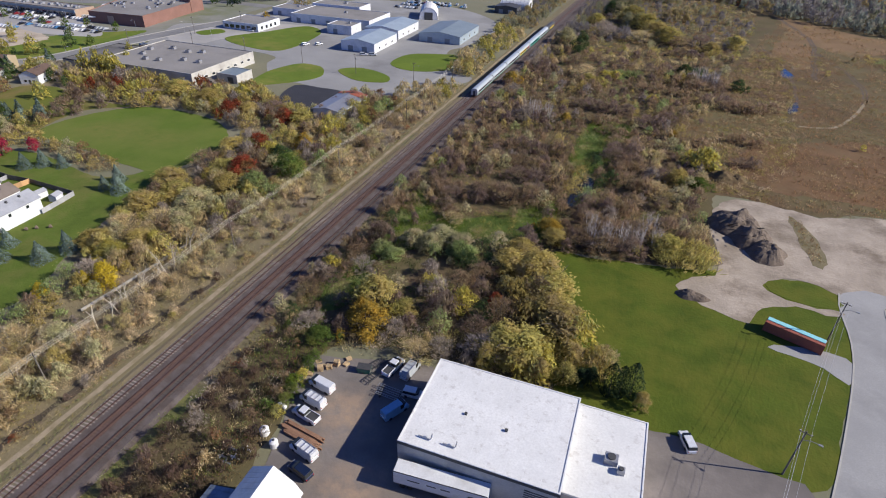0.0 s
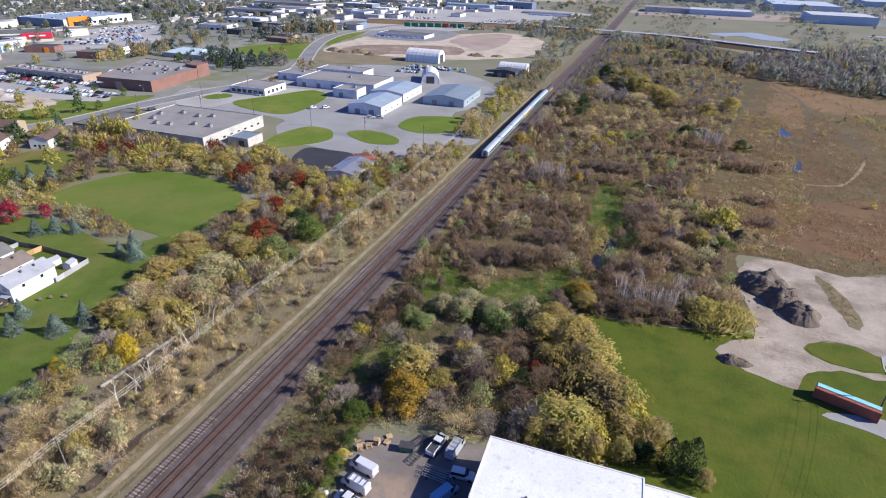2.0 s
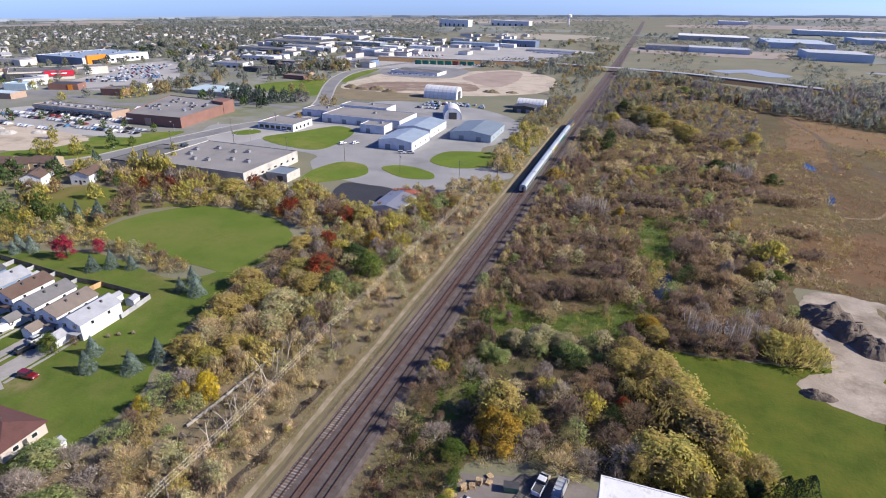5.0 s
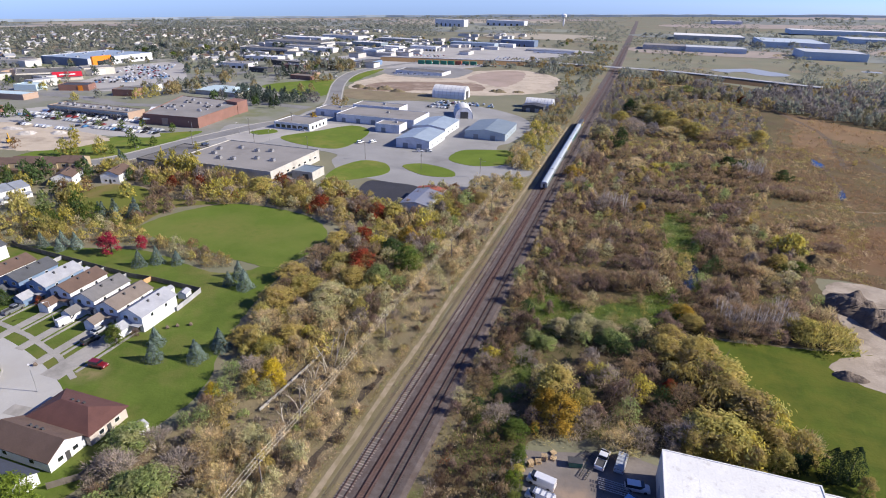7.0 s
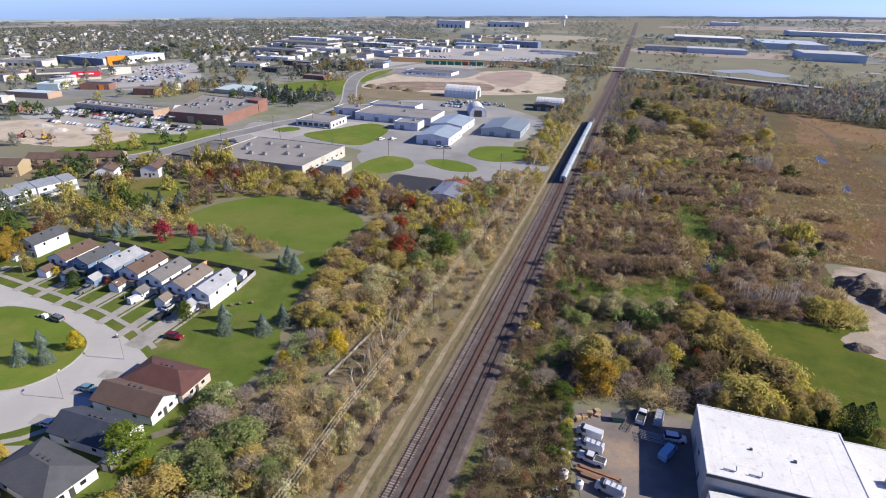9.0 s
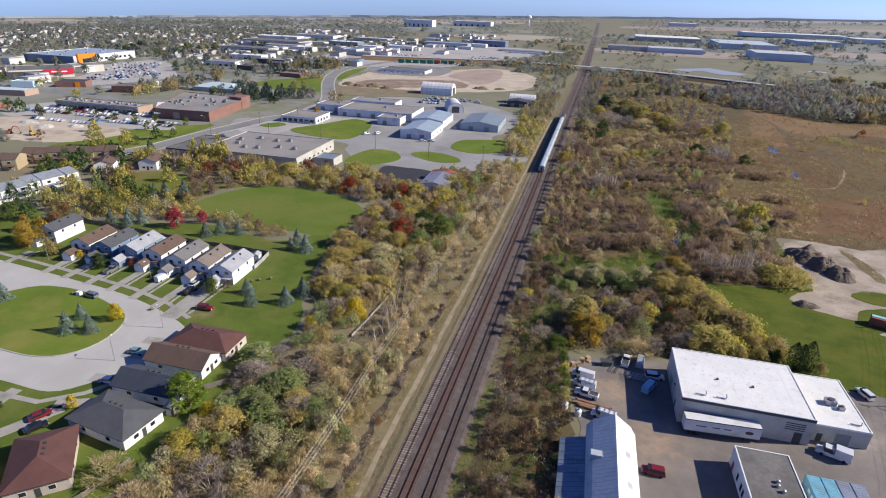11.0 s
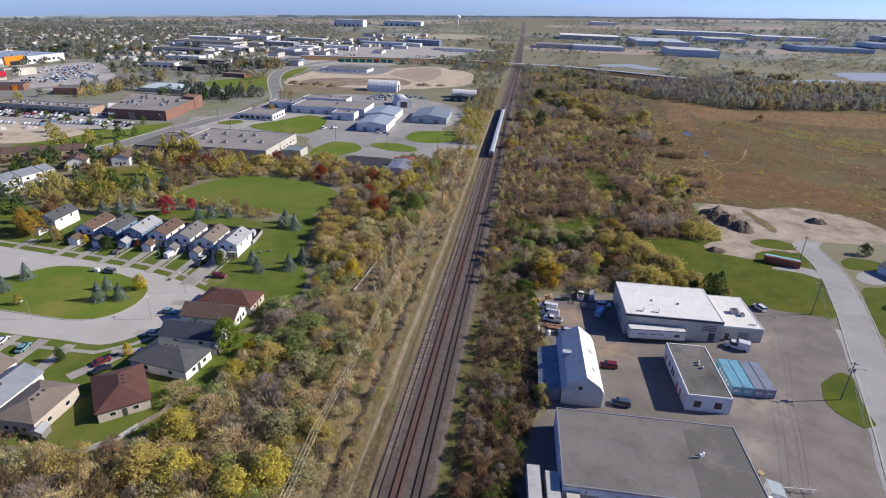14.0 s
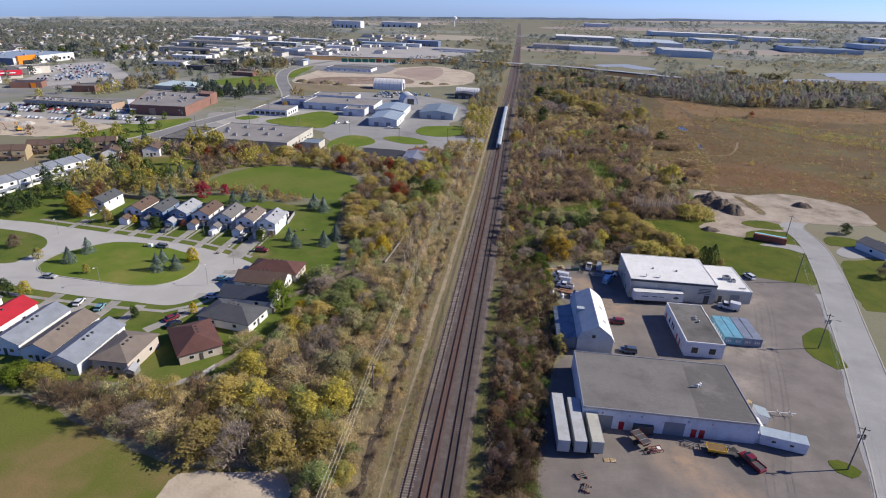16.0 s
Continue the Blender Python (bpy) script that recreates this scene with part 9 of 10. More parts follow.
clumps("dense", "lime", (-186, -19, 5, 10.5),)
clumps("dense", "moss", (-104, -38, 6, 7.3), (-127, 28, 6, 7.7), (-117, 28, 5, 8.7), (-119, 30, 7, 10.7), (-123, 31, 6, 9), (-108, 32, 5, 8.5), (-120, 37, 6, 10.3), (-118, 39, 7, 11.1), (-131, 48, 6, 9.9), (-57, 114, 4.5, 10.7), (-38, 122, 5, 9.1), (-113, 133, 8, 9.8), (-10, 324, 4, 19.7), (17, 655, 8, 16.8))
clumps("dense", "olive", (-12, 88, 8, 13.1), (-17, 90, 8, 11.3), (-50, 92, 10, 10.3), (-43, 94, 4.5, 6.1), (-12, 115, 8, 14), (-131, 118, 7, 13.3), (-130, 138, 7, 12.4), (13, 143, 6, 11), (-130, 187, 7, 12.4), (-203, 196, 8, 17.3), (-113, 208, 6, 13.2), (-27, 300, 5, 16.6), (46, 414, 9, 14.9), (8, 415, 11, 20.9), (-12, 457, 12, 21.3), (-47, 458, 9, 13.3), (-23, 474, 12, 24.8))
clumps("dense", "sage", (-101, -13, 5, 7), (-110, -2, 7, 10.5), (-113, 20, 7, 10.1), (-109, 38, 5, 8.7), (-109, 56, 5, 8.1), (-117, 104, 6, 8.5), (-122, 113, 7, 12.8), (-50, 121, 5, 12.1), (-43, 125, 5.5, 15.4), (-56, 387, 10, 16), (-34, 496, 11, 17.2), (45, 661, 7, 26.5))
clumps("dense", "wheat", (-114, -34, 7, 10.2), (-131, -31, 8, 12.2), (-106, -30, 8, 10.2), (-131, -20, 8, 11.5), (-102, -4, 6, 8.8), (-124, 23, 6, 10.4), (-113, 35, 6, 8.7), (-132, 88, 6, 10.1), (-121, 92, 6, 10), (-3, 92, 6, 8.1), (-7, 100, 8.5, 14), (-11, 104, 8, 12.3), (-135, 108, 7, 12.9), (-24, 118, 7, 11), (-17, 119, 8, 13.2), (-141, 125, 6, 12), (-23, 126, 7, 10.4), (-120, 127, 7, 11.6), (-16, 139, 5, 7.8), (-140, 156, 6, 11.3), (-182, 190, 8, 13.6), (-158, 190, 6, 10.5))
clumps("dense", "wheat", (16, 190, 7.5, 7.8), (-102, 223, 5, 11), (32, 398, 7, 14.3), (-1, 430, 12, 22.7))
clumps("dense", "yellow", (-100, -35, 5, 6.1), (-112, -20, 8, 9.5), (-180, -17, 5, 10.3), (-126, -17, 8, 11.4), (-132, -6, 7, 9.2), (-130, 16, 5, 8.5), (-123, 85, 6, 9.7), (-10, 85, 7, 10.3), (-116, 93, 6, 6.6), (-4, 96, 8, 12), (-31, 100, 6.5, 7.7), (-68, 103, 4.5, 5.1), (-40, 105, 5.5, 6.5), (-124, 158, 7, 9.9), (-117, 188, 7, 12.3), (-218, 194, 8, 17.8), (25, 211, 8, 12.4), (25, 212, 8, 13.6), (3, 282, 5, 7.1), (-20, 319, 4, 13.6))
clumps("bare", "olive", (24, 144, 5.5, 10.9), (19, 145, 6, 15.6), (22, 143, 5.5, 12), (16, 141, 5, 9))
clumps("dense", "wheat", (-6, 100, 7, 10), (-14, 103, 7, 10), (2, 91, 6, 9), (-20, 108, 6.5, 9))
clumps("bare", "umber", (-2, 146, 6.5, 11), (6, 150, 7, 11), (14, 153, 7, 11), (20, 151, 6, 10), (-8, 152, 5.5, 10))
clumps("dense", "olive", (-268, 150, 8.5, 8), (-246, 124, 8, 8), (-235, 85, 5, 5))
clumps("dense", "dark", (-252, 142, 8.5, 8), (-262, 136, 8, 7))
clumps("dense", "yellow", (-272, 160, 9, 9), (-255, 170, 8, 7))
clumps("bare", "umber", (-230, 150, 4, 9), (-236, 165, 5, 10), (-226, 135, 3.5, 8), (-244, 176, 5, 10))
clumps("dense", "gold", (-255, 92, 7.5, 8), (-256, 100, 7, 7))
clumps("dense", "dark", (-273, 108, 8, 8), (-276, 92, 7, 8))
for k in range(34):
    y = RNG.uniform(-28, 118)
    tree(tx(y) - RNG.uniform(20.5, 26), y, RNG.uniform(4.5, 7.5), "sapling", RNG.choice(("tan", "sage", "grey")), RNG.uniform(0.7, 1.1), "under the wires", k < 16)
WEST = [(-96, -60), (-96, 190), (-97, 232), (-112, 236), (-128, 228), (-150, 232), (-158, 200), (-150, 182), (-144, 172), (-141, 150), (-143, 132), (-139, 118), (-136, 100), (-132, 86), (-126, 73), (-125, 50), (-129, 20), (-131, 0), (-143, -13), (-160, -17), (-176, -22), (-156, -29), (-134, -35), (-110, -34), (-102, -60)]
W_MIX = [(("bare", "tan"), 17), (("leafy", "sage"), 16), (("bare", "grey"), 8), (("leafy", "wheat"), 12), (("bush", "moss"), 12), (("bare", "umber"), 8), (("bush", "sage"), 6), (("bush", "wheat"), 8), (("bare", "tan"), 10), (("leafy", "olive"), 7), (("bush", "yellow"), 3)]
WN_MIX = [(("bare", "tan"), 14), (("leafy", "olive"), 14), (("bare", "umber"), 14), (("leafy", "sage"), 12), (("bush", "olive"), 10), (("leafy", "wheat"), 7), (("bush", "moss"), 8), (("bare", "grey"), 9), (("leafy", "rust"), 4), (("leafy", "yellow"), 5), (("bare", "plum"), 8)]
INNER_W = [p for p in WEST if p[0] < -100] + [(-103.5, -50), (-103.5, 225)]
grove(INNER_W, 3.6, (3.0, 6.8), W_MIX, 21, "west of the railway", lambda x, y: unclaimed(x, y) and y < 92 + 14 * drift(x, y, 20, 9), False)
grove(INNER_W, 3.8, (3.0, 7.2), WN_MIX, 29, "west of the railway", lambda x, y: unclaimed(x, y) and y >= 92 + 14 * drift(x, y, 20, 9), False)
grove([(-112, 60), (-101, 58), (-99.5, 99), (-110.5, 99)], 3.0, (1.3, 2.6), [(("bush", "sage"), 14), (("bare", "tan"), 14), (("bush", "moss"), 8), (("bare", "grey"), 8), (("bare", "umber"), 6)], 65, "west of the railway", free, False)
STRIP_E = [(-73.5, -60), (-62, -60), (-58, -5), (-55, 14), (-52, 45), (-56, 70), (-62, 80), (-71.5, 84)]
grove([(x + (3.0 if x < -70 else 0), y) for x, y in STRIP_E], 3.0, (1.8, 4.2), [(("bare", "bramble"), 20), (("bare", "tan"), 8), (("bush", "rust"), 8), (("bush", "green"), 14), (("bare", "umber"), 8), (("bare", "grey"), 10), (("bare", "bramble"), 12), (("bare", "plum"), 8)], 35, "between tracks and yard", free, False)
grove([(-70.5, -60), (-62, -60), (-58, -5), (-56, 26), (-71.5, 26)], 2.3, (1.8, 3.8), [(("bare", "bramble"), 24), (("bare", "umber"), 10), (("bare", "grey"), 10), (("bare", "bramble"), 14), (("bush", "rust"), 5), (("bush", "green"), 6), (("bare", "plum"), 8)], 70, "between tracks and yard", free, False)
WOOD_E = [(-72, 84), (-60, 78), (-48, 84), (-36, 82), (-27, 84), (-20, 100), (-16, 130), (-4, 137), (14, 140), (26, 145), (24, 168), (24, 205), (20, 240), (34, 300), (40, 340), (-10, 336), (-62, 336), (-66, 240), (-68.5, 200), (-70, 140)]
MARSH = ([(-64, 153), (-51, 139), (-39, 146), (-24, 158), (-19, 164), (-18, 150), (-19, 140), (-30, 132), (-40, 131), (-53, 119), (-62, 122)], [(-20, 240), (-3, 244), (-6, 209), (-11, 188), (-21, 186), (-22, 210)], [(-66, 108), (-58, 112), (-57, 92), (-64, 88)])
E_MIX = [(("bare", "umber"), 24), (("bare", "plum"), 16), (("bush", "sage"), 6), (("bare", "umber"), 12), (("bare", "tan"), 8), (("bush", "moss"), 6), (("bare", "plum"), 12), (("bush", "wheat"), 5), (("bare", "grey"), 7)]


def dry(x, y):
    return unclaimed(x, y) and not any(inside(p, x, y) for p in MARSH)


# dark tints here also stand for the shadowed hollows behind the yard
grove([p for p in WOOD_E if p[1] < 140] + [(-2, 138), (-66, 134)], 5.4, (3.2, 6.6), [(("bare", "bramble"), 24), (("bare", "plum"), 12), (("bush", "sage"), 5), (("bare", "grey"), 10), (("bush", "moss"), 6), (("bush", "dark"), 10), (("bare", "umber"), 8)], 31, "east of the railway", dry, False)
NORTH_E = [(-66, 240), (-69, 190), (-70, 134), (-2, 138), (14, 140), (26, 145), (24, 168), (24, 205), (20, 240), (34, 300), (40, 340), (-10, 336), (-62, 336)]
grove(NORTH_E, 4.7, (2.4, 6.4), E_MIX, 32, "east of the railway", lambda x, y: dry(x, y) and drift(x, y, 26, 8) > -0.26, False)
grove([(tx(y) + 8.5, y) for y in range(720, 79, -40)] + [(-62, 84), (-56, 140), (-50, 330), (-46, 520), (-40, 720)], 4.4, (2.6, 6), [(("bare", "plum"), 12), (("bare", "umber"), 9), (("bare", "tan"), 8), (("bush", "wheat"), 4), (("bare", "grey"), 8)], 37, "beside the tracks", unclaimed, False, (0.8, 1.3))
HEDGE_N = [(-300, 196), (-262, 190), (-240, 180), (-216, 174), (-200, 183), (-180, 184), (-160, 180), (-148, 172), (-150, 200), (-160, 214), (-185, 210), (-210, 206), (-262, 205), (-300, 206)]
for x, y, h in ((-136, 188, 6), (-147, 188, 5), (-170, 190, 5)):
    tree(x, y, h, "leafy", "crimson", 0.8, "round the playing field", False)
grove(HEDGE_N, 4.2, (4.0, 9.0), [(("leafy", "rust"), 7), (("bare", "umber"), 16), (("leafy", "olive"), 22), (("leafy", "sage"), 12), (("bare", "tan"), 14), (("leafy", "yellow"), 8), (("bare", "grey"), 10), (("leafy", "wheat"), 8), (("leafy", "crimson"), 3)], 22, "round the playing field", unclaimed, False)
HEDGE_W = [(-205, 134), (-218, 138), (-226, 150), (-240, 160), (-262, 140), (-280, 150), (-276, 118), (-262, 110), (-250, 112), (-238, 122), (-222, 124), (-205, 129), (-190, 127), (-172, 122), (-165, 126), (-170, 131), (-190, 133)]
HEDGE_OFF = [q for q in PATCHES if q[0] == "road"]


def hedge_free(x, y):
    return not any(inside(p, x, y) for _, p in HEDGE_OFF)


grove(HEDGE_W, 4.2, (2.2, 5.0), [(("bush", "rust"), 6), (("bare", "umber"), 10), (("bush", "sage"), 8), (("leafy", "olive"), 14), (("leafy", "wheat"), 14), (("bare", "plum"), 6)], 23, "round the playing field", hedge_free, False)
FAR_E = [(-58, 336), (-10, 336), (38, 340), (44, 372), (56, 440), (70, 520), (72, 600), (60, 740), (-52, 770)]
grove(FAR_E, 6.8, (2.4, 6.0), [(("bare", "umber"), 22), (("bush", "olive"), 12), (("bare", "plum"), 16), (("bare", "tan"), 14), (("bush", "sage"), 12), (("bush", "wheat"), 6)], 34, "east of the railway", lambda x, y: unclaimed(x, y) and drift(x, y, 40, 3) > -0.12, False)
for cx, cy, n, tint in ((-15, 470, 14, "olive"), (8, 500, 12, "wheat"), (-30, 540, 12, "olive"), (-5, 590, 12, "sage"), (30, 620, 12, "olive"), (-20, 660, 12, "tan"), (40, 690, 12, "umber"), (10, 720, 12, "olive")):
    for k in range(n):
        a, q = RNG.uniform(0, 6.28), RNG.uniform(0, 12)
        tree(cx + q * math.cos(a), cy + 1.3 * q * math.sin(a), RNG.uniform(6, 11), "bare" if tint in ("umber", "tan") else "leafy", tint, RNG.uniform(0.8, 1.2), single=False)
grove([(tx(y) - 12, y) for y in range(240, 541, 50)] + [(-104, 540), (-110, 420), (-104, 330), (-110, 262), (-118, 240)], 4.8, (3, 7.5), [(("leafy", "olive"), 14), (("leafy", "yellow"), 9), (("bare", "tan"), 12), (("leafy", "wheat"), 10), (("bare", "umber"), 8)], 36, "along the railway", free, False)


def beside_ditch(x, y):
    return free(x, y) and abs(x - ditch_x(y)) > 1.3


def anywhere(x, y):
    return True


# low brush, one mesh a colour
def along(a, b, y0, y1, step=30):
    """The outline of a strip between two distances from the tracks."""
    return [(tx(y) + a, y) for y in range(y0, y1 + 1, step)] + [(tx(y) + b, y) for y in range(y1, y0 - 1, -step)]


WEEDS = [("tan", 16), ("olive", 12), ("moss", 8), ("sage", 10), ("umber", 14), ("rust", 6)]
undergrowth(along(-10.6, -25, -60, 270), 1.75, (0.9, 1.9), [("straw", 30), ("sage", 22), ("umber", 8), ("olive", 14), ("tan", 26), ("straw", 14), ("rust", 5), ("grey", 9), ("plum", 5)], 41, 1.35, 112, 0.2, 0.0, beside_ditch)
undergrowth(along(-10.0, -13.6, -60, 270), 0.9, (0.4, 0.8), [("straw", 20), ("rust", 14), ("umber", 14), ("tan", 18), ("plum", 6), ("straw", 8)], 40, 1.1, 30, 0.2, -0.3, beside_ditch)
undergrowth(along(-5.1, -7.6, -60, 220, 40), 0.66, (0.22, 0.5), WEEDS, 56, 1.4, 16, 0.19, -0.4, anywhere, 0.2)
undergrowth(along(-9.9, -11.0, -60, 220, 40), 0.6, (0.25, 0.5), WEEDS, 58, 1.2, 18, 0.19, -0.5, anywhere)
undergrowth(along(-5.0, -8.2, -60, 12, 12), 0.8, (0.4, 0.9), [("olive", 16), ("umber", 14), ("moss", 14), ("tan", 10), ("grey", 8)], 68, 1.0, 34, 0.22, -0.25, anywhere, 0.15)
undergrowth(along(-9.6, -13.4, -60, 20, 16), 0.9, (0.4, 0.8), [("olive", 16), ("moss", 10), ("tan", 16), ("straw", 8), ("umber", 8)], 69, 0.7, 30, 0.22, -0.1, anywhere)
undergrowth(along(-3.0, -4.5, -60, 180, 40), 0.9, (0.12, 0.28), WEEDS, 59, 0.8, 14, 0.17, 0.1, anywhere, 0.34)
grove(along(-11.6, -25, -60, 240), 3.6, (2.0, 4.2), [(("bare", "straw"), 14), (("bare", "tan"), 26), (("bush", "sage"), 12), (("bare", "grey"), 8), (("bare", "straw"), 12), (("bush", "rust"), 2), (("bare", "umber"), 4)], 38, "along the railway", beside_ditch, False)
grove(along(-15.5, -29, -50, 70, 20), 3.3, (3.4, 6.4), [(("leafy", "sage"), 18), (("bare", "tan"), 16), (("leafy", "moss"), 9), (("bare", "tan"), 12), (("bush", "sage"), 12), (("bare", "grey"), 7), (("bush", "wheat"), 5)], 66, "along the railway", lambda x, y: unclaimed(x, y) and abs(x - ditch_x(y)) > 2.2, False, (0.9, 1.35))
grove(along(-10.6, -13.2, -50, 230, 20), 5.0, (1.0, 2.2), [(("bush", "rust"), 8), (("bare", "bramble"), 14), (("bush", "crimson"), 3), (("bare", "plum"), 10), (("bush", "olive"), 6)], 76, "along the railway", anywhere, False)
undergrowth(INNER_W, 2.4, (1.0, 1.9), [("straw", 22), ("sage", 20), ("grey", 8), ("tan", 20), ("moss", 6), ("olive", 12), ("umber", 6)], 42, 1.0, 34, 0.34)
undergrowth(along(6.9, 9.8, -60, 50, 22), 0.75, (0.3, 0.6), [("moss", 30), ("olive", 22), ("moss", 14), ("green", 8)], 57, 0.8, 24, 0.22, -0.6, anywhere)
undergrowth(along(7.2, 14.0, 60, 330, 30), 1.25, (0.5, 1.1), [("wheat", 16), ("reed", 20), ("tan", 16), ("olive", 10), ("umber", 12), ("rust", 10)], 60, 1.0, 30, 0.27, -0.5, free)
undergrowth([(x + (2.2 if x < -70 else 0), y) for x, y in STRIP_E], 1.5, (0.9, 1.7), [("straw", 9), ("rust", 16), ("tan", 10), ("bramble", 24), ("green", 14), ("straw", 5), ("bramble", 18), ("grey", 8), ("crimson", 4), ("umber", 8)], 43, 1.6, 56, 0.27, 0.0, lambda x, y: free(x, y) and y > 24 + 8 * drift(x, y, 9, 4))
undergrowth([(x + (2.2 if x < -70 else 0), y) for x, y in STRIP_E], 1.15, (0.9, 1.7), [("bramble", 26), ("umber", 12), ("grey", 9), ("rust", 10), ("bramble", 20), ("green", 8), ("plum", 10), ("tan", 5)], 67, 1.5, 52, 0.27, -0.7, lambda x, y: free(x, y) and y <= 24 + 8 * drift(x, y, 9, 4))
undergrowth([(-52, 77), (-40, 80), (-28, 82), (-4, 80), (-1, 84), (-4, 90), (-22, 92), (-50, 90)], 1.6, (1.0, 2.0), [("wheat", 20), ("olive", 14), ("tan", 14), ("grey", 8), ("sage", 10)], 52, 1.2, 56, 0.3)
undergrowth([(50.5, 182), (53, 180), (56, 168), (55.5, 156), (53, 156), (51.5, 167)], 1.1, (0.5, 1.0), [("reed", 20), ("umber", 10), ("tan", 8)], 64, 0.6, 24, 0.27, 0.0, lambda x, y: True)
for m_ in MARSH:
    patch("marsh", m_, 0.03, M["marsh"], "green marsh grass along the creek", "marsh", wobble=0.8)
    undergrowth(m_, 1.7, (1.0, 1.9), [("green", 24), ("lime", 30), ("moss", 16), ("green", 16), ("lime", 10), ("olive", 10)], 45, 1.1, 64, 0.3)
undergrowth(WOOD_E, 1.9, (0.9, 1.8), [("olive", 16), ("tan", 12), ("reed", 22), ("umber", 24), ("moss", 8), ("wheat", 8), ("plum", 16), ("rust", 8)], 44, 0.75, 34, 0.34, 0.0, lambda x, y: dry(x, y) and y > 138)
# brush tinted darker to carry the hollows' shade in its colour
undergrowth(WOOD_E, 2.0, (0.9, 1.7), [("bramble", 24), ("umber", 8), ("green", 12), ("dark", 14), ("grey", 4), ("bramble", 14)], 71, 0.6, 34, 0.32, 0.0, lambda x, y: dry(x, y) and y <= 138)
for x, y, h, tint in ((-8, 178, 6, "dark"), (-12, 194, 5.5, "dark"), (-5.5, 184, 6, "dark"), (-12.5, 163, 4.5, "green"), (-20.5, 152, 4.5, "plum"), (-38, 121, 5, "dark"), (-34, 118, 5, "dark"), (17, 188, 5.5, "green")):
    tree(x, y, h, "bush", tint, 1.2, "beside the creek", False)
undergrowth(FAR_E, 4.0, (1.4, 3.0), [("umber", 24), ("tan", 16), ("olive", 16), ("reed", 26), ("wheat", 12)], 46, 0.4, 26, 0.7)
undergrowth(HEDGE_W, 1.7, (0.8, 1.6), [("umber", 20), ("tan", 16), ("rust", 12), ("olive", 14), ("grey", 8), ("plum", 8), ("straw", 6)], 77, 1.1, 36, 0.34, 0.0, hedge_free)
undergrowth([(-205, 133), (-190, 131), (-170, 123), (-165, 126), (-172, 132), (-190, 134), (-206, 136)], 1.5, (0.8, 1.5), [("umber", 20), ("tan", 16), ("rust", 14), ("plum", 8)], 78, 1.1, 36, 0.32, -0.6, anywhere)
undergrowth(HEDGE_N, 2.6, (0.8, 1.8), [("plum", 20), ("tan", 30), ("rust", 14), ("olive", 10)], 47, 1.0, 36)
MEADOW_W = [(30, 192), (22, 215), (22, 240), (34, 300), (44, 355), (60, 420), (110, 420), (140, 330), (150, 190), (106, 180), (80, 194), (60, 188)]
OUTER = [(58, 420), (85, 520), (100, 540), (150, 500), (300, 520), (400, 440), (400, 130), (180, 105), (150, 190), (140, 330), (110, 420)]
undergrowth(MEADOW_W, 2.1, (1.1, 2.0), [("reed", 40), ("rust", 10), ("umber", 14), ("reed", 30), ("tan", 6), ("olive", 5)], 48, 0.4, 17, 0.46, -0.35)
undergrowth([(0, 200), (22, 196), (30, 190), (44, 192), (60, 240), (66, 285), (34, 300), (16, 300), (4, 260)], 1.9, (0.9, 1.7), [("straw", 16), ("olive", 22), ("tan", 16), ("umber", 10), ("reed", 14)], 75, 0.6, 26, 0.36, -0.2, unclaimed)
undergrowth([(34, 300), (44, 355), (60, 420), (76, 400), (72, 340), (66, 285), (50, 280)], 3.0, (1.4, 2.6), [("umber", 24), ("plum", 10), ("olive", 14), ("tan", 10)], 62, 0.6, 30, 0.5)
undergrowth(OUTER, 5.0, (1.8, 3.6), [("reed", 60), ("umber", 12), ("reed", 30), ("wheat", 8)], 53, 0.25, 10, 0.9, -0.3)
undergrowth([(96, 430), (112, 402), (140, 396), (186, 340), (240, 300), (340, 290), (340, 340), (230, 360), (170, 410), (120, 440)], 4.0, (1.4, 3.2), [("olive", 20), ("wheat", 16), ("moss", 14), ("umber", 12)], 54, 0.7, 30, 0.7, -0.1)
undergrowth([(105, 205), (200, 150), (320, 150), (340, 250), (230, 270), (130, 240)], 5.5, (1.4, 2.6), [("olive", 20), ("wheat", 20), ("umber", 14), ("rust", 8)], 55, 0.5, 20, 0.7, 0.16)
for x, y, h, tint in ((155, 444, 6, "crimson"), (150, 440, 4, "rust"), (176, 200, 4, "dark"), (188, 196, 4.5, "dark"), (150, 240, 4, "wheat"), (115, 413, 5, "yellow"), (230, 250, 5, "olive"), (250, 236, 5, "yellow")):
    tree(x, y, h, "leafy", tint, 1.4, single=False)
undergrowth([(-60, 84), (-52, 74), (-54, 60), (-53, 44), (-57, 38), (-60, 52), (-62, 66), (-66, 82)], 1.3, (0.7, 1.4), [("green", 30), ("lime", 8), ("moss", 16)], 49, 1.2, 40, 0.28)

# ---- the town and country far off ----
# far fields and wood floor: haze is put into their paled base colours
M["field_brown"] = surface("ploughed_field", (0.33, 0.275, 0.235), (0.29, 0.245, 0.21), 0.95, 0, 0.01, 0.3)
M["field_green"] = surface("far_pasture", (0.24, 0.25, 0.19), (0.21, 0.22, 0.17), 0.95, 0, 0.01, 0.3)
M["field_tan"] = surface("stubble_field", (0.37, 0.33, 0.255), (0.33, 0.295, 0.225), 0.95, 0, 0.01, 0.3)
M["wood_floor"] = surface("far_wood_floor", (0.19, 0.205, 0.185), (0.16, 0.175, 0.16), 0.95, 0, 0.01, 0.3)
# the sky's reflection is put into this pale grey base colour
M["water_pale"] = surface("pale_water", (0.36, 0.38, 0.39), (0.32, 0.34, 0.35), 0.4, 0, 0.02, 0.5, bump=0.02)
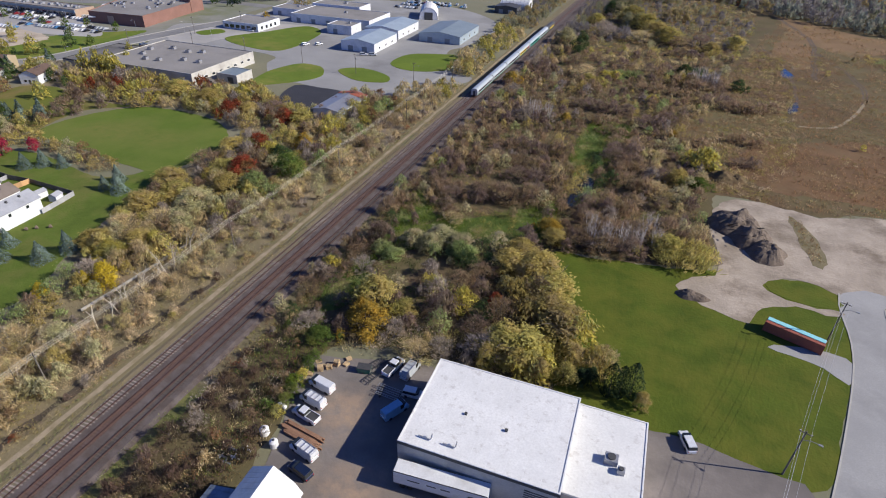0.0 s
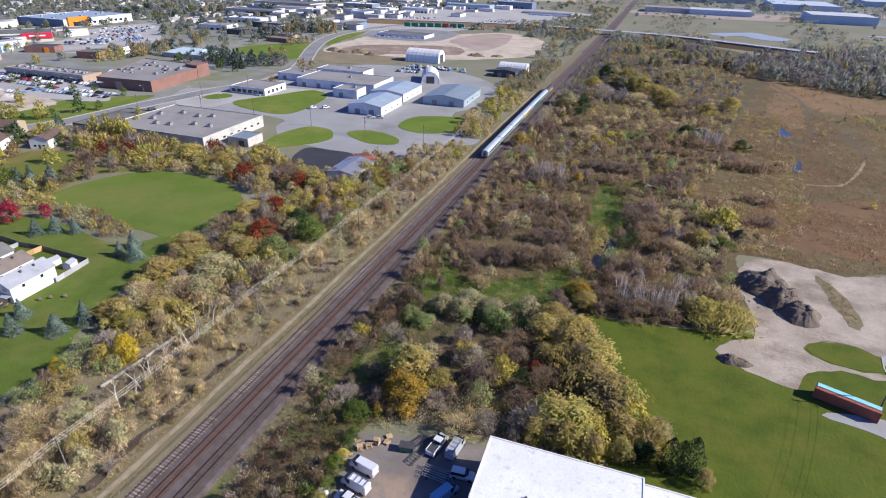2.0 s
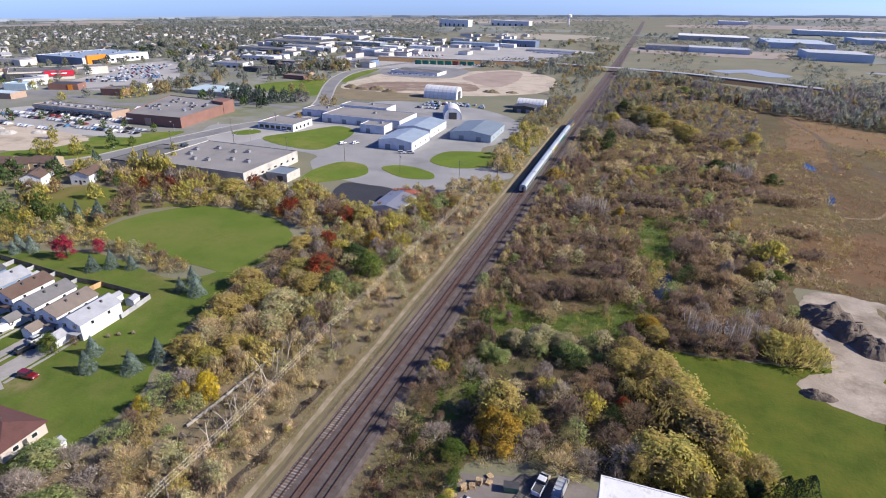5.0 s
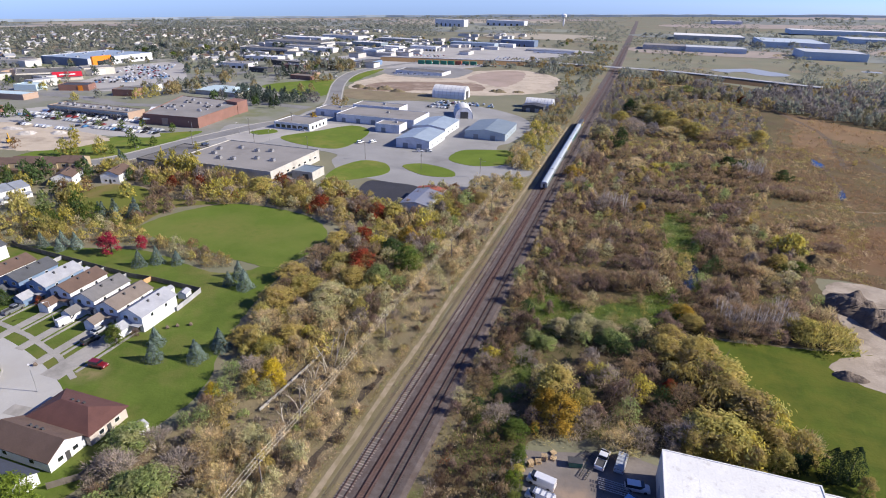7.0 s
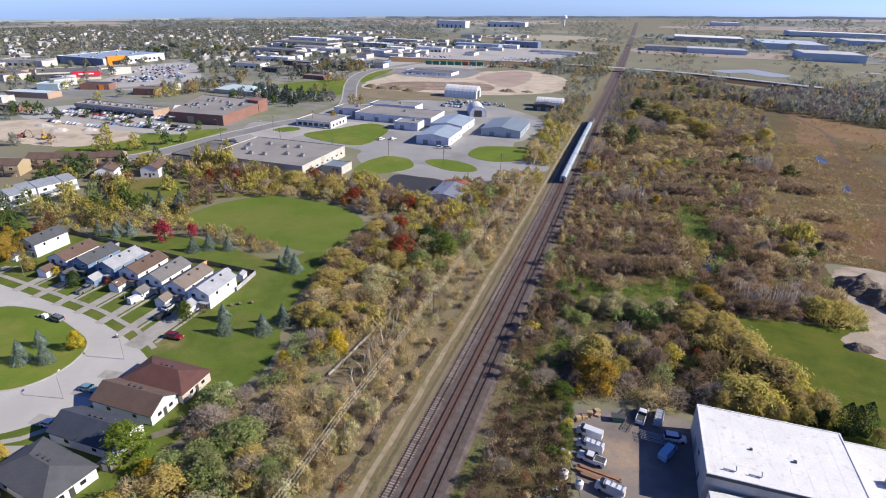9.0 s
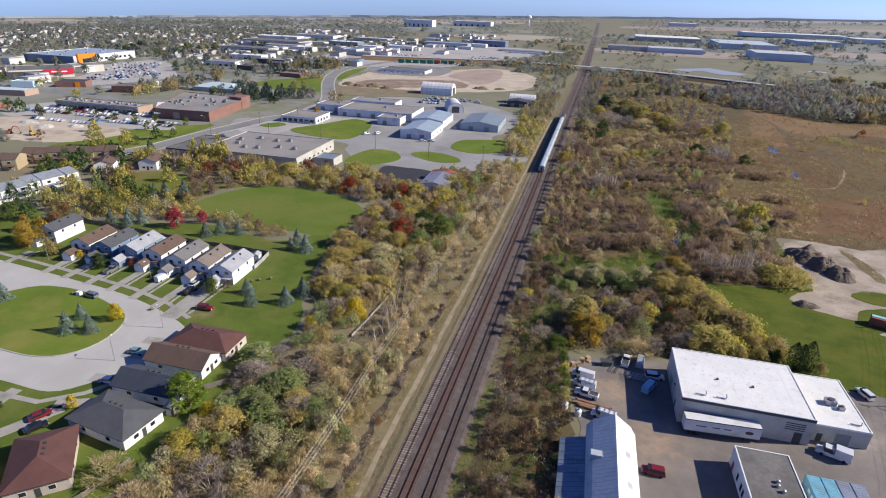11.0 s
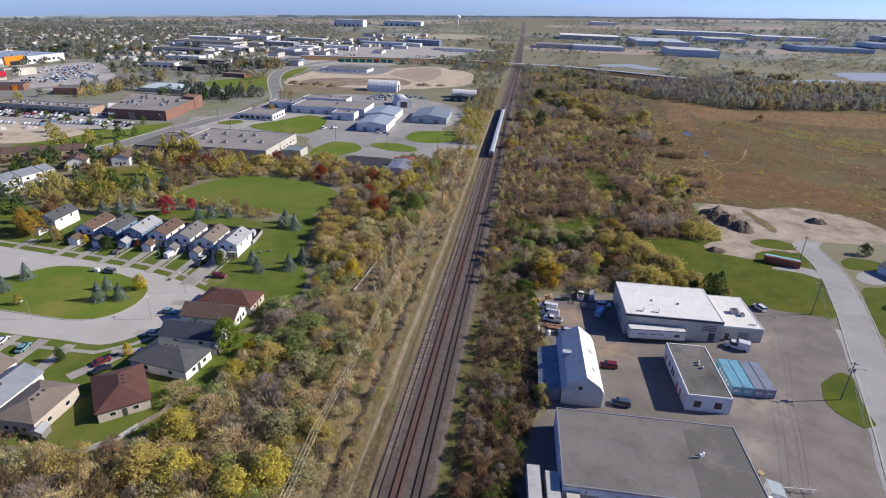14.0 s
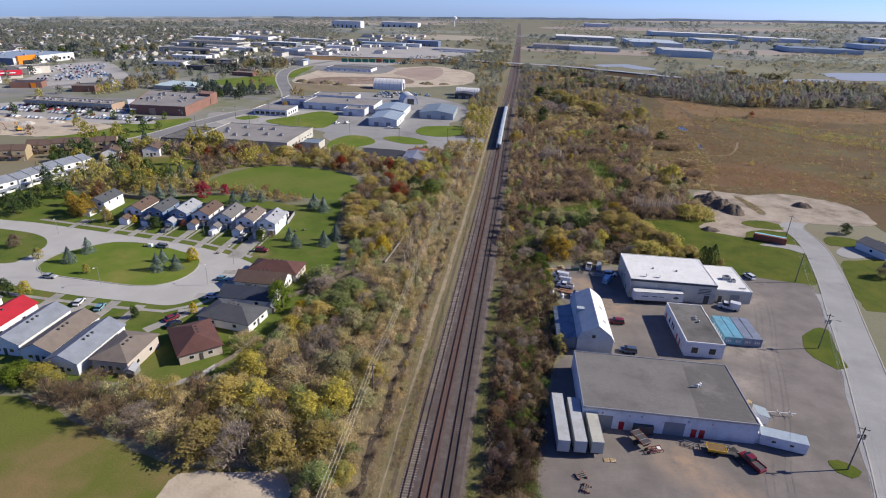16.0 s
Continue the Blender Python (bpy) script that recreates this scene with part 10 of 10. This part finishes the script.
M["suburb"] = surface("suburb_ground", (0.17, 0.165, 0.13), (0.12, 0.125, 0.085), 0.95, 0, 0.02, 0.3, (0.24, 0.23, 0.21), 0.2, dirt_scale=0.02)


def far_patch(name, poly, z, mat, label, cat):
    r = random.Random(len(PATCHES))
    out = rounded(poly, 60, 4.0, len(PATCHES))
    PATCHES.append((name, out))
    vs = [(x, y, land(x, y) + z) for x, y in out]
    return solid(name, Shape().add(vs, [tuple(range(len(vs)))]), mat, label, cat, kind="structure")


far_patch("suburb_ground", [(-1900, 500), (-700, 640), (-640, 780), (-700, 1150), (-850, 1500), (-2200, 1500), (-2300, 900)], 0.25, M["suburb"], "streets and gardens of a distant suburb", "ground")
R = random.Random(5)
FIELD_WOODS = []
yy, k = 1180.0, 0
while yy < 4300:
    dy = R.uniform(0.10, 0.17) * yy
    xx = -3900.0
    while xx < 3900:
        dx = R.uniform(0.16, 0.34) * yy
        x0, x1, y0, y1 = xx + 8, xx + dx - 8, yy + 8 + 0.02 * xx, yy + dy - 8 + 0.02 * xx
        cx, cy = (x0 + x1) / 2, (y0 + y1) / 2
        xx += dx
        if math.hypot(cx + 60, cy + 60) > 4250 or (x0 < tx(min(cy, 3300)) + 25 and x1 > tx(min(cy, 3300)) - 25) or (cx < -500 and cy < 1700) or (cy < 1500 and R.random() < 0.5):
            continue
        kind = R.choice(("field_brown", "field_green", "field_tan", "wood_floor", "wood_floor", "wood_floor"))
        k += 1
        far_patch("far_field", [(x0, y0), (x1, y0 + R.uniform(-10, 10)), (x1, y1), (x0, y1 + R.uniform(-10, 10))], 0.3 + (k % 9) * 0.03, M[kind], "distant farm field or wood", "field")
        if kind == "wood_floor":
            FIELD_WOODS.append([(x0, y0), (x1, y0), (x1, y1), (x0, y1)])
    yy += dy
for pl in ([(66, 915), (86, 890), (110, 905), (138, 866), (168, 900), (150, 935), (133, 962), (95, 940)], [(284, 1000), (300, 990), (316, 1004), (300, 1016)], [(318, 746), (341, 814), (418, 850), (390, 790)], [(440, 864), (448, 944), (530, 990), (600, 1000), (560, 900), (456, 848)]):
    far_patch("pond", pl, 0.25, M["water_pale"], "pale pond reflecting the sky", "water")
WATERS = [(60, 175, 855, 970), (280, 320, 985, 1020), (312, 425, 735, 855), (435, 600, 840, 1005)]
# suburb houses, too many to count
walls, roofs = Shape(), {}
for i in range(950):
    x, y = R.uniform(-2300, -560), R.uniform(520, 1600)
    if y < 520 + (-560 - x) * 0.05 or (x > -700 and y < 640) or (x > -720 and y > 760):
        continue
    z = land(x, y)
    m = pose(x, y, z, 0, 0, R.choice((-20, 70)) + R.uniform(-6, 6))
    w, d, h, q = R.uniform(8, 11), R.uniform(10, 14), R.uniform(3.5, 6), R.uniform(1.6, 2.6)
    walls.add([m @ Vector(p) for p in gable_wall(w, d, h, q).v], gable_wall(w, d, h, q).f)
    g = gable(w, d, h, q)
    roofs.setdefault(R.choice(("brown", "grey", "slate", "tan", "pale", "pale")), Shape()).add([m @ Vector(p) for p in g.v], g.f)
for x0, x1, y0, y1, n in ((-820, -560, 200, 520, 40), (-700, -520, 700, 1300, 60), (-520, -360, 640, 1200, 45), (-480, -300, 880, 1600, 50)):
    for i in range(n):
        x, y = R.uniform(x0, x1), R.uniform(y0, y1)
        if any(inside(p, x, y) for nm, p in PATCHES if nm in ("road", "car_park", "sand_site")):
            continue
        m = pose(x, y, land(x, y), 0, 0, R.choice((-3, 87)))
        w, d, h = R.uniform(10, 30), R.uniform(10, 20), R.uniform(4, 7)
        walls.box(-w / 2, -d / 2, 0, w / 2, d / 2, h, m)
        roofs.setdefault(R.choice(("grey", "slate", "pale", "pale")), Shape()).box(-w / 2, -d / 2, h, w / 2, d / 2, h + 0.3, m)
M["far_wall"] = surface("far_house_wall", (0.70, 0.68, 0.65), (0.40, 0.38, 0.35), 0.85, 0, 0.01, 0.2)
wob = solid("far_houses", walls, M["far_wall"], "white walls of a distant suburb", "houses", kind="stuff")
for k, s in roofs.items():
    part("roofs", s, M["shingle_" + k], wob)["kind"] = "stuff"


def town_free(x, y):
    if any(a < x < b and c < y < e for a, b, c, e in WATERS):
        return False
    if tx(min(y, 3300)) - 14 < x < tx(min(y, 3300)) + 10:
        return False
    return not any(x0 <= x <= x1 and y0 <= y <= y1 and inside(p, x, y) for p, ((x0, x1), (y0, y1)) in zip(KEEP_OFF, BOXES))


def woods(poly, gap, heights, mix, seed, open_=-0.3):
    """Far trees, joined by colour."""
    r = random.Random(seed)
    for x, y in scatter(poly, gap, seed, town_free):
        if drift(x, y, 70, seed) < open_:
            continue
        kind, tint = pick_here(r, mix, x, y, seed, 45)
        tree(x, y, r.uniform(*heights), kind, tint, r.uniform(1.0, 1.5), single=False)


for (x, y), h, tint in (((-366, 412), 11, "conifer"), ((-356, 408), 10, "conifer"), ((-348, 420), 12, "conifer"), ((-340, 412), 11, "conifer"), ((-334, 426), 12, "conifer"), ((-326, 400), 10, "conifer"), ((-322, 386), 9, "conifer"), ((-352, 430), 11, "conifer"), ((-344, 398), 9, "conifer")):
    tree(x, y, h, "spruce", tint, 0.9, single=False)
for x, y, h, tint in ((-444, 488, 13, "bright"), (-452, 494, 10, "yellow"), (-440, 410, 12, "yellow"), (-446, 418, 11, "olive"), (-434, 428, 13, "olive"), (-425, 424, 9, "yellow"), (-420, 618, 13, "olive"), (-408, 630, 15, "far"), (-398, 640, 15, "far"), (-388, 655, 14, "olive"), (-378, 648, 12, "rust"), (-412, 640, 14, "plum"), (-345, 470, 9, "gold"), (-338, 478, 8, "gold")):
    tree(x, y, h, "leafy", tint, 1.3, single=False)
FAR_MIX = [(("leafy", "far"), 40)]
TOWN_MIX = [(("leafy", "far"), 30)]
GOLDWOOD = [(170, 560), (230, 570), (300, 590), (380, 600), (400, 680), (320, 700), (250, 690), (190, 640)]
FARWOOD = [(40, 640), (66, 586), (96, 550), (128, 526), (150, 511), (192, 515), (248, 528), (292, 546), (360, 535), (420, 545), (520, 520), (560, 720), (430, 720), (350, 730), (290, 710), (240, 780), (200, 760), (150, 690), (100, 690)]
woods(FARWOOD, 6.6, (7, 13), [(("leafy", "far"), 30), (("bare", "grey"), 26), (("leafy", "olive"), 8), (("leafy", "plum"), 16), (("leafy", "wheat"), 5), (("leafy", "far"), 20), (("leafy", "umber"), 10)], 61, -0.6)
woods(GOLDWOOD, 11, (10, 16), [(("leafy", "gold"), 12), (("leafy", "far"), 8), (("leafy", "olive"), 8), (("leafy", "gold"), 6)], 74, -0.3)
for x, y, n, h, tint in ((222, 592, 8, 15, "yellow"), (185, 524, 6, 11, "wheat"), (253, 625, 5, 13, "gold"), (178, 725, 9, 12, "yellow"), (184, 599, 6, 12, "wheat"), (277, 612, 8, 15, "moss"), (325, 650, 8, 15, "moss"), (310, 779, 9, 13, "olive"), (263, 800, 9, 12, "rust")):
    for k in range(n):
        tree(x + RNG.gauss(0, 9), y + RNG.gauss(0, 9), h * RNG.uniform(0.75, 1.05), "leafy", tint, RNG.uniform(1.0, 1.4), single=False)
woods([(-40, 800), (60, 800), (150, 750), (330, 740), (520, 800), (700, 1000), (500, 1200), (150, 1180), (-40, 1200)], 24, (3, 7), [(("leafy", "far"), 20), (("leafy", "olive"), 8), (("leafy", "wheat"), 4)], 62, 0.0)
woods([(-2300, 500), (-720, 560), (-660, 700), (-720, 1150), (-850, 1500), (-2200, 1700)], 15.5, (6.5, 10.5), TOWN_MIX, 63, -0.5)
woods([(-560, 210), (-360, 200), (-300, 250), (-560, 300)], 16, (5, 9), [(("leafy", "far"), 10), (("leafy", "yellow"), 5)], 64)
woods([(-720, 300), (-480, 330), (-420, 470), (-360, 580), (-380, 700), (-700, 760), (-760, 500)], 17, (6, 11), [(("leafy", "far"), 16), (("leafy", "olive"), 7), (("leafy", "dark"), 5), (("leafy", "far"), 10), (("leafy", "yellow"), 3)], 65)
woods([(-398, 388), (-340, 385), (-300, 430), (-306, 445), (-350, 440), (-400, 452)], 7, (7, 10), [(("leafy", "dark"), 10), (("leafy", "plum"), 3)], 66)
woods([(-460, 700), (-250, 780), (-110, 760), (-90, 1150), (-420, 1250), (-600, 900)], 24, (5, 9), [(("leafy", "far"), 10), (("leafy", "rust"), 3)], 67)
woods([(-110, 540), (-84, 540), (-72, 780), (-60, 1300), (-130, 1300), (-120, 720)], 11, (4, 9), [(("leafy", "olive"), 10), (("leafy", "yellow"), 5), (("leafy", "far"), 6)], 68)
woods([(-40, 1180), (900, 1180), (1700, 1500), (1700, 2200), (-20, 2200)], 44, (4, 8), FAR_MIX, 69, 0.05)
for k, pl in enumerate(FIELD_WOODS):
    g = 14 + 0.010 * pl[0][1]
    r = random.Random(300 + k)
    w_, d_ = pl[1][0] - pl[0][0], pl[2][1] - pl[0][1]
    for i in range(min(220, int(w_ * d_ / (g * g * 4)))):
        x, y = r.uniform(pl[0][0], pl[1][0]), pl[0][1] + d_ * r.random() ** 1.6
        tree(x, y, r.uniform(9, 16), "leafy", "far", r.uniform(1.6, 2.6), single=False)
for x, y, h in ((-262, 349, 8), (-398, 470, 9), (-372, 245, 8), (-360, 236, 7), (-274, 240, 8), (-262, 226, 8), (-268, 214, 7)):
    tree(x, y, h, "leafy", "gold" if y > 300 else "yellow", 1.1, single=False)
for x, y, h in ((-330, 214, 5), (-322, 226, 6), (-300, 212, 7), (-285, 196, 7), (-272, 190, 7), (-318, 162, 8), (-312, 150, 8), (-280, 128, 8), (-286, 160, 7), (-270, 150, 6)):
    tree(x, y, h, "leafy", "dark" if y < 220 else "green", 1.0, single=False)
woods([(-310, 130), (-262, 112), (-250, 140), (-230, 172), (-262, 190), (-300, 200), (-330, 170)], 11.0, (4, 9), [(("leafy", "olive"), 12), (("leafy", "yellow"), 4), (("leafy", "green"), 10), (("bare", "tan"), 6), (("leafy", "dark"), 8), (("bare", "umber"), 6)], 71)
woods([(60, 200), (520, 130), (520, 480), (190, 540), (100, 500)], 70, (1.5, 3.5), [(("leafy", "olive"), 10), (("bush", "yellow"), 3), (("bush", "wheat"), 6)], 72)
woods([(110, 170), (240, 160), (240, 230), (120, 220)], 24, (2, 4), [(("leafy", "olive"), 10), (("bush", "dark"), 6), (("bush", "yellow"), 3)], 73)
# belts of trees between the far fields, thinning out in rows towards the horizon
R = random.Random(77)
LOTS = [((cx - w_ / 2 - 12, cx + w_ / 2 + 12), (cy - d_ / 2 - 50, cy + d_ / 2 + 12)) for cx, cy, w_, d_ in FAR_LOTS]
yy = 760.0
while yy < 4250:
    xx = -1.0 * yy - 60
    while xx < 1.05 * yy:
        xx += (11 + 0.0055 * yy) * R.uniform(0.6, 1.4)
        y = yy + R.uniform(-0.012, 0.012) * yy + 0.05 * xx
        q = drift(xx, y, 30 + 0.07 * yy, 12) + 0.6 * drift(xx, y * 2.5, 14 + 0.02 * yy, 13)
        if q < (0.02 if xx > -40 else -0.06) or not town_free(xx, y) or math.hypot(xx + 60, y + 60) > 4300 or y < 720 or any(a[0] < xx < a[1] and b[0] < y < b[1] for a, b in LOTS) or (xx < -640 and y < 1500 and R.random() < 0.7):
            continue
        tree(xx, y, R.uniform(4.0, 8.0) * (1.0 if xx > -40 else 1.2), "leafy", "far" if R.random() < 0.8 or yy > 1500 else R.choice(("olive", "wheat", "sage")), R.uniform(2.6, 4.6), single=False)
    yy += 0.033 * yy
# wooded ridge on the horizon, haze put into its blue-grey colour and faint glow
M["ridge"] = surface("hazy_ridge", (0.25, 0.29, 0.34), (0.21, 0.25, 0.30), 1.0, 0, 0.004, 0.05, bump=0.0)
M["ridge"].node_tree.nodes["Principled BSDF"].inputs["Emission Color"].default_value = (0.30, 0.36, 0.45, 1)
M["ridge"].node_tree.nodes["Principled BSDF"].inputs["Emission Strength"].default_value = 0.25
s = Shape()
rings = []
for k in range(181):
    a = 0.15 + k / 180 * 2.85
    r_ = 4480 + 60 * noise.noise(Vector((k * 0.3, 0, 3)))
    x, y = -60 + r_ * math.cos(a), -60 + r_ * math.sin(a)
    h = 15 + 6 * noise.noise(Vector((k * 0.17, 2, 0))) + 4 * noise.noise(Vector((k * 0.9, 5, 0)))
    rings.append([(x, y, land(x, y) - 3), (x * 1.004, y * 1.004, land(x, y) - 3), (x * 1.004, y * 1.004, land(x, y) + h), (x, y, land(x, y) + h * 0.85)])
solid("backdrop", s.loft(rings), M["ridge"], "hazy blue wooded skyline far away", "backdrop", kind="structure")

# ---- trees of the gardens, lots and streets of the town ----


def stand(rows, kind, tint, h, wide=1.2):
    for x, y in rows:
        tree(x, y, h * RNG.uniform(0.85, 1.15), kind, tint, wide * RNG.uniform(0.9, 1.1), single=False)


stand(((-278, 123), (-267, 121), (-270, 132), (-285, 142), (-265, 150)), "leafy", "olive", 10, 1.25)
stand(((-256, 127), (-249, 134)), "leafy", "yellow", 8.5, 1.0)
stand(((-273, 144), (-262, 136)), "leafy", "moss", 9, 1.1)
stand(((-250, 129), (-244, 142), (-256, 146), (-292, 128)), "leafy", "green", 9, 1.2)
stand(((-309, 168), (-314, 178), (-296, 185), (-320, 241), (-318, 172)), "leafy", "dark", 10)
stand(((-300, 211), (-302, 191), (-240, 149), (-232, 152), (-244, 147)), "spruce", "spruce", 8, 1.0)
stand(((-326, 222), (-341, 213), (-336, 215), (-283, 190)), "leafy", "yellow", 9.5, 1.1)
stand(((-260, 207), (-252, 206), (-264, 203), (-246, 205)), "leafy", "yellow", 13, 0.95)
stand(((-282, 162), (-276, 161), (-382, 214), (-278, 170)), "leafy", "rust", 8)
stand(((-228, 156), (-224, 161), (-251, 182), (-221, 171), (-230, 168), (-240, 176)), "bare", "plum", 5, 1.4)
stand(((-441, 404), (-443, 417), (-454, 456)), "leafy", "yellow", 12)
stand(((-443, 431), (-450, 374), (-447, 382), (-443, 391), (-452, 440)), "leafy", "olive", 10, 1.3)
stand(((-476, 275), (-468, 278), (-443, 270), (-482, 268)), "leafy", "dark", 10)
stand(((-406, 283), (-358, 286), (-331, 284), (-368, 278), (-431, 284), (-345, 262), (-385, 276), (-315, 250)), "leafy", "green", 6)
stand(((-406, 642), (-410, 665), (-391, 651), (-400, 655)), "leafy", "olive", 16)
stand(((-423, 632), (-417, 635), (-396, 640), (-386, 660)), "leafy", "rust", 13)
stand(((-422, 564), (-417, 567), (-411, 571), (-629, 861), (-621, 867), (-613, 873), (-428, 570)), "spruce", "conifer", 12)
stand(((-365, 538), (-362, 549), (-361, 559), (-372, 548)), "leafy", "gold", 8, 1.4)
stand(((-278, 415), (-274, 422)), "leafy", "gold", 10)
R2 = random.Random(9)
for x0, x1, y0, y1, n, hs in ((-840, -560, 300, 470, 60, (6, 11)), (-560, -470, 470, 800, 40, (6, 11)), (-480, -380, 590, 780, 26, (6, 11)), (-780, -640, 640, 800, 50, (8, 13)), (-640, -330, 800, 1250, 80, (6, 10)), (-330, -110, 1000, 1400, 40, (6, 10)), (-330, -200, 480, 760, 10, (4, 7))):
    for i in range(n):
        x, y = R2.uniform(x0, x1), R2.uniform(y0, y1)
        if not town_free(x, y) or any(abs(x - a) < w_ / 2 + 5 and abs(y - c) < d_ / 2 + 5 for a, c, w_, d_ in FAR_LOTS):
            continue
        tree(x, y, R2.uniform(*hs), "leafy", R2.choice(("far", "far", "dark", "green", "far", "olive", "dark", "far", "wheat")), R2.uniform(1.0, 1.5), single=False)

plant_masses()
for tint, rows in BRUSH.items():
    pts, way = np.concatenate([p for p, _, _ in rows]), np.concatenate([d for _, d, _ in rows])
    sz = np.concatenate([np.full(len(p), s) for p, _, s in rows])
    tagged(new("brush", leaves("brush", pts, sz, LEAF[tint], 1.5, way + (0, 0, 0.35), 0.6, way * 0.8 + (0, 0, 0.5))), tint + " autumn brush beside the railway", "brush", kind="stuff")
